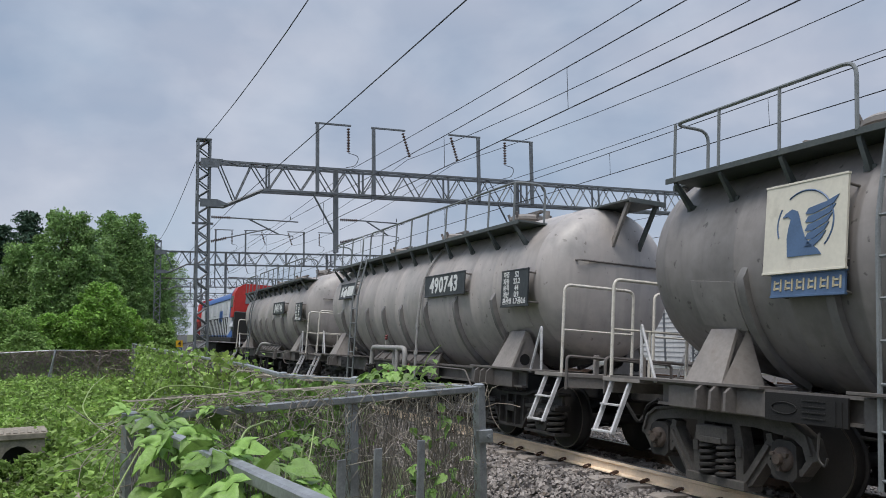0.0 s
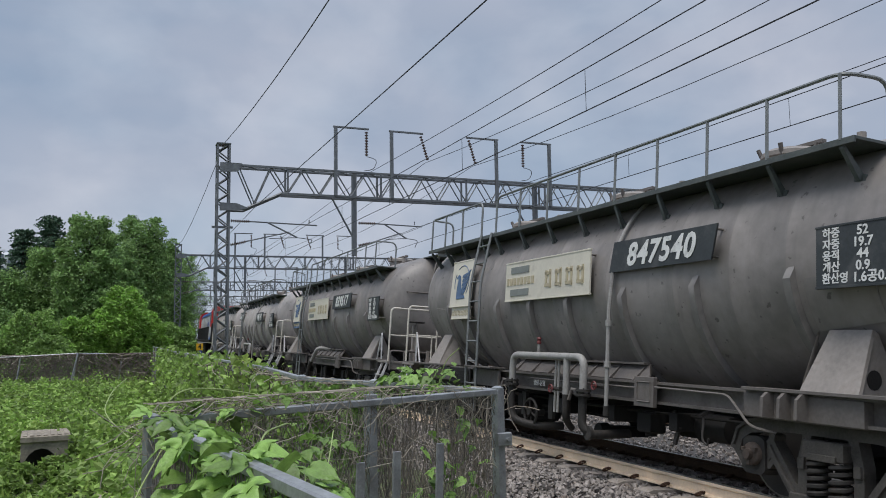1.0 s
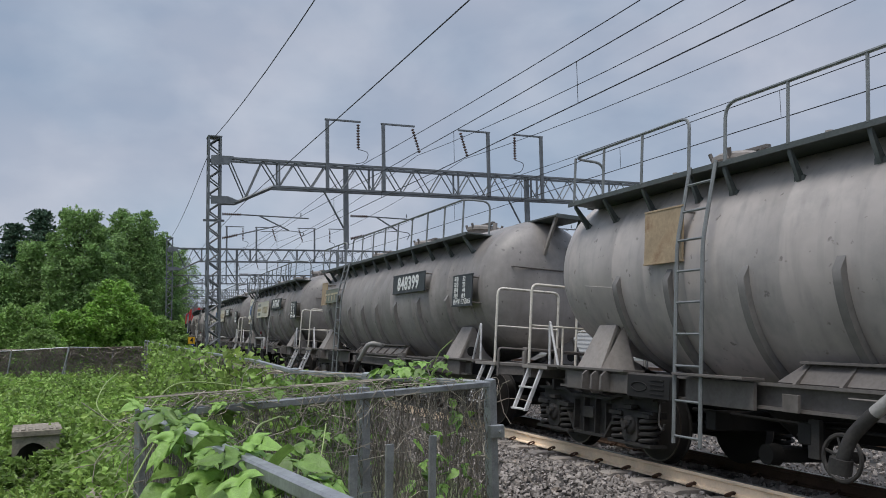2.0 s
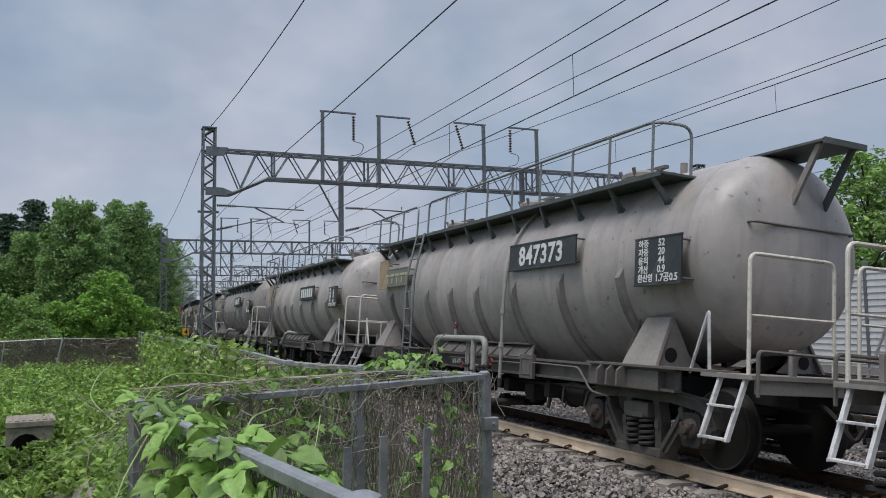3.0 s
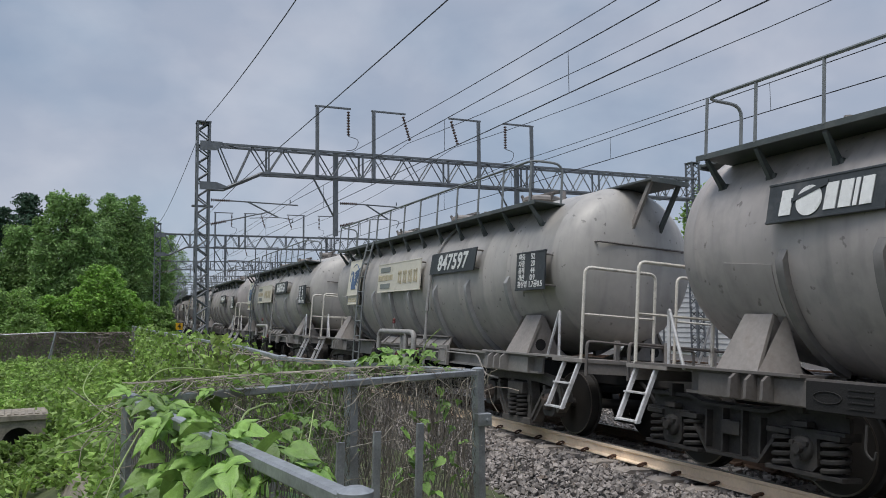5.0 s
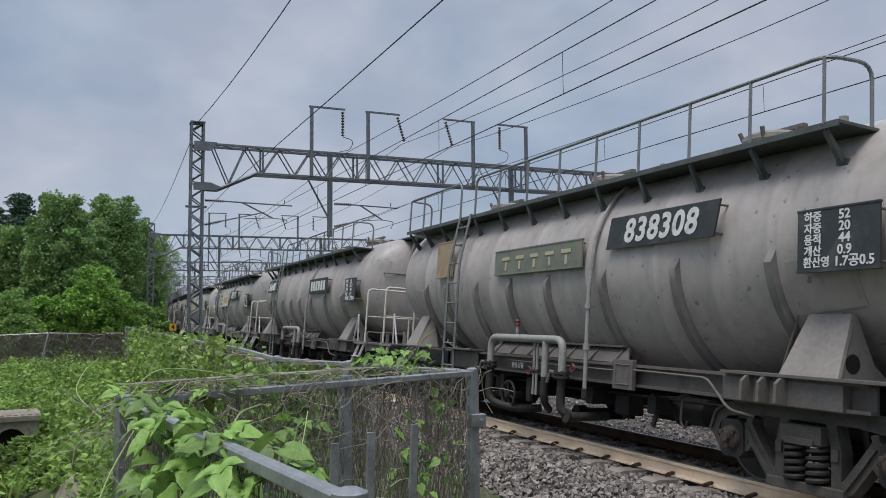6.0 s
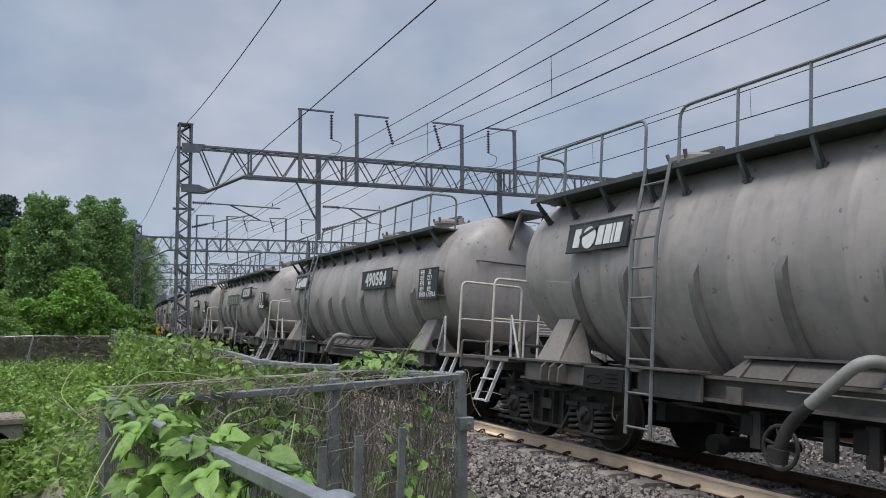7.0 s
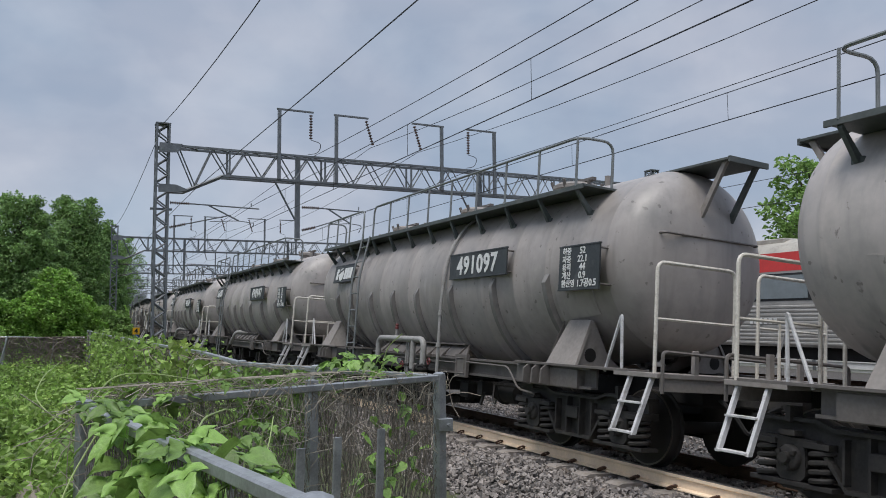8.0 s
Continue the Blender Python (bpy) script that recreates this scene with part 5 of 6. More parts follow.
def lattice_mast(w, x, top, base=-1.0, wd=0.42):
    m = part("mast", Build().box((x - wd / 2, -wd / 2, (top + base) / 2), (0.07, 0.07, top - base)), "lattice", w, "galvanised lattice mast")
    for sx, sy in ((-1, 1), (1, -1), (1, 1)):
        part("mast_leg", Build().box((x + sx * wd / 2, sy * wd / 2, (top + base) / 2), (0.07, 0.07, top - base)), "lattice", m)
    lace = Build()
    n = int((top - base) / 0.30)
    for i in range(n):
        z0, z1 = base + (top - base) * i / n, base + (top - base) * (i + 1) / n
        a, b = (-1, 1) if i % 2 else (1, -1)
        for sy in (-1, 1):
            lace.tube([(x + a * wd / 2, sy * wd / 2, z0), (x + b * wd / 2, sy * wd / 2, z1)], 0.028, 4)
        for sx in (-1, 1):
            lace.tube([(x + sx * wd / 2, a * wd / 2, z0), (x + sx * wd / 2, b * wd / 2, z1)], 0.028, 4)
    tagged(part("lacing", lace, "lattice", m, "zigzag lacing bars"), kind="stuff")
    part("cap_plate", Build().box((x, 0, top), (wd + 0.1, wd + 0.1, 0.05)), "lattice", m)
    part("footing", Build().box((x, 0, base + 0.25), (0.9, 0.9, 0.6)), "concrete", m)


def insulator(parent, a, b, r=0.06):
    a, b = Vector(a), Vector(b)
    d = (b - a)
    pts, rs = [], []
    n = 9
    for i in range(n):
        for k, rr in ((0.0, 0.3), (0.25, 1.0), (0.5, 1.0), (0.75, 0.3)):
            pts.append(a + d * ((i + k) / n))
            rs.append(r * rr)
    part("insulator", Build().tube(pts, rs, 8), "insul", parent, "brown ribbed insulator")


def cantilever(w, x0, x1, zt=6.0, zl=5.1):
    """A bracket that holds the wires over a track, from its post at x0 to the wires at x1."""
    c = part("cantilever", Build().tube([(x0 + 0.75, 0, zt), (x1 + 0.3, 0, zt - 0.06)], 0.028, 6), "lattice", w, "galvanised wire bracket")
    dx = x1 - x0
    part("lower_arm", Build().tube([(x0 + 0.6, 0, zl + 0.13), (x0 + dx * 0.75, 0, zt - 0.35)], 0.026, 6), "lattice", c)
    part("brace", Build().tube([(x0 + dx * 0.48, 0, zt - 0.02), (x0 + dx * 0.85, 0, zt - 0.55)], 0.03, 6), "lattice", c)
    part("registration_arm", Build().tube(bend([(x0 + dx * 0.5, 0, zt - 0.62), (x0 + dx * 0.85, 0, zt - 0.55), (x1 + 0.15, 0, zt - 0.62), (x1, 0, 5.2)], 0.2), 0.016, 6), "lattice", c)
    part("dropper_rod", Build().tube([(x1, 0, zt), (x1, 0, zt + 0.14)], 0.02, 6), "lattice", c)
    insulator(c, (x0 + 0.1, 0, zt), (x0 + 0.8, 0, zt))
    insulator(c, (x0 + 0.1, 0, zl), (x0 + 0.66, 0, zl + 0.14))


def make_gantry():
    w = empty("catenary_gantry")
    xm, xr = -3.23, 19.4
    lattice_mast(w, xm, 8.85)
    lattice_mast(w, xr, 8.85)
    xa, zt, zb = xm + 0.21, 8.05, 7.07
    for sy in (-1, 1):
        y = sy * 0.26
        ch = Build().box(((xa + xr) / 2, y, zt), (xr - xa, 0.09, 0.09))
        part("top_chord", ch, "lattice", w)
        part("bottom_chord", Build().box(((xa + 1.9 + xr) / 2, y, zb), (xr - xa - 1.9, 0.09, 0.09)), "lattice", w)
        part("haunch", Build().tube([(xa, y, 6.42), (xa + 0.55, y, 6.42), (xa + 1.9, y, zb)], 0.05, 4), "lattice", w)
        web = Build()
        n = 36
        for i in range(n):
            x0, x1 = xa + 0.3 + (xr - xa - 0.3) * i / n, xa + 0.3 + (xr - xa - 0.3) * (i + 1) / n
            lo = lambda x: zb if x > xa + 1.9 else 6.45 + (zb - 6.45) * max(0, (x - xa - 0.55)) / 1.35
            a, b = ((x0, y, lo(x0)), (x1, y, zt)) if i % 2 else ((x0, y, zt), (x1, y, lo(x1)))
            web.tube([a, b], 0.026, 4)
            if i % 6 == 3:
                web.box((x0, y, (zt + zb) / 2), (0.07, 0.05, zt - zb))
        tagged(part("truss_web", web, "lattice", w, "zigzag truss bars"), kind="stuff")
    cross = Build()
    for i in range(19):
        x = xa + 0.5 + 1.18 * i
        cross.tube([(x, -0.26, zt), (x + 0.6, 0.26, zt)], 0.02, 4)
        cross.tube([(x, -0.26, zb if x > xa + 1.9 else zt), (x + 0.6, 0.26, zb if x > xa + 1.9 else zt)], 0.02, 4)
    tagged(part("cross_bracing", cross, "lattice", w), kind="stuff")
    part("gusset_plate", Build().prism([(xa - 0.35, 8.12), (xa + 0.45, 8.12), (xa + 0.3, 7.8), (xa - 0.35, 7.75)], 1, -0.33, -0.30), "lattice", w)
    part("gusset_plate", Build().prism([(xa - 0.35, 6.62), (xa + 0.25, 6.62), (xa + 0.7, 6.45), (xa + 0.3, 6.35), (xa - 0.35, 6.32)], 1, -0.33, -0.30), "lattice", w)
    for p, a in FEEDERS:
        pole = part("feeder_pole", Build().box((p, -0.34, 8.45), (0.12, 0.12, 2.75)), "lattice", w, "upright feeder pole")
        part("feeder_arm", Build().box(((p + a) / 2, -0.34, 9.80), (abs(a - p) + 0.2, 0.07, 0.07)), "lattice", pole)
        straight = p in (FEEDERS[0][0], FEEDERS[3][0])
        b = (a + (0.0 if straight else 0.3), -0.34, 8.70)
        insulator(pole, (a, -0.34, 9.7), b, 0.07)
        if straight:
            part("jumper", Build().tube(bend([(b[0], -0.34, 8.7), (b[0] + 0.45, -0.34, 8.6), (b[0] + 0.3, -0.34, 8.2), (b[0] - 0.1, -0.34, 8.12)], 0.3), 0.014, 5), "wire", pole)
    for x in (1.78, 9.82):
        part("drop_post", Build().box((x, 0, 6.45), (0.17, 0.17, 3.3)), "lattice", w, "drop post under the truss")
        part("post_brace", Build().tube([(x - 0.9, 0, 7.05), (x - 0.1, 0, 5.6)], 0.04, 5), "lattice", w)
    cantilever(w, xm + 0.2, 0.0)
    cantilever(w, 1.86, 4.3, 6.1, 5.2)
    cantilever(w, 9.9, 12.0, 5.9, 5.0)
    part("cross_arm", Build().box((xm, 0, 5.75), (0.75, 0.08, 0.08)), "lattice", w)
    return tagged(w, "grey lattice gantry carrying overhead wires across the tracks", "gantry", "catenary gantries")


def gantries():
    g = make_gantry()
    for i, s in enumerate(GANTRIES):
        m = pose(*line(s)[:2], 0, 0, 0, line(s)[2])
        if i == 0:
            g.matrix_basis = m
        else:
            copy_thing(g, m)


gantries()


def wires():
    spans = [-38.0, -4.0] + list(GANTRIES) + [200.0]

    def run(name, off, z, sag, r, label):
        pts = []
        for a, b in zip(spans, spans[1:]):
            for i in range(10):
                k = i / 10
                x, y, _ = line(a + (b - a) * k, off)
                pts.append((x, y, z - sag * 4 * k * (1 - k)))
        x, y, _ = line(spans[-1], off)
        pts.append((x, y, z))
        tagged(part(name, Build().tube(pts, r, 5), "wire", None, label), "", "wire", "overhead wires")

    run("earth_wire", -3.2, 8.9, 0.8, 0.013, "thin earth wire along the mast tops")
    run("return_wire", -2.05, 6.55, 0.08, 0.012, "dark return wire beside the near track")
    run("feeder_wire", 2.35, 8.1, 0.3, 0.011, "dark feeder wire above the tracks")
    run("feeder_wire", 4.78, 8.68, 0.6, 0.011, "dark feeder wire above the tracks")
    run("feeder_wire", 6.90, 8.68, 0.6, 0.011, "dark feeder wire above the tracks")
    run("feeder_wire", 9.12, 8.0, 0.2, 0.011, "dark feeder wire above the tracks")
    for off, zc, zm in ((0.0, 5.22, 6.02), (4.3, 5.35, 5.98), (12.0, 5.0, 5.86)):
        run("messenger_wire", off, zm, 0.12, 0.009, "dark messenger wire above the track")
        run("contact_wire", off, zc, 0.0, 0.010, "dark contact wire above the track")
        for a, b in zip(spans[1:], spans[2:5]):
            for i in range(1, 7):
                k = i / 7
                x, y, _ = line(a + (b - a) * k, off)
                d = Build().tube([(x, y, zm - 0.12 * 4 * k * (1 - k)), (x, y, zc)], 0.006, 4)
                tagged(part("dropper", d, "wire", None, "thin dropper between messenger and contact wires"), "", "wire", "wire droppers")


wires()


# ---------------------------------------------------------------- beyond the tracks
def noise_wall():
    w = empty("noise_wall")
    tagged(w, "pale noise barrier of louvred panels between steel posts", "wall", kind="structure")
    pb = Build().box((0, 0, 1.5), (0.10, 3.86, 3.8))
    for i in range(15):
        pb.prism([(-0.05, -0.3 + 0.25 * i), (-0.075, -0.27 + 0.25 * i), (-0.05, -0.12 + 0.25 * i)], 1, -1.9, 1.9)
    me = pb.mesh("panel", 20)
    post = Build().box((0, 0, 1.55), (0.18, 0.14, 4.3)).mesh("post")
    for i in range(40):
        s = -20 + 4.0 * i
        x, y, a = line(s, 19.2 + 1.4)
        p = part("panel", me, "panel", w)
        p.matrix_basis = pose(x, y, 0, 0, 0, a)
        x, y, a = line(s + 2, 19.2 + 1.4)
        q = part("post", post, "lattice", w)
        q.matrix_basis = pose(x, y, 0, 0, 0, a)


noise_wall()


def retaining_wall():
    b = Build()
    ss = [100 + 5 * i for i in range(24)]
    vs = []
    for s in ss:
        for off, z in ((-4.4, -1.2), (-4.4, 1.6), (-4.75, 1.6), (-4.75, -1.2)):
            x, y, _ = line(s, off)
            vs.append((x, y, z))
    n = len(ss)
    fs = [(4 * i + a, 4 * i + c, 4 * i + 4 + c, 4 * i + 4 + a) for i in range(n - 1) for a, c in ((0, 1), (1, 2), (2, 3), (3, 0))] + [(3, 2, 1, 0), (4 * n - 4, 4 * n - 3, 4 * n - 2, 4 * n - 1)]
    tagged(part("retaining_wall", b.add(vs, fs), "concrete"), "grey concrete retaining wall beside the far track", "wall", kind="structure")


retaining_wall()


def kilometre_post():
    w = empty("kilometre_post", pose(*line(45, -2.75)[:2], 0, 0, 0, 12))
    part("stake", Build().box((0, 0.02, 0.2), (0.07, 0.05, 2.0)), "galv", w)
    y = part("yellow_plate", Build().box((0, -0.02, 1.22), (0.36, 0.02, 0.36)), "signy", w)
    b = part("blue_plate", Build().box((0, -0.02, 0.72), (0.26, 0.02, 0.62)), "signb", w)
    me = lettering("4", 0.36, 0.003)
    me.materials.append(M["black"])
    ob = part("numeral", me, "black", y)
    ob.matrix_basis = pose(0, -0.034, 1.22, 90, 0, 0)
    for i in range(3):
        part("mark_bar", Build().box((0, -0.034, 0.90 - 0.19 * i), (0.14, 0.008, 0.12)), "white", b)
    tagged(w, "yellow and blue kilometre post beside the track", "sign")


kilometre_post()


def apartment(x, y, wd, h, name_label):
    w = empty("apartment_building", pose(x, y, -1))
    part("wall", Build().box((0, 0, h / 2), (wd, 14, h)), "far", w)
    part("roof", Build().box((0, 0, h + 0.8), (wd * 0.4, 8, 1.6)), "far", w)
    me = Build().box((0, 0, 0), (2.6, 0.2, 1.5)).mesh("window")
    cols = int(wd / 4)
    for r in range(int(h / 2.9)):
        for c in range(cols):
            o = part("window", me, "farwin", w)
            o.matrix_basis = pose(-wd / 2 + wd * (c + 0.5) / cols, -7.03, 1.8 + 2.9 * r)
    tagged(w, name_label, "building")


apartment(-50, 430, 17, 44, "pale high apartment block far beyond the trees")


# ---------------------------------------------------------------- plants
def leaf_cloud(centres, sizes, rng, flat=0.0, up=0.3, aspect=0.55):
    """Small bent leaves at the given places, as one mesh."""
    n = len(centres)
    d = rng.normal(size=(n, 3))
    d[:, 2] = d[:, 2] * (1 - flat) + up * rng.uniform(-0.5, 1.0, n)
    d /= np.linalg.norm(d, axis=1)[:, None]
    ref = rng.normal(size=(n, 3))
    ref[:, 2] *= 0.6
    s = np.cross(d, ref)
    s /= np.linalg.norm(s, axis=1)[:, None]
    nrm = np.cross(d, s)
    L = sizes[:, None]
    mid = centres + d * L * 0.45
    v = np.stack([centres - d * L * 0.5, mid * 0 + centres + s * L * aspect * 0.5 + nrm * L * 0.12, centres + d * L * 0.5, centres - s * L * aspect * 0.5 + nrm * L * 0.12], 1).reshape(-1, 3)
    i = np.arange(n)[:, None] * 4
    f = np.concatenate([i + [0, 1, 2], i + [0, 2, 3]], 0)
    me = bpy.data.meshes.new("leaves")
    me.from_pydata(v.tolist(), [], f.tolist())
    return me


def tree(x, y, h, spread, mtl, seed, leaves=7000, size=0.34, low=0.18, label="", conifer=False):
    rng = np.random.default_rng(seed)
    z0 = ground_z(x, y)
    w = empty("tree", pose(x, y, z0))
    b = Build()
    tip = (rng.uniform(-0.4, 0.4), rng.uniform(-0.4, 0.4), h * 0.8)
    b.tube([(0, 0, -0.3), (0.05, 0.02, h * 0.25), (tip[0] * 0.5, tip[1] * 0.5, h * 0.55), tip], [0.028 * h, 0.022 * h, 0.014 * h, 0.005 * h], 8)
    clumps = []
    n = 78
    for i in range(n):
        k = low + (1 - low) * (i + rng.uniform(0, 1)) / n
        a = i * 2.4 + rng.uniform(-0.5, 0.5)
        if conifer:
            r = spread * (1.05 - k) * rng.uniform(0.7, 1.1)
        else:
            r = spread * (0.5 + 0.65 * math.sin(math.pi * min(1, (k - low) / (1 - low) * 0.92 + 0.12))) * rng.uniform(0.45, 1.0)
        z = k * h * 0.97 - (0.3 if conifer else 0)
        c = (r * math.cos(a), r * math.sin(a), z)
        zb = min(h * 0.75, max(0.15 * h, z - r * 0.6))
        b.tube([(tip[0] * zb / h, tip[1] * zb / h, zb), (c[0] * 0.5, c[1] * 0.5, (zb + z) / 2 + 0.1), c], [0.006 * h, 0.0035 * h, 0.0015 * h], 5)
        clumps.append((c, spread * rng.uniform(0.14, 0.33)))
    part("trunk", b, "bark", w)
    cs = np.array([c for c, _ in clumps])
    rs = np.array([r for _, r in clumps])
    pick = rng.integers(0, n, leaves)
    d = rng.normal(size=(leaves, 3))
    d /= np.linalg.norm(d, axis=1)[:, None]
    rad = rng.uniform(0.1, 1.0, leaves) ** 0.5 * rs[pick] * rng.uniform(0.9, 1.15, leaves)
    p = cs[pick] + d * rad[:, None] * np.array([1, 1, 0.28 if conifer else 0.72])
    if not conifer:
        # leaves all through the crown, so that little sky shows between the clumps
        m = leaves // 2
        q = rng.normal(size=(m, 3))
        q /= np.linalg.norm(q, axis=1)[:, None]
        q *= (rng.uniform(0, 1, m) ** 0.4)[:, None]
        zc = h * (low + (1 - low) * 0.5)
        p = np.vstack([p, q * np.array([spread * 0.92, spread * 0.92, h * (1 - low) * 0.46]) + np.array([tip[0] * 0.5, tip[1] * 0.5, zc])])
    me = leaf_cloud(p, rng.uniform(0.6, 1.3, len(p)) * size, rng, flat=0.3, up=0.2)
    tagged(part("crown", me, mtl, w), kind="stuff")
    return tagged(w, label, "tree")


for i, (x, y, h, sp, mtl, kind) in enumerate((
        (-1.4, 62, 11.6, 2.6, "tree", 0), (2.3, 74, 13.6, 2.8, "tree", 0), (-4.2, 66, 9.6, 2.4, "tree", 0), (4.9, 88, 13.2, 2.5, "tree", 0),
        (-7.5, 64, 7.6, 2.6, "tree", 0), (0.4, 70, 10.8, 2.4, "tree", 0), (5.6, 90, 11.2, 2.4, "tree", 0), (9.2, 140, 16.5, 3.6, "tree", 0), (14.5, 178, 21.0, 5.0, "tree", 0), (11.0, 150, 17.0, 3.6, "tree", 0), (6.8, 112, 15.0, 2.6, "tree", 0),
        (-11.5, 66, 8.0, 3.0, "tree", 0), (-16.0, 70, 9.5, 3.2, "tree", 0), (-22.0, 76, 9.5, 3.4, "tree", 0))):
    tree(x, y, h, sp, mtl, 20 + i, 21000, 0.24, 0.06, "tall dark green broadleaf tree behind the fence")
for i, (x, y, h, sp) in enumerate(((-4.3, 68, 12.8, 3.2), (-6.3, 70, 11.8, 3.0), (-9.0, 74, 11.0, 2.8))):
    tree(x, y, h, sp, "conifer", 60 + i, 9000, 0.26, 0.2, "dark conifer among the broadleaf trees", True)
for i, (x, y, h, sp) in enumerate(((0.7, 51, 5.8, 1.7), (2.0, 53, 4.4, 1.4), (-1.6, 50, 4.0, 1.2))):
    tree(x, y, h, sp, "treel", 80 + i, 8000, 0.22, 0.08, "bright green young tree with feathery leaves")
for i, (x, y, h, sp, m_) in enumerate(((-4.0, 50, 4.4, 2.0, "bush"), (-6.5, 52, 4.6, 2.2, "tree"), (3.4, 56, 3.6, 1.3, "bush"), (-9.5, 50, 3.6, 2.0, "bush"), (-2.9, 46, 2.8, 1.2, "bush"), (4.6, 60, 3.0, 1.2, "bush"), (7.5, 100, 4.5, 1.8, "treel"), (-13, 52, 4, 2.2, "bush"))):
    tree(x, y, h, sp, m_, 100 + i, 8000, 0.20, 0.03, "dense green shrub at the edge of the wood")
for i, (x, y, h, sp) in enumerate(((33, 26, 9.8, 2.6), (36, 17, 9.2, 2.6), (34, 36, 9.6, 2.8), (38, 8, 9.0, 2.6), (33, 48, 9.0, 2.8))):
    tree(x, y, h, sp, "tree" if i % 2 else "bush", 140 + i, 6000, 0.30, 0.1, "green broadleaf tree behind the noise barrier")


def weeds():
    rng = np.random.default_rng(11)
    pts, sz = [], []
    for n, x0, x1, y0, y1, hmin, hmax, s0, s1, per in (
            (1900, -3.6, 1.7, 6.3, 16, 0.12, 0.85, 0.07, 0.17, 30), (1900, -4.6, 1.9, 16, 26, 0.12, 0.85, 0.09, 0.20, 22),
            (1500, -8.5, 2.2, 26, 45, 0.2, 0.8, 0.10, 0.18, 14), (350, 1.9, 3.3, 6, 40, 0.05, 0.3, 0.05, 0.10, 14), (700, -14, 3.0, 45, 60, 0.3, 1.1, 0.16, 0.3, 14)):
        xs, ys = rng.uniform(x0, x1, n), rng.uniform(y0, y1, n)
        for x, y in zip(xs, ys):
            if abs(x + 0.9 - (y - 12) * 0.02) < 0.4 and 9 < y < 15.5:
                continue
            if -1.75 < x < -0.6 and 18.5 < y < 20.3:
                continue
            bump = 0.5 + 1.0 * noise.noise(Vector((x * 1.1, y * 0.6, 3.0)))
            h = hmin + (hmax - hmin) * rng.uniform(0.3, 1.0) * max(0.05, 0.05 + 1.7 * bump)
            if -2.9 < x < -0.2 and 12.0 < y < 18.8:
                h *= 0.48
            if -0.8 < x < 0.3 and 9.5 < y < 14.2:
                continue
            z0 = ground_z(x, y)
            r = h * 0.55
            k = per
            p = np.stack([x + rng.normal(0, r * 0.5, k), y + rng.normal(0, r * 0.5, k), z0 + h * rng.uniform(0.15, 1.0, k) ** 0.7], 1)
            pts.append(p)
            sz.append(rng.uniform(s0, s1, k))
    # taller leafy clumps
    for _ in range(360):
        x, y = rng.uniform(-6.5, 1.5), rng.uniform(8, 39)
        if -2.4 < x < 0.4 and 9 < y < 20.5:
            continue
        h, k = rng.uniform(0.4, 1.15), 190
        d = rng.normal(size=(k, 3))
        d /= np.linalg.norm(d, axis=1)[:, None]
        c = np.array([x, y, ground_z(x, y) + h * 0.45])
        pts.append(c + d * (rng.uniform(0.45, 1, k) ** 0.5)[:, None] * np.array([h * 0.6, h * 0.6, h * 0.6]))
        sz.append(rng.uniform(0.08, 0.17, k) * (0.7 + y / 60))
    # stalks with leaves in tiers, standing over the rest
    stalks = Build()
    for _ in range(620):
        x, y = rng.uniform(-6.5, 1.55), rng.uniform(7.5, 37)
        if -2.4 < x < 0.4 and 9 < y < 20.5:
            continue
        h = rng.uniform(0.55, 1.25)
        lean = rng.normal(0, 0.13, 2)
        z0 = ground_z(x, y)
        stalks.tube([(x, y, z0), (x + lean[0] * 0.4, y + lean[1] * 0.4, z0 + h * 0.6), (x + lean[0], y + lean[1], z0 + h)], [0.006, 0.005, 0.002], 4, cap=False)
        k = 26
        q = np.sort(rng.uniform(0.3, 1.0, k))
        a = np.arange(k) * 2.4 + rng.uniform(0, 6)
        r = 0.04 + 0.22 * h * (1.05 - q) ** 0.6
        pts.append(np.stack([x + lean[0] * q + r * np.cos(a), y + lean[1] * q + r * np.sin(a), z0 + h * q - 0.03], 1))
        sz.append(rng.uniform(0.10, 0.19, k) * (0.75 + y / 70))
    tagged(part("weed_stalks", stalks, "stem"), "thin green stalks of tall weeds", "weeds", kind="stuff")
    me = leaf_cloud(np.vstack(pts), np.concatenate(sz), rng, flat=0.5, up=0.3, aspect=0.6)
    tagged(part("weeds", me, "weed"), "dense bright green weeds covering the low ground", "weeds", kind="stuff")
    pts, sz = [], []
    rng = np.random.default_rng(12)
    n = 16000
    xs, ys = rng.uniform(-6, 1.5, n), rng.uniform(8, 34, n)
    keep = np.array([noise.noise(Vector((x * 0.4, y * 0.25, 9.0))) > -0.05 and not (-2.8 < x < -0.1 and 15.5 < y < 20.8) and not (-0.9 < x < 0.3 and 9 < y < 14.3) for x, y in zip(xs, ys)])
    xs, ys = xs[keep], ys[keep]
    zs = np.array([ground_z(x, y) for x, y in zip(xs, ys)])
    hs = rng.uniform(0.2, 0.6, len(xs))
    dx, dy = rng.normal(0, 0.12, len(xs)), rng.normal(0, 0.12, len(xs))
    wd = rng.uniform(0.006, 0.014, len(xs)) * (1 + ys / 25)
    v = np.stack([np.stack([xs - wd, ys, zs], 1), np.stack([xs + wd, ys, zs], 1), np.stack([xs + dx * 0.5 + wd * 0.7, ys + dy * 0.5, zs + hs * 0.6], 1), np.stack([xs + dx, ys + dy, zs + hs], 1), np.stack([xs + dx * 0.5 - wd * 0.7, ys + dy * 0.5, zs + hs * 0.6], 1)], 1).reshape(-1, 3)
    i = np.arange(len(xs))[:, None] * 5
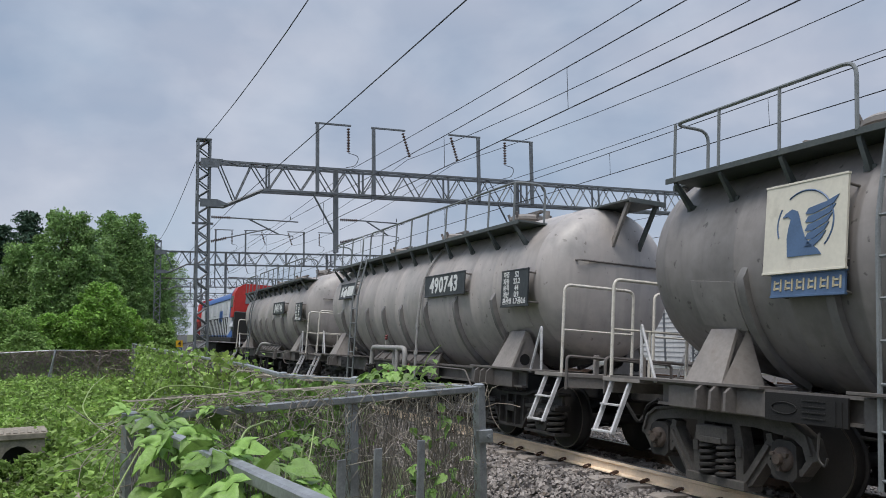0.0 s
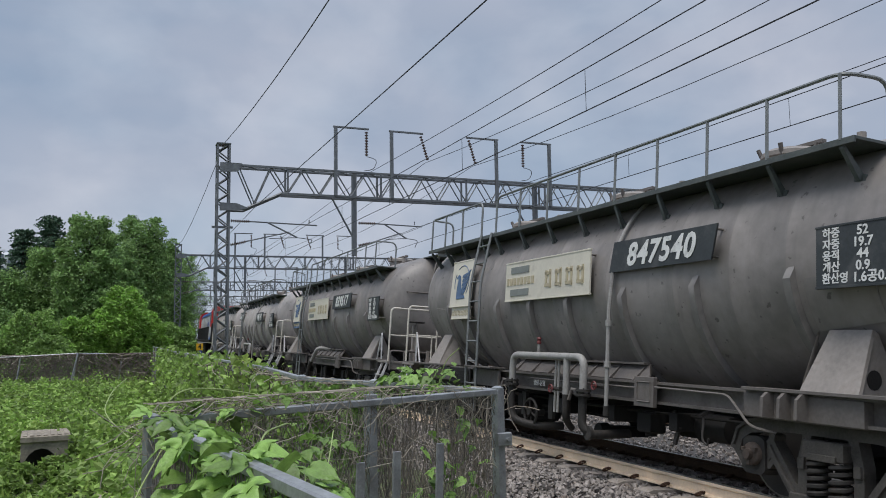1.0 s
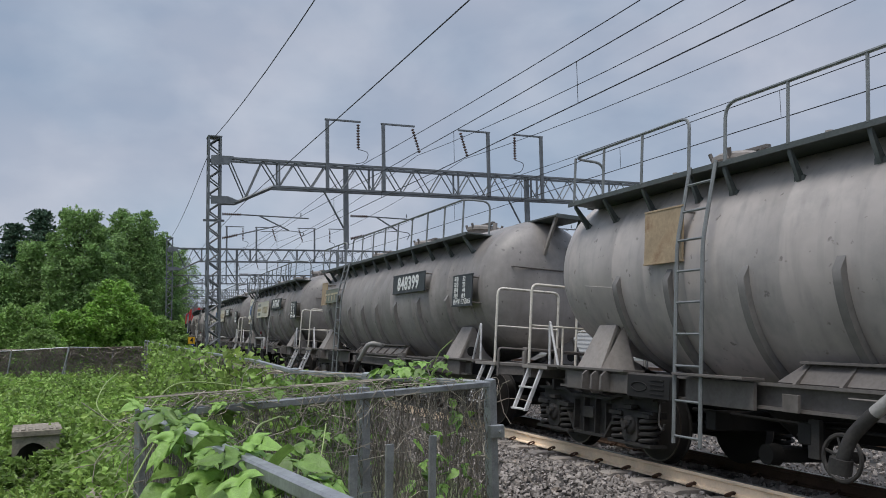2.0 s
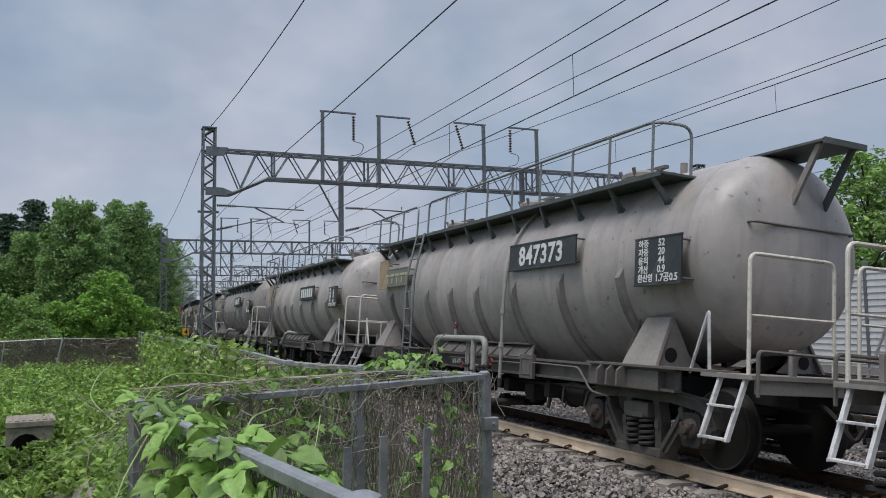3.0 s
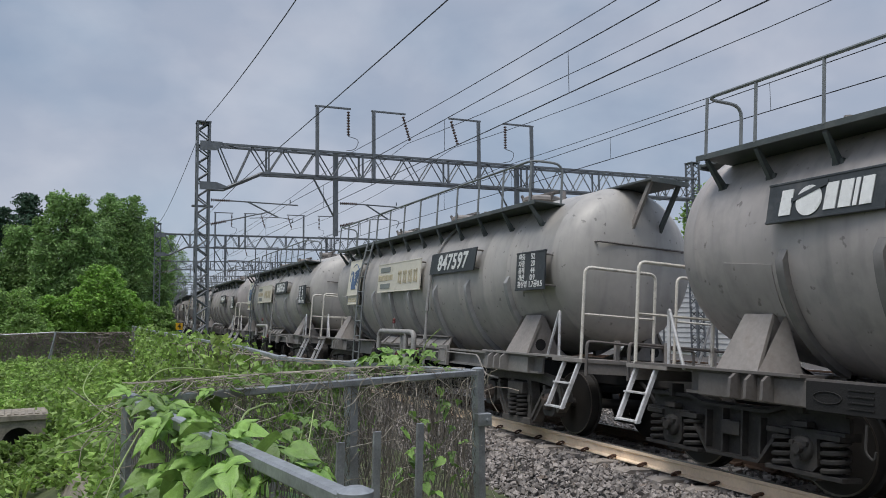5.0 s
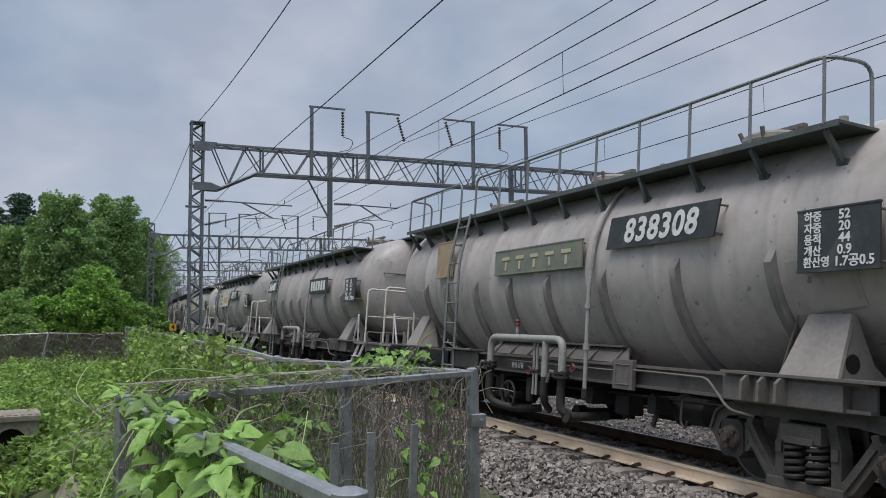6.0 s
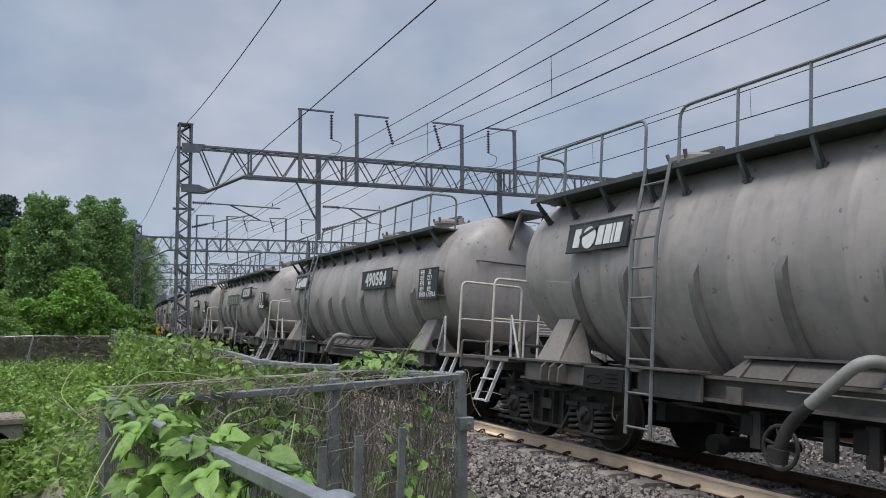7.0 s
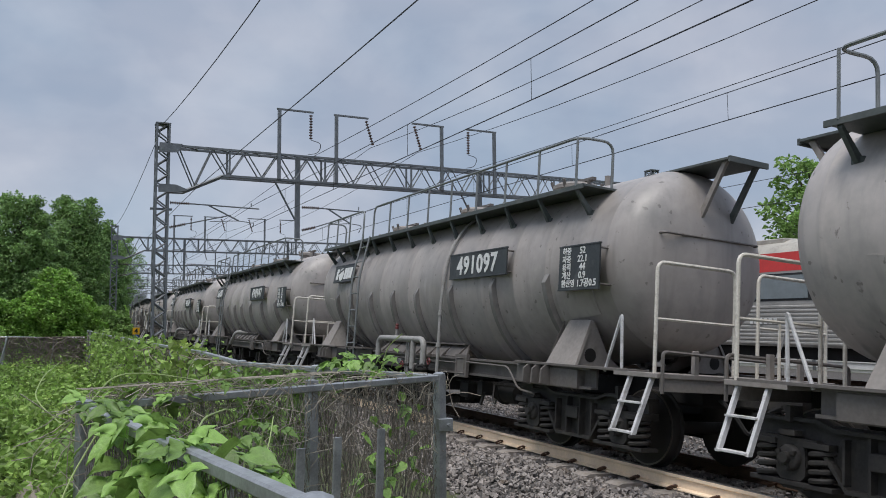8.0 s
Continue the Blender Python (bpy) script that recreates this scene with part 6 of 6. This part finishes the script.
    f = np.concatenate([i + [0, 1, 2], i + [0, 2, 4], i + [4, 2, 3]], 0)
    me = bpy.data.meshes.new("grass")
    me.from_pydata(v.tolist(), [], f.tolist())
    tagged(part("grass", me, "grass"), "tall yellow-green grass among the weeds", "grass", kind="stuff")


weeds()


# ---------------------------------------------------------------- culvert
def culvert():
    w = empty("culvert", pose(-1.17, 19.0, -0.93, 0, 0, 4))
    arch = [(-0.46, -0.25), (-0.46, 0.55), (0.42, 0.55), (0.42, -0.25), (0.24, -0.25)]
    for i in range(9):
        a = math.pi * i / 8
        arch.append((-0.08 + 0.33 * math.cos(a), 0.0 + 0.42 * math.sin(a)))
    arch.append((-0.40, -0.25))
    part("head_wall", Build().prism(arch, 1, -0.15, 0.25), "old_concrete", w, "stained concrete head wall with an arch")
    part("slab", Build().box((0, 0.5, 0.61), (0.94, 1.4, 0.12)), "old_concrete", w, "flat concrete slab")
    for i in range(7):
        part("groove_bar", Build().box((-0.39 + 0.13 * i, 0.45, 0.68), (0.08, 1.15, 0.02)), "old_concrete", w)
    # solid black block behind the arch, painted in place of the shade inside
    part("barrel", Build().box((-0.08, 1.2, 0.08), (0.66, 1.5, 0.66)), "black", w)
    tagged(w, "old concrete culvert head half sunk in weeds", "culvert")
    bank = Build().box((0, 0, 0), (0.5, 2.8, 0.5), pose(0, 0, 0, 0, 24, 0))
    ob = part("channel_bank", bank, "old_concrete", None, "sloping mossy concrete bank of a ditch")
    ob.matrix_basis = pose(0.10, 12.9, -0.98, 0, 0, 4)
    tagged(ob, "", "ditch bank")


culvert()


# ---------------------------------------------------------------- fences
TOPZ = 1.31
RUNS = [  # the corners of the near fence
    ((1.95, 40.0), (1.82, 24.0)), ((1.82, 24.0), (1.86, 16.0)), ((1.86, 16.0), (1.92, 10.8)), ((1.92, 10.8), (1.76, 7.85)), ((1.76, 7.85), (2.11, 6.63)),
    ((2.11, 6.63), (2.58, 5.21)), ((2.58, 5.21), (0.21, 4.36)), ((0.21, 4.36), (0.555, 1.74)),
]


def chain_mesh(a, b, z0, z1, cell=0.062, r=0.0016):
    """Diamond wire mesh between two posts."""
    a, b = Vector((*a, 0)), Vector((*b, 0))
    L, H = (b - a).length, z1 - z0
    d = (b - a).normalized()
    vs, fs = [], []
    slope = 2.6
    side = d.cross(Vector((0, 0, 1)))

    def strand(u0, w0, u1, w1):
        p, q = a + d * u0 + Vector((0, 0, z0 + w0)), a + d * u1 + Vector((0, 0, z0 + w1))
        t = (q - p).normalized()
        n1 = side * r
        n2 = t.cross(side) * r
        o = len(vs)
        for c in (p, q):
            vs.extend([c + n1, c - n1 * 0.5 + n2 * 0.87, c - n1 * 0.5 - n2 * 0.87])
        fs.extend([(o, o + 1, o + 4, o + 3), (o + 1, o + 2, o + 5, o + 4), (o + 2, o, o + 3, o + 5)])
    k = -H / slope
    while k < L:
        u0, u1 = max(0.0, k), min(L, k + H / slope)
        if u1 > u0:
            strand(u0, (u0 - k) * slope, u1, (u1 - k) * slope)
            strand(u0, H - (u0 - k) * slope, u1, H - (u1 - k) * slope)
        k += cell
    return Build().add(vs, fs)


def fence():
    w = empty("wire_mesh_fence")
    tagged(w, "galvanised tube fence with wire mesh, overgrown by vines", "fence")
    seen = set()
    for i, (a, b) in enumerate(RUNS):
        n = max(1, round((Vector(b) - Vector(a)).length / 2.6))
        for k in range(n):
            p = tuple(a[j] + (b[j] - a[j]) * k / n for j in (0, 1))
            q = tuple(a[j] + (b[j] - a[j]) * (k + 1) / n for j in (0, 1))
            part("top_rail", Build().bar((*p, TOPZ), (*q, TOPZ), 0.025, 0.022), "galv", w, "galvanised top rail")
            ms = part("wire_mesh", chain_mesh(p, q, -0.35, TOPZ - 0.03, 0.042 if i > 3 else 0.07, 0.0020 if i > 3 else 0.0032), "meshwire", w, "rusty diamond wire mesh", smooth=0)
            tagged(ms, kind="stuff")
            for c in (p, q):
                if (round(c[0], 2), round(c[1], 2)) not in seen:
                    seen.add((round(c[0], 2), round(c[1], 2)))
                    z0 = ground_z(*c) - 0.1
                    post = part("post", Build().box((c[0], c[1], (TOPZ + 0.02 + z0) / 2), (0.065, 0.065, TOPZ + 0.02 - z0), pose(0, 0, 0, 0, 0, 20)), "galv", w, "square galvanised post")
                    part("post_cap", Build().lathe([(TOPZ + 0.01, 0.042), (TOPZ + 0.03, 0.042), (TOPZ + 0.04, 0.02)], (c[0], c[1], 0), 2, 14), "galv", post)
    x, y = 1.52, 4.86
    part("post", Build().box((x, y, 0.41), (0.06, 0.06, 1.9), pose(0, 0, 0, 0, 0, 20)), "galv", w, "square galvanised post")
    # clamp on the corner post
    part("clamp", Build().box((2.60, 5.17, 0.98), (0.11, 0.05, 0.09)).tube([(2.62, 5.12, 0.98), (2.62, 5.20, 0.98)], 0.014, 6), "galv", w)
    for i in range(7):
        y = 8.9 + 1.7 * i
        part("picket", Build().box((1.80, y, 0.2), (0.05, 0.06, 2.1)), "galv", w, "flat grey picket")
    # flat pickets leaning in front of the mesh
    for f, top in ((0.46, 1.0), (0.59, 1.03), (0.76, 1.04), (0.24, 0.9)):
        x, y = 0.42 + (2.40 - 0.42) * f, 4.12 + (4.98 - 4.12) * f
        part("picket", Build().box((x, y, (top - 0.5) / 2), (0.055, 0.014, top + 0.5), pose(0, 0, 0, 0, 1.0 + 2 * f, 20)), "galv", w, "flat grey picket")


fence()


def far_fence():
    w = empty("old_mesh_fence")
    tagged(w, "rusty sagging mesh fence hung with dead creepers", "fence")
    pts = [(1.95, 40.0, 1.0), (0.6, 40.2, 1.02), (-1.3, 40.0, 1.10), (-3.6, 40.3, 1.0), (-6.2, 40.6, 0.95), (-9.0, 41, 0.95), (-12, 41.5, 0.95)]
    for (x0, y0, z0), (x1, y1, z1) in zip(pts, pts[1:]):
        part("top_rail", Build().tube([(x0, y0, z0), (x1, y1, z1)], 0.025, 6), "galv", w)
        part("post", Build().tube([(x1 - 0.25, y1, -1.1), (x1, y1, z1)], 0.035, 8), "galv", w)
        tagged(part("wire_mesh", chain_mesh((x0, y0), (x1, y1), -0.9, min(z0, z1) - 0.02, 0.12, 0.005), "meshwire", w, smooth=0), kind="stuff")
    part("leaning_post", Build().tube([(-1.75, 39.8, -1.1), (-1.25, 39.8, 1.12)], 0.035, 8), "galv", w)


far_fence()


def creepers():
    """Dead stems tangled in the meshes."""
    rng = np.random.default_rng(21)
    b = Build()

    def tangle(p, q, z0, z1, n, r, hang):
        p, q = np.array(p), np.array(q)
        for _ in range(n):
            k = rng.uniform(0, 1)
            c = p + (q - p) * k
            z = rng.uniform(z0, z1) if rng.uniform() > 0.3 else z1
            pts = []
            dirn = rng.normal(size=3) * (0.6, 0.6, 1.0)
            pos = np.array([c[0], c[1], z]) + rng.normal(0, 0.02, 3)
            step = hang / 6
            for _i in range(7):
                pts.append(tuple(pos))
                dirn = dirn * 0.75 + rng.normal(size=3) * (0.45, 0.25, 0.5)
                along = (q - p) / np.linalg.norm(q - p)
                off = dirn[:2] - along * (dirn[:2] @ along)
                d2 = dirn.copy()
                d2[:2] -= off * 0.75
                pos = pos + d2 / np.linalg.norm(d2) * step
                pos[2] = min(pos[2], z1 + 0.05)
            b.tube(pts, r, 4, cap=False)
    tangle((2.55, 5.2), (0.25, 4.38), 0.2, 1.30, 150, 0.0022, 0.5)
    tangle((1.6, 4.86), (0.25, 4.38), 1.0, 1.35, 190, 0.0024, 0.55)
    tangle((0.22, 4.3), (0.45, 2.9), 0.3, 1.28, 60, 0.0016, 0.4)
    tangle((1.76, 7.8), (2.55, 5.3), 0.3, 1.28, 120, 0.003, 0.6)
    tangle((1.9, 12), (1.76, 7.9), 0.0, 1.25, 90, 0.004, 0.7)
    tangle((-0.1, 5.6), (0.15, 4.4), -0.6, 0.5, 60, 0.003, 0.8)
    tagged(part("dead_creepers", b.mesh("dead_creepers", 60), "dry"), "tangled pale withered creeper stems on the fences", "creeper", kind="stuff")
    b = Build()
    tangle((1.95, 40), (-12, 41.5), -0.7, 1.0, 1300, 0.013, 1.6)
    tangle((1.76, 7.8), (2.55, 5.3), 0.0, 1.25, 200, 0.0032, 0.6)
    tangle((1.95, 24), (1.76, 7.9), -0.2, 1.25, 420, 0.006, 0.8)
    # upright dead stems woven through the near mesh
    for (x0, y0), (x1, y1), n in (((2.56, 5.2), (0.23, 4.37), 300), ((0.22, 4.3), (0.40, 2.9), 130), ((2.13, 6.6), (2.57, 5.25), 260)):
        for _ in range(n):
            k, z = rng.uniform(0, 1), rng.uniform(-0.35, 0.95)
            h = rng.uniform(0.2, 0.6)
            x, y = x0 + (x1 - x0) * k, y0 + (y1 - y0) * k
            sway = rng.normal(0, 0.02, 4)
            b.tube([(x, y + 0.008, z), (x + sway[0], y + 0.01 + sway[1] * 0.4, z + h * 0.5), (x + sway[2], y + 0.008 + sway[3] * 0.3, min(1.29, z + h))], rng.uniform(0.0014, 0.0034), 4, cap=False)
    tagged(part("dead_stems", b.mesh("dead_stems", 60), "drydark"), "dark dead creeper stems woven through the wire mesh", "creeper", kind="stuff")


creepers()


# ---------------------------------------------------------------- climbing vines
def leaf_mesh(lobed):
    """One folded leaf with its ribs, about 1 long, lying along +X."""
    half = [(0.0, 0.0), (0.0, 0.16), (0.10, 0.30), (0.28, 0.36), (0.48, 0.31), (0.70, 0.19), (0.90, 0.06), (1.08, 0.0)]
    if lobed:
        half = [(0.0, 0.0), (-0.08, 0.16), (0.04, 0.40), (0.34, 0.56), (0.30, 0.34), (0.42, 0.27), (0.60, 0.25), (0.86, 0.10), (1.10, 0.0)]
    vs, fs = [], []
    n = len(half)
    for i, (x, y) in enumerate(half):
        z = -0.26 * x * x + 0.02 * math.sin(9 * x)
        vs.append((x, 0, z - 0.03))
        vs.append((x, y * 0.55, z + 0.05 * (y > 0) + 0.02 * math.sin(i * 2.1)))
        vs.append((x, y, z + 0.03 + 0.03 * math.sin(i * 1.7)))
        vs.append((x, -y * 0.55, z + 0.05 * (y > 0) + 0.02 * math.cos(i * 2.3)))
        vs.append((x, -y, z + 0.03 + 0.03 * math.cos(i * 1.9)))
    for i in range(n - 1):
        o, p = 5 * i, 5 * i + 5
        fs += [(o, p, p + 1, o + 1), (o + 1, p + 1, p + 2, o + 2), (o, o + 3, p + 3, p), (o + 3, o + 4, p + 4, p + 3)]
    b = Build().add(vs, fs)
    me = bpy.data.meshes.new("leaf")
    me.from_pydata(b.v, [], b.f)
    for p in me.polygons:
        p.use_smooth = True
    me.materials.append(M["vine"])
    return me


LEAVES = (leaf_mesh(False), leaf_mesh(True))


def climbing_vine(label, spots, rng, stems):
    w = empty("climbing_vine")
    tagged(w, label, "vine")
    for (x, y, z), s in spots:
        m = pose(x, y, z, rng.uniform(-32, 32), rng.uniform(-5, 48), rng.normal(-100, 85))
        o = part("leaf", LEAVES[int(rng.uniform() < 0.7)], "vine", w)
        o.matrix_basis = m @ Matrix.Scale(s, 4)
    for pts, r in stems:
        part("stem", Build().tube(bend(pts, 0.15, 5), r, 6), "stem", w)


def vines():
    rng = np.random.default_rng(33)
    # over the near rail
    spots = []
    for _ in range(72):
        k = rng.beta(2.0, 2.4)
        sx = rng.normal(0.02, 0.065)
        spots.append(((0.23 + 0.30 * k + sx, 4.25 - 2.2 * k + rng.normal(0, 0.06), TOPZ + rng.normal(0.03, 0.04) - abs(sx) * 0.5), rng.uniform(0.09, 0.17)))
    for _ in range(105):
        k = rng.uniform(0.05, 0.95)
        spots.append(((0.20 + 0.33 * k + rng.normal(-0.01, 0.045), 4.15 - 2.2 * k, TOPZ - rng.uniform(0.05, 0.75)), rng.uniform(0.09, 0.17)))
    for _ in range(20):
        k = rng.uniform(0.0, 0.36)
        spots.append(((0.21 + 2.37 * k + rng.normal(0, 0.03), 4.36 + 0.85 * k - 0.05, TOPZ + rng.normal(0.03, 0.05)), rng.uniform(0.07, 0.13)))
    for _ in range(14):
        spots.append(((rng.normal(0.05, 0.08), rng.normal(4.5, 0.1), rng.uniform(0.3, 1.2)), rng.uniform(0.07, 0.12)))
    stems = [([(0.42, 2.6, 1.3), (0.55, 3.1, 1.37), (0.78, 3.7, 1.34), (0.92, 4.0, 1.12), (0.86, 3.8, 0.95)], 0.004),
             ([(0.5, 2.3, 1.26), (0.66, 2.8, 1.14), (0.85, 3.3, 1.2), (0.95, 3.6, 1.3)], 0.003), ([(0.2, 4.3, 1.3), (0.35, 4.5, 1.46), (0.55, 4.6, 1.45), (0.9, 4.65, 1.38), (1.1, 4.68, 1.34)], 0.004),
             ([(0.1, 4.25, 1.25), (-0.02, 4.4, 1.36), (0.02, 4.7, 1.45), (0.1, 5.0, 1.5)], 0.003), ([(0.25, 3.8, 1.28), (0.1, 3.4, 1.1), (0.0, 3.2, 0.8)], 0.004)]
    climbing_vine("large fresh green creeper leaves over the fence rail", spots, rng, stems)
    spots = []
    for _ in range(40):
        k = rng.uniform(0, 1)
        x, y = 0.95 + rng.normal(0, 0.07), 3.9 + rng.normal(0, 0.15)
        spots.append(((x, y, 0.5 + 0.75 * k), rng.uniform(0.05, 0.11)))
    for _ in range(55):
        x = 2.15 + rng.uniform(-0.25, 0.3)
        spots.append(((x, 5.06 + (x - 2.15) * 0.36 + rng.normal(0, 0.04), rng.uniform(0.1, 1.15)), rng.uniform(0.06, 0.12)))
    for _ in range(60):
        k = rng.uniform(0.25, 0.98)
        spots.append(((0.21 + 2.37 * k, 4.42 + 0.85 * k + rng.normal(0, 0.03), rng.uniform(-0.3, 0.85)), rng.uniform(0.05, 0.10)))
    climbing_vine("thin green creeper climbing the wire mesh", spots, rng, [([(0.98, 3.9, 1.2), (0.9, 3.85, 0.9), (0.98, 3.9, 0.5), (0.9, 3.8, 0.1)], 0.004)])
    spots = []
    for _ in range(70):
        k = rng.uniform(0.05, 0.8)
        spots.append(((2.11 + 0.47 * k + rng.normal(0, 0.05), 6.63 - 1.42 * k + rng.normal(0, 0.05), TOPZ + rng.normal(0.02, 0.06) + 0.10 * math.exp(-((k - 0.55) / 0.12) ** 2)), rng.uniform(0.06, 0.13)))
    climbing_vine("green creeper shoots over the corner rail", spots, rng, [([(2.36, 5.8, 1.3), (2.40, 5.75, 1.52), (2.46, 5.6, 1.62)], 0.004)])
    # the overgrown run along the track
    n = 7500
    k = rng.uniform(0, 1, n)
    y = 7.9 + 24 * k ** 1.2
    z = TOPZ + 0.10 * np.sin(y * 1.7 + 1) - rng.beta(1.1, 1.5, n) * 1.5
    p = np.stack([1.84 + rng.normal(0, 0.17, n), y, z + 0.12 * np.sin(y * 2.1) * np.sin(y * 0.9)], 1)
    me = leaf_cloud(p, rng.uniform(0.07, 0.15, n), rng, flat=0.2, up=-0.2, aspect=0.8)
    tagged(part("creeper_leaves", me, "weed"), "thick green creeper covering the fence along the track", "creeper", kind="stuff")
    n = 1500
    k = rng.uniform(0, 1, n)
    p = np.stack([1.78 + 0.33 * k + rng.normal(0, 0.1, n), 7.85 - 1.22 * k + rng.normal(0, 0.1, n), TOPZ - 0.02 - rng.beta(1.1, 2.2, n) * 1.1], 1)
    me = leaf_cloud(p, rng.uniform(0.06, 0.12, n), rng, flat=0.2, up=-0.2, aspect=0.8)
    tagged(part("creeper_leaves", me, "bush"), "green creeper leaves at the bend of the fence", "creeper", kind="stuff")


vines()


# ---------------------------------------------------------------- what moves
SPEED, GAIN, FIRST = 21.185, 0.037, 28.81


def train_at(t):
    """How far along the first wagon's middle stands at t seconds."""
    return FIRST + SPEED * t + GAIN * t * t


def motions():
    times = [0.5 * i for i in range(17)]
    for i, row in enumerate(WAGONS):
        walk(row[0], [(t, on_track(train_at(t) - CAR * i)) for t in times])
    walk(LOCO, [(t, on_track(train_at(t) + 15.4)) for t in times])
    for i, coach in enumerate(COACHES):
        rows = []
        for t in times:
            x, y, a = line(27.2 - 32.0 * (t - 6.8) + 23.4 * i, 12.0)
            rows.append((t, pose(x, y, 0, 0, 0, a)))
        walk(coach, rows)


motions()
